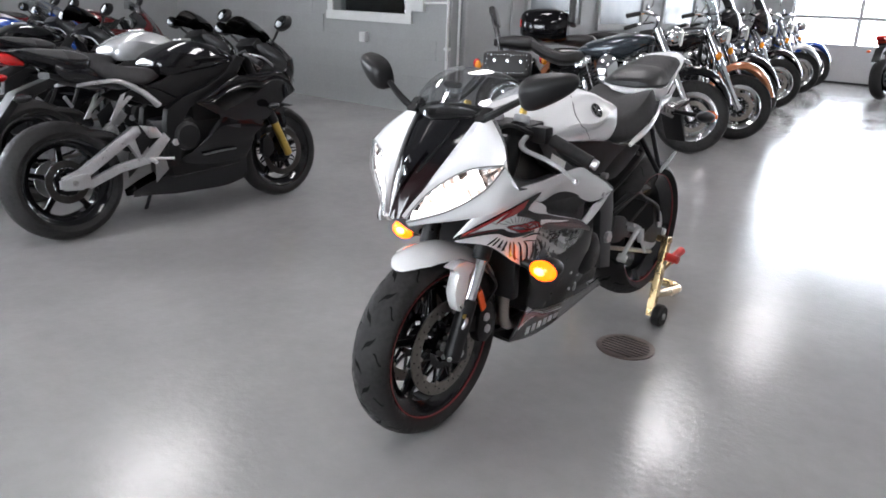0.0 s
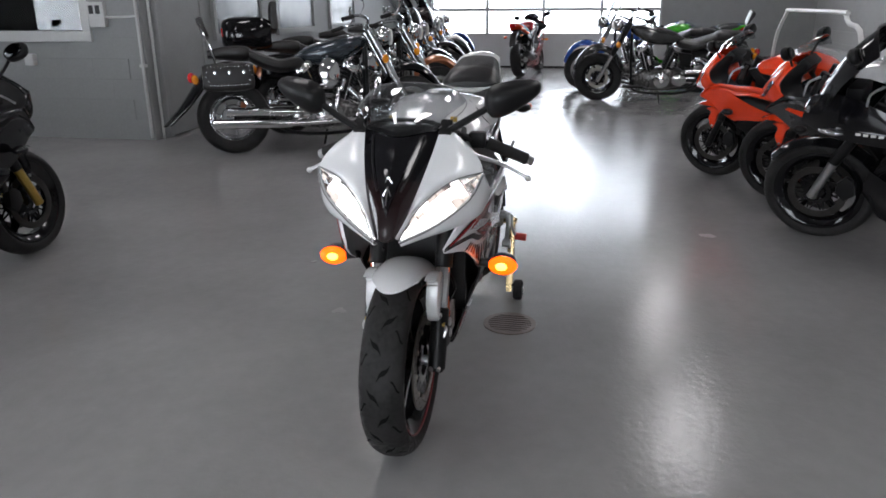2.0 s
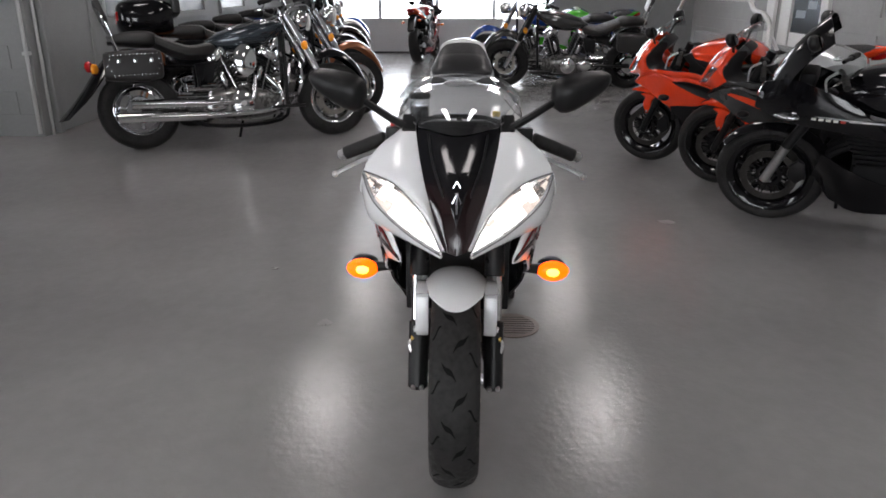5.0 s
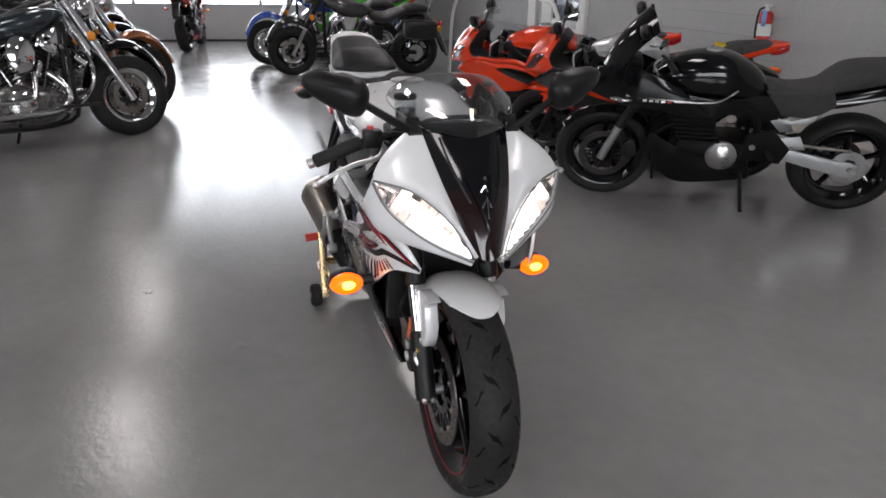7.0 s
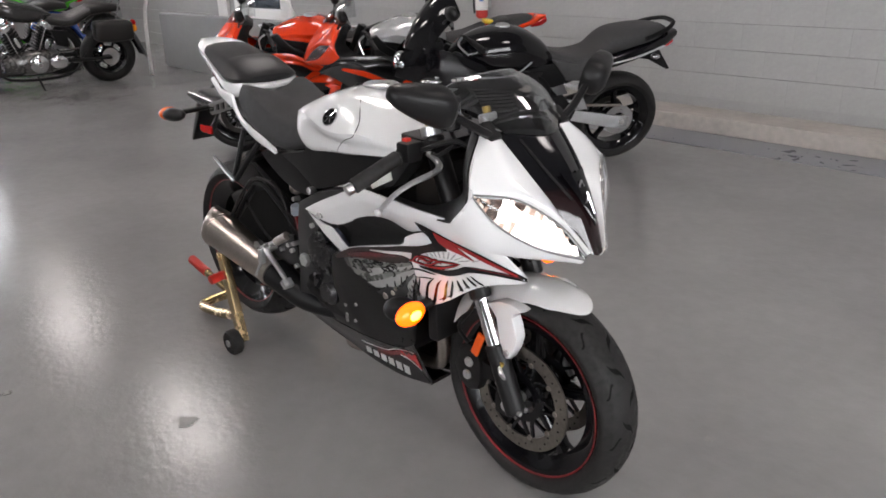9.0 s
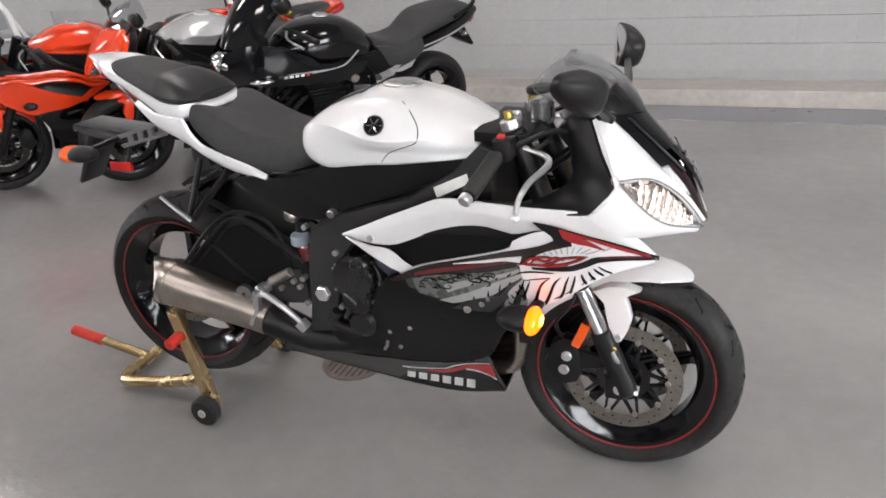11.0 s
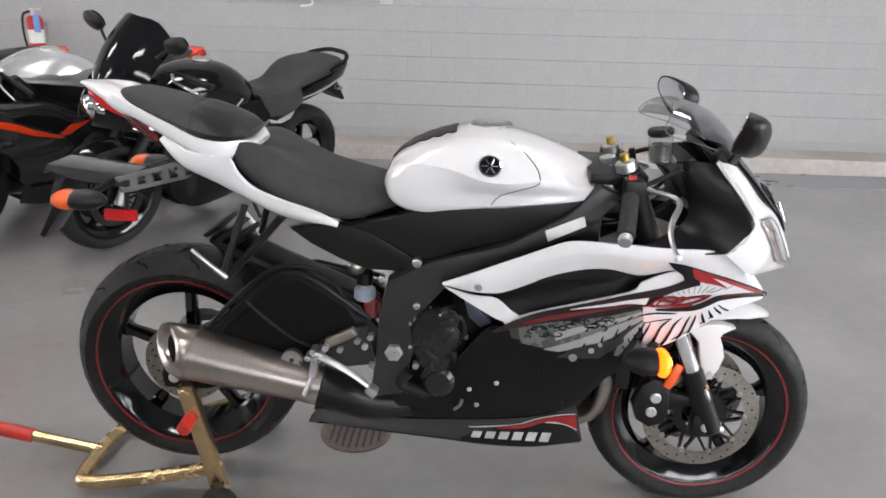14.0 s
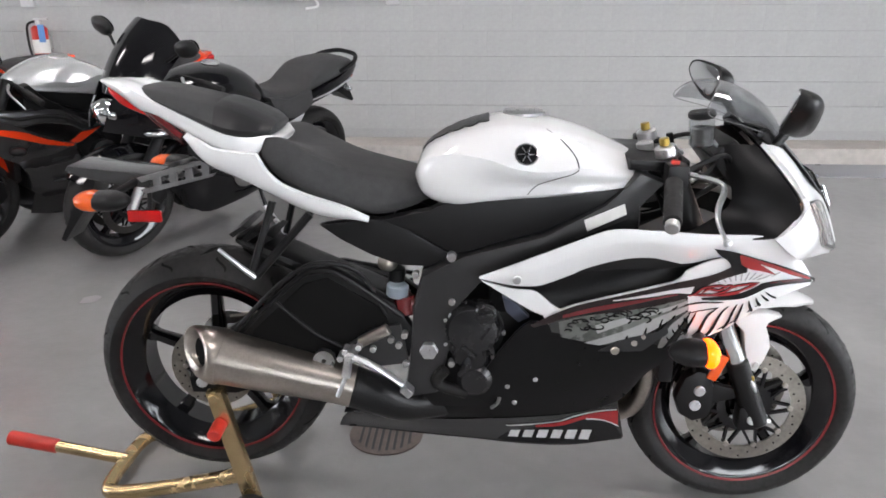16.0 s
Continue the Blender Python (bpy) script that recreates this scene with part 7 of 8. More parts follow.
def half_faired(m, label, c):
    """A black road bike with a small half fairing, an open engine and a long stepped seat."""
    e = empty("road_motorcycle", m, label, "motorcycle")
    shared_sport(e, c)
    b = B()
    rings = []
    for k in range(11):
        a = radians(35 + 120 * k / 10)
        rings.append([Vector((FX + (0.318 - 0.03 * t * t) * math.cos(a), 0.075 * t, FZ + (0.318 - 0.035 * t * t) * math.sin(a))) for t in (-1, -0.6, -0.2, 0.2, 0.6, 1)])
    loft(b, [r + [q - Vector((0, 0, 0.006)) for q in r[::-1]] for r in rings])
    part("front_fender", b, "black", e)
    for s in (-1, 1):
        part("fairing_side", skin(B(), [(0.28, 0.20, 0.86), (0.45, 0.21, 0.95), (0.60, 0.17, 0.98), (0.72, 0.06, 0.93)], [(0.10, 0.19, 0.62), (0.34, 0.215, 0.66), (0.58, 0.20, 0.70), (0.76, 0.05, 0.74)], 14, 6, 0.006, 0.012, (0, -1, 0), s), "black", e)
        part("stripe", skin(B(), [(0.14, 0.205, 0.745), (0.36, 0.226, 0.77), (0.56, 0.210, 0.79)], [(0.14, 0.205, 0.735), (0.36, 0.226, 0.757), (0.56, 0.210, 0.775)], 10, 2, 0.004, 0.003, (0, -1, 0), s), "silver", e)
        part("badge", skin(B(), [(0.30, 0.228, 0.755), (0.42, 0.227, 0.765), (0.50, 0.222, 0.77)], [(0.30, 0.228, 0.725), (0.42, 0.227, 0.735), (0.50, 0.222, 0.74)], 6, 2, 0.003, 0.002, (0, -1, 0), s), "black", e, "black badge with plain white bars")
        for k in range(5):
            x = 0.315 + 0.033 * k
            part("badge_bar", box(B(), (x, s * 0.2285 - 0.002, 0.737 + 0.06 * (x - 0.3)), (x + 0.022, s * 0.2285 + 0.0035, 0.755 + 0.06 * (x - 0.3)), 0.001), "redp" if k == 0 else "paper", e)
        part("turn_signal", blob(B(), (0.585, s * 0.205, 0.745), (0.065, 0.03, 0.026), Matrix.Rotation(-s * 0.3, 4, "Z"), 10), "chrome", e, "clear side turn signal")
        part("side_cover", plate(B(), [(-0.42, 0.80), (-0.10, 0.80), (-0.06, 0.70), (-0.20, 0.62), (-0.30, 0.64)], s * 0.10, s * 0.135, 0.01), "black", e)
        part("frame_tube", tube(B(), [(0.40, s * 0.08, 0.86), (0.30, s * 0.13, 0.74), (0.0, s * 0.14, 0.74), (-0.16, s * 0.13, 0.60), (-0.17, s * 0.12, 0.36)], 0.019, 10, 4), "matt", e)
        rs = part("rearset", plate(B(), [(-0.44, 0.42), (-0.40, 0.50), (-0.16, 0.46), (-0.16, 0.40)], s * 0.15, s * 0.162, 0.004), "alu", e)
        part("footpeg", cyl(B(), (-0.24, s * 0.16, 0.40), (-0.25, s * 0.26, 0.39), 0.012, 10), "rubber", rs)
        part("rear_signal", blob(B(), (-0.86, s * 0.15, 0.82), (0.03, 0.035, 0.024), None, 8), "chrome", e)
    part("headlight", blob(B(), (0.70, 0, 0.84), (0.06, 0.10, 0.085), None, 12), "chrome", e)
    part("windscreen", skin(B(), [(0.60, -0.19, 0.95), (0.70, 0, 0.945), (0.60, 0.19, 0.95)], [(0.42, -0.20, 1.18), (0.45, -0.12, 1.27), (0.47, 0, 1.28), (0.45, 0.12, 1.27), (0.42, 0.20, 1.18)], 12, 6, 0.004, 0.025, (-1, 0, -0.5)), "black", e, "black smoked windscreen")
    part("dashboard", box(B(), (0.48, -0.11, 0.92), (0.56, 0.11, 1.0), 0.02), "matt", e)
    part("crankcase", box(B(), (-0.16, -0.16, 0.24), (0.26, 0.16, 0.44), 0.04), "matt", e)
    cyb = part("cylinder_block", box(B(), (0.05, -0.16, 0.44), (0.26, 0.16, 0.68), 0.01), "matt", e, "finned black cylinder block")
    for k in range(9):
        z = 0.44 + 0.026 * k
        part("fin", box(B(), (0.02 + 0.012 * k, -0.18, z), (0.24 + 0.012 * k, 0.18, z + 0.013), 0.003), "matt", cyb)
    for s in (-1, 1):
        part("engine_cover", lathe(B(), [(0.0, s * 0.15), (0.085, s * 0.15), (0.085, s * 0.18), (0.06, s * 0.20), (0.0, s * 0.205)], (0.0, 0, 0.36), 24), "steel", e, "polished engine cover")
    for k in range(4):
        part("exhaust_header", tube(B(), [(0.25, -0.12 + 0.08 * k, 0.54), (0.38, -0.12 + 0.08 * k, 0.44), (0.33, -0.09 + 0.06 * k, 0.22), (0.10, -0.07 + 0.05 * k, 0.18)], 0.018, 8), "matt", e)
    for s in (-1, 1):
        part("belly_side", skin(B(), [(-0.16, 0.155, 0.30), (0.05, 0.175, 0.335), (0.24, 0.18, 0.40), (0.40, 0.15, 0.48)], [(-0.18, 0.11, 0.20), (0.05, 0.12, 0.165), (0.26, 0.12, 0.17), (0.43, 0.09, 0.33)], 14, 5, 0.006, 0.010, (0, -1, 0), s), "black", e)
        part("knee_panel", skin(B(), [(-0.12, 0.15, 0.74), (0.06, 0.182, 0.76), (0.22, 0.19, 0.80)], [(-0.10, 0.135, 0.62), (0.06, 0.165, 0.60), (0.20, 0.18, 0.62)], 10, 4, 0.006, 0.008, (0, -1, 0), s), "black", e)
        part("carburettor", cyl(B(), (-0.02, s * 0.10, 0.60), (-0.02, s * 0.17, 0.60), 0.03, 14), "titan", e)
        part("swingarm_pivot", cyl(B(), (-0.16, s * 0.13, 0.42), (-0.16, s * 0.165, 0.42), 0.022, 6), "alu", e)
    for s in (-1, 1):
        part("body_side", plate(B(), [(0.22, 0.78), (-0.20, 0.80), (-0.36, 0.74), (-0.32, 0.62), (-0.20, 0.58), (-0.02, 0.60), (0.16, 0.66), (0.27, 0.70)], s * 0.10, s * 0.142, 0.012), "matt", e)
        part("seat_skirt", plate(B(), [(-0.18, 0.84), (-0.34, 0.80), (-0.52, 0.86), (-0.55, 0.74), (-0.44, 0.62), (-0.28, 0.64)], s * 0.12, s * 0.155, 0.012), "seat", e)
        part("seat_badge", plate(B(), [(-0.26, 0.625), (-0.33, 0.60), (-0.38, 0.62), (-0.47, 0.66), (-0.44, 0.60), (-0.36, 0.575), (-0.28, 0.59)], s * 0.15, s * 0.160, 0.003), "silver", e)
        part("tank_stripe", tube(B(), [(0.30, s * 0.230, 0.752), (0.12, s * 0.208, 0.748), (0.05, s * 0.198, 0.77), (-0.03, s * 0.186, 0.85)], 0.006, 6, 4), "silver", e)
        part("pivot_plate", plate(B(), [(-0.12, 0.50), (-0.10, 0.34), (-0.32, 0.325), (-0.36, 0.42), (-0.26, 0.53)], s * 0.142, s * 0.165, 0.006), "matt", e)
        part("engine_bolt", cyl(B(), (0.10, s * 0.142, 0.52), (0.10, s * 0.155, 0.52), 0.014, 8), "steel", e)
        part("starter_cover", lathe(B(), [(0.0, s * 0.14), (0.06, s * 0.14), (0.055, s * 0.165), (0.0, s * 0.17)], (0.12, 0, 0.58), 20), "matt", e)
    part("belly_fairing", body(B(), [(-0.12, 0.13, 0.20, 0.28, 0.5), (0.12, 0.14, 0.18, 0.30, 0.5), (0.34, 0.10, 0.22, 0.36, 0.5)], 16, 3), "black", e)
    ex = part("silencer", tube(B(), [(-0.86, -0.17, 0.44), (-0.40, -0.155, 0.34)], 0.055, 18, 0), "matt", e)
    part("silencer_cap", tube(B(), [(-0.885, -0.171, 0.446), (-0.85, -0.17, 0.438)], (0.04, 0.057), 18, 0), "matt", ex)
    part("fuel_tank", body(B(), [(-0.22, 0.08, 0.76, 0.85, 0.5), (-0.14, 0.14, 0.72, 0.955, 0.5), (0.0, 0.178, 0.71, 1.035, 0.55), (0.16, 0.188, 0.73, 1.04, 0.55), (0.30, 0.16, 0.78, 1.0, 0.5), (0.42, 0.08, 0.83, 0.91, 0.5)], 22, 2.6, 4), "black", e)
    cap = part("fuel_cap", lathe(B(), [(0.0, 0), (0.045, 0), (0.04, 0.012), (0.0, 0.012)], (0, 0, 0), 20), "steel", e)
    cap.location, cap.rotation_euler = (0.10, 0, 1.035), (radians(90), 0, 0)
    part("seat", body(B(), [(-0.95, 0.085, 0.96, 1.01, 0.5), (-0.86, 0.125, 0.92, 1.025, 0.5), (-0.72, 0.145, 0.88, 1.02, 0.5), (-0.60, 0.15, 0.84, 1.0, 0.5), (-0.535, 0.15, 0.82, 0.955, 0.5), (-0.47, 0.15, 0.79, 0.885, 0.5), (-0.36, 0.15, 0.76, 0.855, 0.5), (-0.26, 0.13, 0.76, 0.87, 0.5), (-0.18, 0.09, 0.79, 0.90, 0.5)], 20, 3, 4), "seat", e, "long stepped black seat")
    part("grab_rail", tube(B(), [(-0.78, -0.15, 0.955), (-0.90, -0.145, 1.0), (-0.99, -0.08, 1.03), (-1.005, 0, 1.035), (-0.99, 0.08, 1.03), (-0.90, 0.145, 1.0), (-0.78, 0.15, 0.955)], 0.014, 8, 5), "matt", e)
    part("tail_cowl", body(B(), [(-1.05, 0.05, 0.93, 0.975, 0.5), (-0.94, 0.10, 0.85, 0.96, 0.5), (-0.74, 0.14, 0.76, 0.91, 0.5), (-0.52, 0.145, 0.68, 0.83, 0.5), (-0.30, 0.12, 0.64, 0.78, 0.5), (-0.18, 0.10, 0.64, 0.74, 0.5)], 18, 3, 4), "black", e)
    part("tail_light", body(B(), [(-1.03, 0.05, 0.88, 0.92, 0.5), (-0.98, 0.08, 0.86, 0.93, 0.5), (-0.94, 0.06, 0.86, 0.9, 0.5)], 12, 3), "redlens", e)
    for s in (-1, 1):
        part("tail_stripe", skin(B(), [(-0.94, 0.105, 0.892), (-0.74, 0.144, 0.826), (-0.50, 0.149, 0.755)], [(-0.94, 0.105, 0.876), (-0.74, 0.144, 0.808), (-0.50, 0.149, 0.742)], 10, 2, 0.004, 0.002, (0, -1, 0), s), "silver", e)
    part("rear_fender", plate(B(), [(-0.70, 0.80), (-0.92, 0.86), (-1.02, 0.66), (-1.0, 0.65), (-0.86, 0.76)], -0.08, 0.08, 0.004), "matt", e)
    bars(e, c, 0.36, 1.02, 0.36, 0.02, 0.50, 1.20)
    lower(e, 0.50, 0.45, -0.10)
    return e


def cruiser(m, label, c, group=""):
    """A long low cruiser with a V-twin engine; c picks paint and equipment."""
    e = empty("cruiser_motorcycle", m, label, "motorcycle", group)
    paint, F, Rr = c["paint"], 0.86, -0.80
    wire = c.get("wire", False)
    wheel(e, "front_wheel", (F, 0, 0.325), 0.325, 0.066, 0.215, c.get("rim", "chrome"), 7, -1, True, None, wire, 0.14)
    wheel(e, "rear_wheel", (Rr, 0, 0.325), 0.325, 0.088, 0.205, c.get("rim", "chrome"), 7, None, False, None, wire)
    part("rear_hub", lathe(B(), [(0.0, -0.10), (0.10, -0.10), (0.11, -0.085), (0.11, 0.085), (0.10, 0.10), (0.0, 0.10)], (Rr, 0, 0.325), 26), "chrome", e)
    for s in (-1, 1):
        part("fork_tube", cyl(B(), (F + 0.005, s * 0.105, 0.29), (F - 0.20, s * 0.105, 0.62), 0.031, 14), "chrome", e)
        part("fork_leg", cyl(B(), (F - 0.18, s * 0.105, 0.59), (F - 0.40, s * 0.105, 0.95), 0.034, 14), "chrome" if not c.get("black_fork") else "satin", e)
        part("spot_lamp", blob(B(), (F - 0.24, s * 0.19, 0.80), (0.05, 0.045, 0.045), None, 10), "chrome", e) if c.get("spots") else None
        part("turn_signal", blob(B(), (F - 0.26, s * 0.17, 0.70), (0.03, 0.03, 0.03), None, 8), "amber", e)
        part("mirror_arm", tube(B(), [(0.36, s * 0.30, 1.04), (0.40, s * 0.34, 1.12), (0.38, s * 0.38, 1.17)], 0.006, 6, 3), "chrome", e)
        part("mirror", blob(B(), (0.38, s * 0.40, 1.19), (0.014, 0.06, 0.04), None, 10, 2.4), "chrome", e)
        bar = part("handlebar", tube(B(), [(0.45, s * 0.06, 0.96), (0.46, s * 0.16, 1.03), (0.34, s * 0.34, 1.04), (0.20, s * 0.40, 1.0)], 0.0125, 8, 4), "chrome", e)
        part("grip", cyl(B(), (0.30, s * 0.36, 1.03), (0.19, s * 0.405, 0.997), 0.019, 12), "rubber", bar)
        part("floorboard", box(B(), (0.24, s * 0.30 - 0.05, 0.27), (0.52, s * 0.30 + 0.05, 0.295), 0.01), "rubber", e)
        if c.get("bags"):
            bag = part("saddlebag", body(B(), [(-1.03, 0.06, 0.55, 0.655, 0.5), (-1.00, 0.085, 0.525, 0.685, 0.5), (-0.76, 0.085, 0.515, 0.695, 0.5), (-0.62, 0.08, 0.53, 0.69, 0.5), (-0.595, 0.05, 0.555, 0.665, 0.5)], 20, 4.5, 3), c["bags"], e)
            bag.location = (0, s * 0.25, 0)
            if c.get("studs"):
                outline = [(-0.98, 0.662), (-0.635, 0.668), (-0.615, 0.61), (-0.65, 0.555), (-0.96, 0.55), (-1.0, 0.605)]
                for (xa, za), (xb, zb) in zip(outline, outline[1:] + outline[:1]):
                    n = int(math.hypot(xb - xa, zb - za) / 0.028)
                    for k in range(n):
                        x, z = xa + (xb - xa) * k / n, za + (zb - za) * k / n
                        part("stud", blob(B(), (x, s * 0.089, z), (0.006, 0.004, 0.006), None, 4), "chrome", bag)
                for x in (-0.92, -0.80, -0.68):
                    part("concho", lathe(B(), [(0.0, s * 0.083), (0.018, s * 0.083), (0.014, s * 0.094), (0.0, s * 0.096)], (x, 0, 0.632), 14), "chrome", bag)
    # fenders
    b = B()
    rings = []
    for k in range(13):
        a = radians(c.get("ff", 20) + (165 - c.get("ff", 20)) * k / 12)
        rings.append([Vector((F + (0.362 - 0.05 * t * t) * math.cos(a), 0.088 * t, 0.325 + (0.362 - 0.05 * t * t) * math.sin(a))) for t in (-1, -0.85, -0.5, 0, 0.5, 0.85, 1)])
    loft(b, [r + [q * 1.0 - Vector((0, 0, 0.006)) for q in r[::-1]] for r in rings])
    part("front_fender", b, c.get("fender", paint), e)
    b = B()
    rings = []
    for k in range(14):
        a = radians(40 + 150 * k / 13)
        fl = 0.22 * max(0.0, (k - 8) / 5) ** 2 * c.get("flare", 0.4)
        rings.append([Vector((Rr + (0.385 + fl - 0.07 * t * t) * math.cos(a) - 0.02, 0.115 * t, 0.335 + (0.385 - 0.07 * t * t) * math.sin(a))) for t in (-1, -0.88, -0.5, 0, 0.5, 0.88, 1)])
    loft(b, [r + [q - Vector((0, 0, 0.006)) for q in r[::-1]] for r in rings])
    part("rear_fender", b, c.get("fender", paint), e)
    part("tail_light", blob(B(), (-1.14, 0, 0.62), (0.035, 0.06, 0.035), None, 8), "redlens", e)
    for s in (-1, 1):
        part("rear_signal", blob(B(), (-1.10, s * 0.16, 0.60), (0.03, 0.03, 0.03), None, 8), "amber", e)
        part("fender_strut", plate(B(), [(-0.95, 0.62), (-0.60, 0.60), (-0.60, 0.64), (-0.95, 0.66)], s * 0.115, s * 0.13, 0.005), "chrome", e)
    # engine
    part("crankcase", body(B(), [(-0.22, 0.12, 0.22, 0.44, 0.5), (-0.05, 0.16, 0.19, 0.47, 0.5), (0.22, 0.16, 0.20, 0.45, 0.5), (0.36, 0.10, 0.24, 0.40, 0.5)], 18, 3, 3), "grey", e)
    for dx, lean in ((-0.03, 0.45), (0.17, -0.45)):
        m2 = Matrix.Translation((dx, 0, 0.42)) @ Matrix.Rotation(-lean, 4, "Y")
        cy = part("cylinder", box(B(), (-0.06, -0.075, 0.0), (0.06, 0.075, 0.24), 0.01, m2), "satin", e)
        for k in range(8):
            part("fin", box(B(), (-0.085, -0.10, 0.03 + 0.026 * k), (0.085, 0.10, 0.042 + 0.026 * k), 0.004, m2, 1), "satin", cy)
        part("cylinder_head", box(B(), (-0.075, -0.09, 0.235), (0.075, 0.09, 0.30), 0.02, m2), "chrome", cy)
        for s in (-1, 1):
            bm = blob(B(), (0, s * 0.098, 0.262), (0.062, 0.024, 0.030), None, 8, 2.6)
            bm.transform(m2)
            part("rocker_cover", bm, "chrome", cy)
            bm = tube(B(), [(0.03, s * 0.098, 0.0), (0.02, s * 0.104, 0.24)], 0.009, 8, 0)
            bm.transform(m2)
            part("pushrod_tube", bm, "chrome", cy)
            bm = blob(B(), (-0.03, s * 0.112, 0.12), (0.022, 0.010, 0.05), None, 8, 2.4)
            bm.transform(m2)
            part("cylinder_cover", bm, "chrome", cy)
    for s in (-1, 1):
        part("engine_cover", lathe(B(), [(0.0, s * 0.14), (0.10, s * 0.14), (0.10, s * 0.175), (0.07, s * 0.195), (0.0, s * 0.20)], (0.02, 0, 0.33), 24), "chrome", e)
        part("gearbox_cover", blob(B(), (-0.20, s * 0.135, 0.33), (0.10, 0.035, 0.075), None, 10, 2.4), "chrome", e)
        part("cover_bolt", cyl(B(), (0.02, s * 0.19, 0.33), (0.02, s * 0.212, 0.33), 0.022, 12), "steel", e)
        part("side_cover", plate(B(), [(-0.34, 0.61), (-0.16, 0.63), (-0.20, 0.50), (-0.33, 0.47)], s * 0.10, s * 0.14, 0.012), c.get("cover", "chrome"), e)
        part("frame_tube", tube(B(), [(0.44, s * 0.05, 0.80), (0.42, s * 0.10, 0.40), (0.34, s * 0.12, 0.17), (-0.30, s * 0.12, 0.17), (-0.50, s * 0.10, 0.40)], 0.017, 8, 4), "satin", e)
        part("swingarm", tube(B(), [(-0.28, s * 0.13, 0.33), (Rr, s * 0.13, 0.325)], 0.022, 8, 0), "satin", e)
    part("air_cleaner", lathe(B(), [(0.0, -0.14), (0.09, -0.14), (0.095, -0.19), (0.07, -0.205), (0.0, -0.208)], (0.07, 0, 0.62), 26), "chrome", e)
    if c.get("guard", True):
        part("crash_bar", tube(B(), [(0.43, -0.04, 0.66), (0.50, -0.30, 0.58), (0.48, -0.34, 0.42), (0.40, -0.06, 0.24)], 0.014, 8, 5), "chrome", e)
        part("crash_bar", tube(B(), [(0.43, 0.04, 0.66), (0.50, 0.30, 0.58), (0.48, 0.34, 0.42), (0.40, 0.06, 0.24)], 0.014, 8, 5), "chrome", e)
    for dz, x1 in ((0.0, -0.98), (0.10, -0.86)):
        part("exhaust_pipe", tube(B(), [(0.25 - dz, -0.11, 0.52), (0.36 - 2.4 * dz, -0.16, 0.40), (0.26 - 2 * dz, -0.185, 0.27 + dz * 0.8), (-0.2, -0.19, 0.245 + dz), (-0.4, -0.195, 0.245 + dz)], 0.024, 12, 5), "chrome", e)
        part("silencer", tube(B(), [(-0.30, -0.195, 0.245 + dz), (x1, -0.20, 0.265 + dz)], (0.036, 0.042), 16, 0), "chrome", e)
    part("fuel_tank", body(B(), [(-0.22, 0.05, 0.72, 0.75, 0.5), (-0.10, 0.12, 0.69, 0.81, 0.5), (0.08, 0.165, 0.68, 0.86, 0.5), (0.26, 0.165, 0.71, 0.90, 0.5), (0.40, 0.10, 0.78, 0.90, 0.5), (0.46, 0.05, 0.82, 0.88, 0.5)], 22, 2.4, 4), c.get("tank", paint), e)
    part("tank_console", body(B(), [(-0.14, 0.03, 0.76, 0.80, 0.5), (0.05, 0.045, 0.82, 0.868, 0.5), (0.25, 0.045, 0.87, 0.915, 0.5), (0.32, 0.03, 0.88, 0.905, 0.5)], 14, 2.6, 3), "chrome", e)
    part("rider_seat", body(B(), [(-0.62, 0.16, 0.72, 0.80, 0.5), (-0.50, 0.18, 0.67, 0.76, 0.5), (-0.36, 0.185, 0.64, 0.725, 0.5), (-0.20, 0.12, 0.65, 0.74, 0.5), (-0.13, 0.06, 0.67, 0.73, 0.5)], 18, 3, 4), "leather", e)
    part("pillion_seat", body(B(), [(-0.98, 0.09, 0.74, 0.80, 0.5), (-0.82, 0.12, 0.73, 0.83, 0.5), (-0.66, 0.13, 0.72, 0.83, 0.5), (-0.60, 0.10, 0.74, 0.80, 0.5)], 18, 3, 4), "leather", e)
    if c.get("backrest"):
        part("sissy_bar", tube(B(), [(-0.90, -0.11, 0.66), (-1.02, -0.11, 1.0), (-1.04, 0, 1.05), (-1.02, 0.11, 1.0), (-0.90, 0.11, 0.66)], 0.011, 8, 4), "chrome", e)
        part("backrest", box(B(), (-0.03, -0.12, -0.09), (0.03, 0.12, 0.09), 0.025, Matrix.Translation((-1.0, 0, 0.99)) @ Matrix.Rotation(-0.3, 4, "Y")), "leather", e)
    if c.get("topcase"):
        tc = part("top_case", body(B(), [(-1.38, 0.16, 0.80, 1.00, 0.5), (-1.30, 0.24, 0.74, 1.05, 0.5), (-1.02, 0.25, 0.74, 1.06, 0.5), (-0.90, 0.20, 0.76, 1.02, 0.5)], 20, 4, 3), c["topcase"], e)
        for s in (-1, 1):
            part("case_light", box(B(), (-1.385, s * 0.13 - 0.05, 0.86), (-1.36, s * 0.13 + 0.05, 0.94), 0.008), "redlens", tc)
        part("backrest", box(B(), (-0.90, -0.20, 0.92), (-0.82, 0.20, 1.20), 0.035), "leather", e)
    hz = 0.90
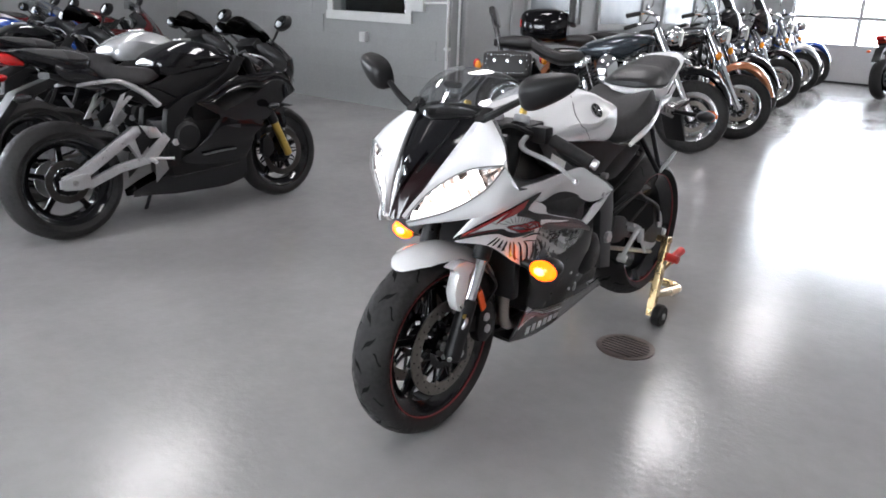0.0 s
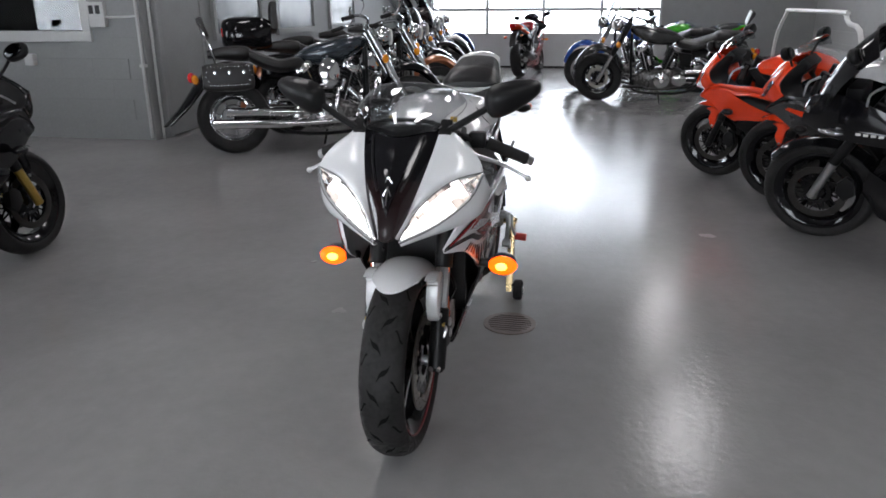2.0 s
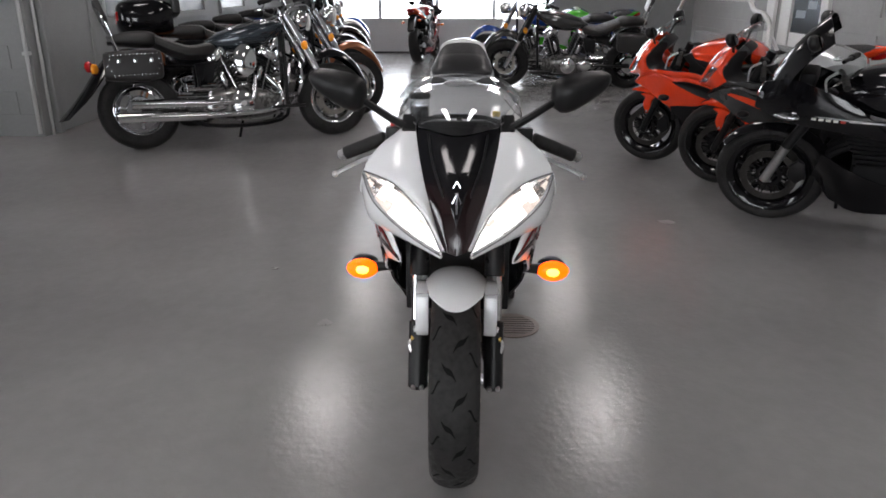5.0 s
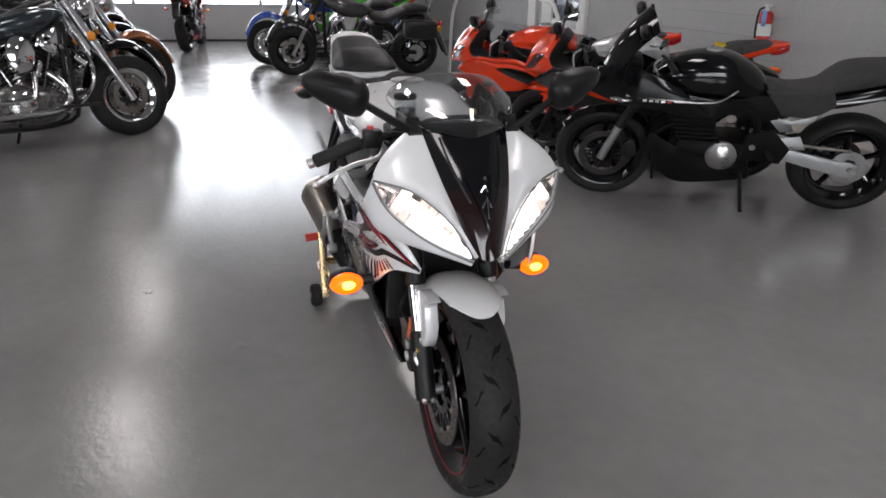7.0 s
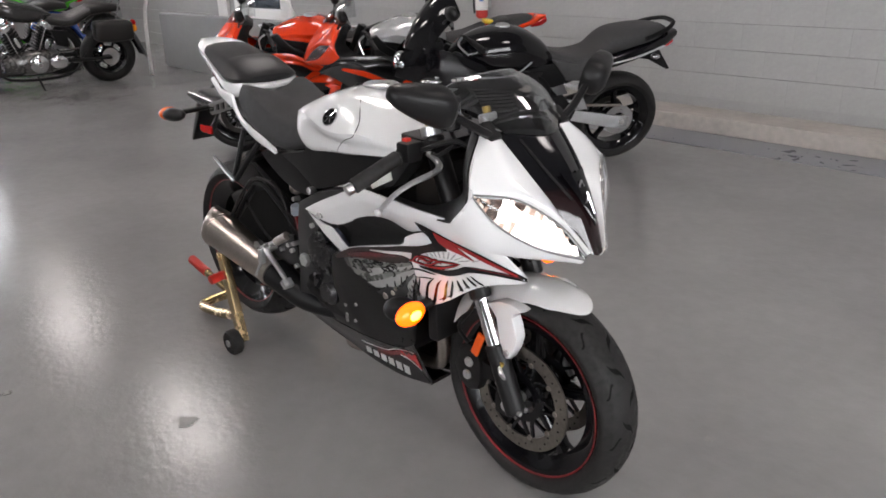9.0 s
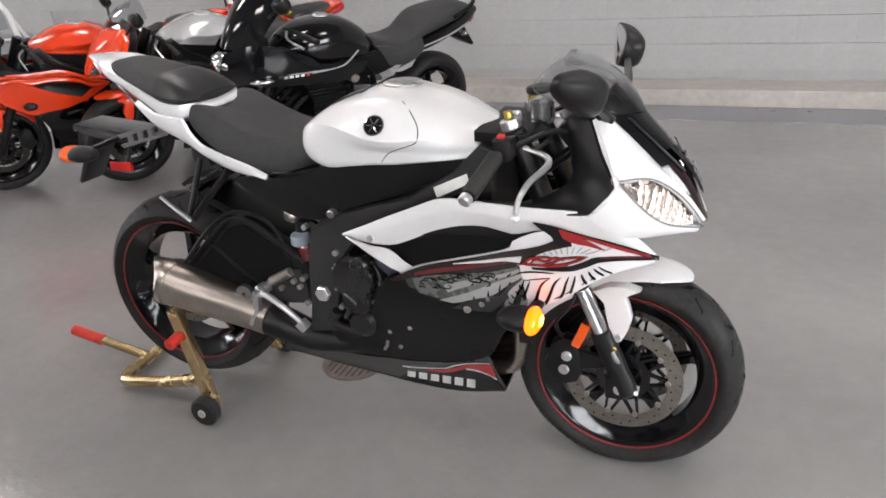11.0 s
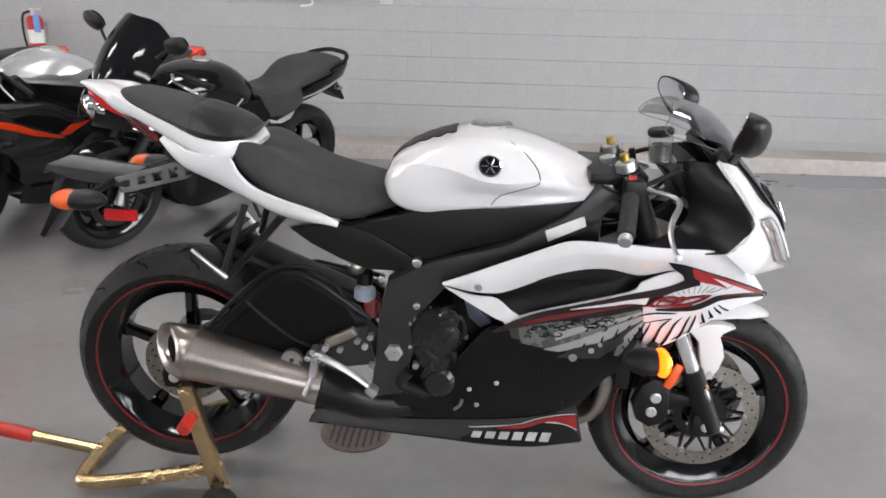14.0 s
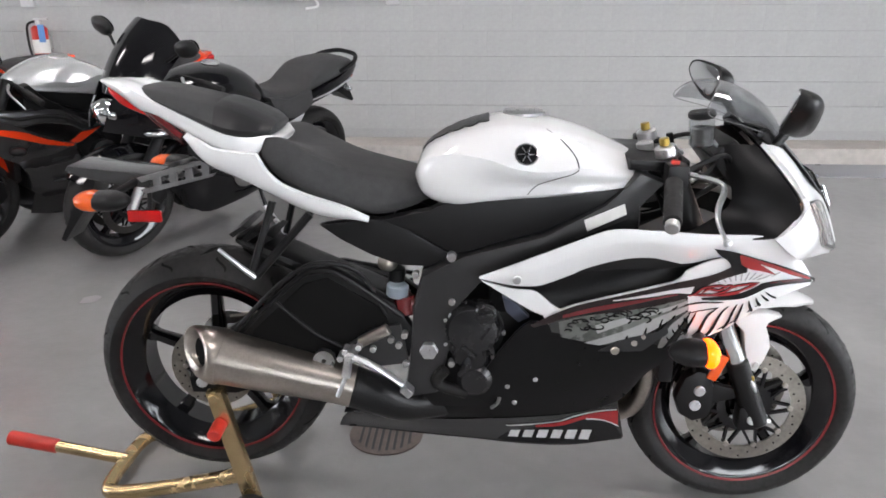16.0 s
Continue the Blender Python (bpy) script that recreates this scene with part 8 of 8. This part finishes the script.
    if c.get("batwing"):
        bw = part("fork_fairing", body(B(), [(0.44, 0.30, 0.90, 1.10, 0.5), (0.54, 0.30, 0.82, 1.16, 0.5), (0.64, 0.20, 0.80, 1.10, 0.5), (0.70, 0.08, 0.84, 1.0, 0.5)], 22, 2.6, 4), c["batwing"], e)
        part("windscreen", skin(B(), [(0.56, -0.24, 1.12), (0.62, 0, 1.13), (0.56, 0.24, 1.12)], [(0.46, -0.18, 1.30), (0.50, 0, 1.34), (0.46, 0.18, 1.30)], 12, 4, 0.004, 0.01, (-1, 0, 0)), "darkscreen", bw)
        hx = 0.70
    else:
        hx = 0.62
        if c.get("shield"):
            part("windscreen", skin(B(), [(0.56, -0.20, 0.92), (0.62, 0, 0.90), (0.56, 0.20, 0.92)], [(0.40, -0.24, 1.28), (0.40, -0.12, 1.40), (0.42, 0, 1.42), (0.40, 0.12, 1.40), (0.40, 0.24, 1.28)], 14, 6, 0.004, 0.02, (-1, 0, 0)), "clear", e, "clear touring windscreen")
            for s in (-1, 1):
                part("screen_bracket", tube(B(), [(0.50, s * 0.12, 0.85), (0.55, s * 0.19, 1.0), (0.46, s * 0.19, 1.22)], 0.008, 6, 3), "chrome", e)
    hl = part("headlight", blob(B(), (hx, 0, hz), (0.09, 0.088, 0.088), None, 14), "chrome", e)
    part("headlight_lens", lathe(B(), [(0.0, 0), (0.075, 0), (0.07, 0.015), (0.0, 0.022)], (0, 0, 0), 20), "paper", hl).matrix_local = Matrix.Translation((hx + 0.065, 0, hz)) @ Matrix.Rotation(radians(-90), 4, "Z")
    part("side_stand", tube(B(), [(0.05, 0.13, 0.18), (0.02, 0.24, 0.012)], 0.012, 8, 0), "satin", e)
    lower(e, 0.38, 0.45, 0.12)
    return e


def at(front, rear, base, lean=-9):
    """The pose of a bike from where its wheels touch the floor; base is its wheel base and mid offset."""
    fx, fy_ = front
    rx, ry = rear
    yaw = math.degrees(math.atan2(fy_ - ry, fx - rx))
    wb, off = base
    t = 0.5 + off / wb
    cx, cy = (fx + rx) / 2, (fy_ + ry) / 2
    return pose(cx - off * math.cos(radians(yaw)), cy - off * math.sin(radians(yaw)), 0, lean, 0, yaw)


SPORT, CRUISE = (1.34, -0.025), (1.66, 0.03)


def from_front(fx, fy_, yaw, base, lean=-9):
    wb, off = base
    c, s = math.cos(radians(yaw)), math.sin(radians(yaw))
    return at((fx, fy_), (fx - wb * c, fy_ - wb * s), base, lean)


# row on the office side
sport_bike(at((-0.77, -2.48), (0.57, -2.50), SPORT, -6), "black sport motorcycle with a polished swingarm and gold fork", {"body": "black", "deep_arm": True, "arm": "polished", "fork": "brass", "cover": "satin", "signal": "black", "cowl": "black", "bracket": True, "rsignal": "black"}, "parked sport bikes")
sport_bike(at((-0.98, -3.35), (0.36, -3.32), SPORT, -7), "silver-tanked black sport motorcycle parked in the row", {"body": "black", "tank": "silver", "arm": "alu", "rsignal": "redlens"}, "parked sport bikes")
sport_bike(at((-0.62, -4.25), (0.72, -4.2), SPORT, -7), "glossy black sport motorcycle with red tail light", {"body": "black", "arm": "satin", "rsignal": "redlens"}, "parked sport bikes")
sport_bike(at((-0.9, -5.3), (0.5, -5.2), SPORT, -7), "blue sport motorcycle with a clear screen", {"body": "blue", "screen": "screen"}, "parked sport bikes")
sport_bike(at((-1.2, -6.3), (0.2, -6.2), SPORT, -7), "blue and white sport motorcycle", {"body": "blue", "tank": "white", "screen": "screen"}, "parked sport bikes")
sport_bike(at((-2.3, -6.6), (-1.0, -7.1), SPORT, -7), "dark red sport motorcycle near the office wall", {"body": "deepred", "screen": "screen"}, "parked sport bikes")
# cruisers in front of the office side wall
H1 = 116.7
cruiser(at((-4.37, -1.19), (-3.62, -2.68), CRUISE), "slate blue cruiser with studded black saddlebags and chrome exhausts", {"paint": "slate", "fender": "black", "bags": "leather", "studs": True, "backrest": True, "cover": "black", "wire": False, "shield": False, "flare": 1.0}, "parked cruisers")
cruiser(from_front(-5.45, -1.15, H1, CRUISE), "copper touring cruiser with a black top case", {"paint": "copper", "tank": "black", "topcase": "black", "bags": "black", "shield": True}, "parked cruisers")
cruiser(from_front(-6.5, -1.40, H1, CRUISE), "black touring cruiser with a fork-mounted fairing", {"paint": "black", "batwing": "black", "bags": "black"}, "parked cruisers")
cruiser(from_front(-8.4, -1.65, H1, CRUISE), "maroon touring cruiser with a fork-mounted fairing", {"paint": "maroon", "batwing": "maroon", "bags": "maroon"}, "parked cruisers")
cruiser(from_front(-10.6, -1.95, H1, CRUISE), "pale blue cruiser with wire wheels", {"paint": "silver", "tank": "blue", "wire": True}, "parked cruisers")
cruiser(from_front(-11.9, -2.1, H1, CRUISE), "blue cruiser with chrome trim near the garage door", {"paint": "blue", "wire": True}, "parked cruisers")
# single bike in front of the garage door
sport_bike(pose(-11.9, -0.72, 0, -8, 0, 170), "red sport motorcycle seen from its tail, before the garage door", {"body": "red", "tail": "orange", "pipe": "satin"})
# row on the block wall side
cruiser(at((-8.05, 0.52), (-7.95, 2.22), CRUISE), "dark grey cruiser with black hard saddlebags", {"paint": "gunmetal", "bags": "leather", "backrest": True, "rim": "black", "guard": False, "black_fork": True, "cover": "satin"}, "bikes by the block wall")
cruiser(at((-9.3, 0.35), (-9.2, 2.0), CRUISE), "blue cruiser with a clear windscreen", {"paint": "blue", "shield": True}, "bikes by the block wall")
sport_bike(at((-10.3, 1.2), (-10.2, 2.6), SPORT), "lime green sport motorcycle in the back row", {"body": "green", "screen": "screen"}, "bikes by the block wall")
sport_bike(at((-11.2, 1.3), (-11.1, 2.7), SPORT), "blue sport motorcycle in the back row", {"body": "blue", "screen": "screen"}, "bikes by the block wall")
sport_bike(from_front(-3.44, 1.48, -122, SPORT), "orange-red sport motorcycle with black lower fairing", {"body": "orange", "low": "black", "screen": "screen", "nose": "orange", "signal": "satin"}, "bikes by the block wall")
sport_bike(from_front(-2.72, 1.80, -122, SPORT), "orange and grey sport motorcycle with a silver tank", {"body": "orange", "tank": "silver", "low": "gunmetal", "side": "gunmetal", "upper": "gunmetal", "cowl": "black", "tail": "orange", "screen": "screen", "nose": "orange", "accent": "orange", "signal": "satin", "tag": True}, "bikes by the block wall")
road = half_faired(at((-1.94, 1.72), (-1.19, 3.12), (1.40, 0.0)), "black half-faired road motorcycle with a silver swingarm", {"arm": "silver", "fork": "steel"})
road.scale = (1.055, 1.0, 1.0)


# ---- blocks of the walls, pieces of their own ----
def block_mesh(name, w, h, d, material):
    me = bpy.data.meshes.new(name)
    bm = box(B(), (-w / 2, -d / 2, -h / 2), (w / 2, d / 2, h / 2), 0.0009, None, 1)
    bm.to_mesh(me)
    bm.free()
    me.materials.append(M[material])
    return me


full, half = block_mesh("block", 0.3998, 0.1975, 0.02, "block"), block_mesh("block", 0.1992, 0.197, 0.02, "block")
rnd = random.Random(4)
for row in range(10):
    z = 0.10 + 0.20 * row
    if z < 0.15:
        continue
    x = -5.8 + (0.2 if row % 2 else 0.0)
    while x < 6.4:
        ob = new("block", full)
        ob.parent = wall_north
        ob.location = (x, Y1 + 0.004 + rnd.uniform(-0.0005, 0.0005), z)
        x += 0.40
spots = [(row, -5.8, 6.4) for row in range(10, 24)] + [(row, -13.0, -6.0) for row in range(24)]
bm = B()
for row, x, end in spots:
    z = 0.10 + 0.20 * row
    x += 0.2 if row % 2 else 0.0
    while x < end:
        v = [bm.verts.new((x + i * 0.1996, Y1 - 0.006 + 0.019 * (k > 0), z + j * 0.0985)) for k in (0, 1) for i, j in ((-1, -1), (1, -1), (1, 1), (-1, 1))]
        for f in ((0, 1, 2, 3), (0, 4, 5, 1), (1, 5, 6, 2), (2, 6, 7, 3), (3, 7, 4, 0)):
            bm.faces.new([v[q] for q in f])
        x += 0.40
ob = part("far_blocks", bm, "block", wall_north, "", False)
ob["kind"] = "stuff"
wall_front = bpy.data.objects["wall_office_front"]
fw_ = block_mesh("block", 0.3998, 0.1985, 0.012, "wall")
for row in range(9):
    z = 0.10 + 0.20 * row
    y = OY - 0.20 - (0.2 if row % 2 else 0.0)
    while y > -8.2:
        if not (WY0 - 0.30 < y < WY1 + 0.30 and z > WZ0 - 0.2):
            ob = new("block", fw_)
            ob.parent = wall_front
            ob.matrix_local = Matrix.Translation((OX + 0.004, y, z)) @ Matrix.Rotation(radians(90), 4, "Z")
        y -= 0.40

# ---- fittings on the walls ----
pipe = empty("conduit_pipe", pose(0, Y1 - 0.03, 0), "grey painted conduit along the block wall", "pipe")
part("run", cyl(B(), (-3.31, 0, 1.274), (-0.80, 0, 1.249), 0.013, 10), "trim", pipe)
part("end_box", box(B(), (-0.82, -0.03, 1.207), (-0.715, 0.024, 1.328), 0.006), "trim", pipe)
part("start_box", box(B(), (-3.86, -0.03, 1.197), (-3.75, 0.024, 1.337), 0.006), "trim", pipe)
part("lever_pipe", tube(B(), [(-1.68, -0.02, 1.267), (-1.51, -0.04, 1.249), (-1.40, -0.05, 1.253), (-1.37, -0.05, 1.197), (-1.47, -0.05, 1.179)], 0.010, 8, 3), "whitepole", pipe)
for x in (-2.8, -2.05, -1.3):
    part("clip", box(B(), (x - 0.012, -0.018, 1.24), (x + 0.012, 0.024, 1.285), 0.003), "steel", pipe)

ext = empty("fire_extinguisher", pose(-3.72, Y1 - 0.09, 0.75), "red fire extinguisher with a blue tag on the wall", "fire extinguisher")
part("cylinder", cyl(B(), (0, 0, 0), (0, 0, 0.30), 0.062, 24, 0.35), "redp", ext)
part("label", lathe(B(), [(0.0632, 0.08), (0.0640, 0.08), (0.0640, 0.19), (0.0632, 0.19)], (0, 0, 0), 30), "paper", ext).matrix_local = Matrix.Rotation(radians(90), 4, "X")
part("neck", cyl(B(), (0, 0, 0.30), (0, 0, 0.345), 0.022, 14), "steel", ext)
part("handle", box(B(), (-0.03, -0.012, 0.345), (0.085, 0.012, 0.36), 0.004), "steel", ext)
part("hose", tube(B(), [(-0.02, 0, 0.335), (-0.09, -0.01, 0.30), (-0.095, -0.02, 0.15), (-0.075, -0.03, 0.05)], 0.010, 8), "satin", ext)
part("tag", box(B(), (0.03, -0.072, 0.17), (0.085, -0.066, 0.31), 0.002), "tag_blue", ext, "blue inspection tag")
part("bracket", box(B(), (-0.05, 0.05, 0.1), (0.05, 0.088, 0.22), 0.004), "steel", ext)

# office front: junction box, switch boxes, conduit at the corner
tagged(part("junction_box", box(B(), (OX + 0.006, -5.12, 0.73), (OX + 0.07, -5.02, 0.84), 0.008), "trim"), "small grey junction box on the office wall", "junction box")
sw = empty("switch_box", pose(OX, 0, 0), "grey switch box with two dark switches beside the window", "switch box")
part("case", box(B(), (0.0, -4.33, 1.10), (0.06, -4.16, 1.33), 0.006), "trim", sw)
for y in (-4.29, -4.22):
    part("switch", box(B(), (0.058, y - 0.022, 1.22), (0.07, y + 0.022, 1.30), 0.004), "dark", sw)
cp = empty("corner_conduit", pose(0, 0, 0), "grey conduit running along and down the office wall corner", "pipe")
part("horizontal_run", cyl(B(), (OX + 0.03, -4.16, 1.185), (OX + 0.03, -3.84, 1.20), 0.012, 10), "trim", cp)
part("down_pipe", cyl(B(), (OX + 0.03, -3.83, 0.03), (OX + 0.03, -3.83, 2.6), 0.016, 10), "trim", cp)
part("down_pipe_thin", cyl(B(), (OX - 0.10, OY + 0.02, 0.0), (OX - 0.10, OY + 0.02, 2.4), 0.014, 10), "trim", cp)
part("clip", box(B(), (OX + 0.0, -3.86, 0.72), (OX + 0.05, -3.80, 0.75), 0.003), "trim", cp)
# a door and windows in the office side wall
dd = empty("door_1", pose(0, OY, 0), "closed grey side door with a glazed upper half", "door", "", "structure")
part("leaf", box(B(), (-5.15, 0.002, 0.01), (-4.36, 0.04, 2.05), 0.006), "wall", dd)
for x0, x1 in ((-4.36, -4.29), (-5.22, -5.15)):
    part("frame", box(B(), (x0, 0.0, 0.0), (x1, 0.055, 2.12), 0.005), "wall", dd)
for k, (x0, x1) in enumerate(((-6.75, -5.55), (-8.6, -7.3), (-10.6, -9.4))):
    w = empty("window_%d" % (k + 2), pose(0, OY, 0), "office window with a pale frame and dim glass", "window", "", "structure")
    part("pane", box(B(), (x0, 0.004, 0.98), (x1, 0.012, 1.9)), "dimglass", w, "", False)
    for lo, hi in (((x0 - 0.07, 0.0, 0.90), (x1 + 0.07, 0.05, 0.98)), ((x0 - 0.07, 0.0, 0.98), (x0, 0.04, 1.9)), ((x1, 0.0, 0.98), (x1 + 0.07, 0.04, 1.9)), ((x0 - 0.07, 0.0, 1.9), (x1 + 0.07, 0.04, 1.97))):
        part("window_frame", box(B(), lo, hi, 0.004), "wall", w, "", False)

# doorway with a poster and white pipes on the block wall side
pd = empty("door_2", pose(0, Y1, 0), "white-framed glazed doorway with a near-black sheet in place of the dark room", "door", "", "structure")
# near-black sheet on the wall stands for the room's shade
part("opening", box(B(), (-8.45, -0.02, 0.0), (-7.55, -0.012, 2.1)), "dark", pd, "", False)
for x0, x1 in ((-8.80, -8.45), (-7.55, -7.36), (-9.32, -9.04)):
    part("frame", box(B(), (x0, -0.06, 0.0), (x1, -0.006, 2.2), 0.006), "whitepole", pd)
part("frame", box(B(), (-8.45, -0.06, 2.1), (-7.55, -0.006, 2.2), 0.006), "whitepole", pd)
part("lower_panel", box(B(), (-8.45, -0.04, 0.0), (-7.55, -0.022, 0.72), 0.006), "whitepole", pd)
po = empty("poster", pose(-8.0, Y1 - 0.030, 0.9), "dark poster with pale shapes in the doorway", "poster")
part("sheet", box(B(), (-0.40, -0.008, -0.16), (0.40, 0.0, 0.75), 0.0), "slate", po, "", False)
for x, z, w, h in ((-0.3, 0.02, 0.3, 0.10), (0.05, 0.14, 0.25, 0.10), (-0.25, 0.4, 0.4, 0.12)):
    part("pale_shape", box(B(), (x, -0.011, z), (x + w, -0.0085, z + h), 0.001), "bluegrey", po, "", False)
rk = empty("pipe_barrier", pose(-6.3, 2.75, 0), "white bent-pipe barrier standing by the wall", "barrier")
part("hoop", tube(B(), [(-1.72, 0, 0.0), (-1.62, 0, 0.80), (-1.25, 0, 1.12), (-1.15, 0, 1.18), (-1.0, 0, 1.19), (1.0, 0, 1.19), (1.13, 0, 1.17), (1.25, 0, 1.10), (1.68, 0, 0.95), (1.75, 0, 0.0)], 0.022, 10, 4), "whitepole", rk)
part("brace", tube(B(), [(1.68, 0, 0.95), (1.80, 0.45, 0.0)], 0.016, 8, 0), "whitepole", rk)
lw = tagged(part("low_partition", box(B(), (-8.74, 3.28, 0.0), (-5.2, 3.42, 0.72), 0.012), "wall", None, "", False), "low grey block partition behind the orange bikes", "partition", "", "structure")

# worn marks on the floor
for x, y, r in ((-0.30, -0.545, 0.035), (-1.745, 1.201, 0.05), (-0.9, -0.9, 0.02), (0.9, 0.5, 0.018)):
    bm = B()
    ring = [Vector((x + r * (0.6 + 0.5 * rnd.random()) * math.cos(a * 0.5236), y + r * (0.6 + 0.5 * rnd.random()) * math.sin(a * 0.5236), 0.0)) for a in range(12)]
    loft(bm, [ring, [q + Vector((0, 0, 0.0012)) for q in ring]])
    tagged(part("floor_stain", bm, "stain", None, "", False), "small dark worn stain on the concrete floor", "stain")
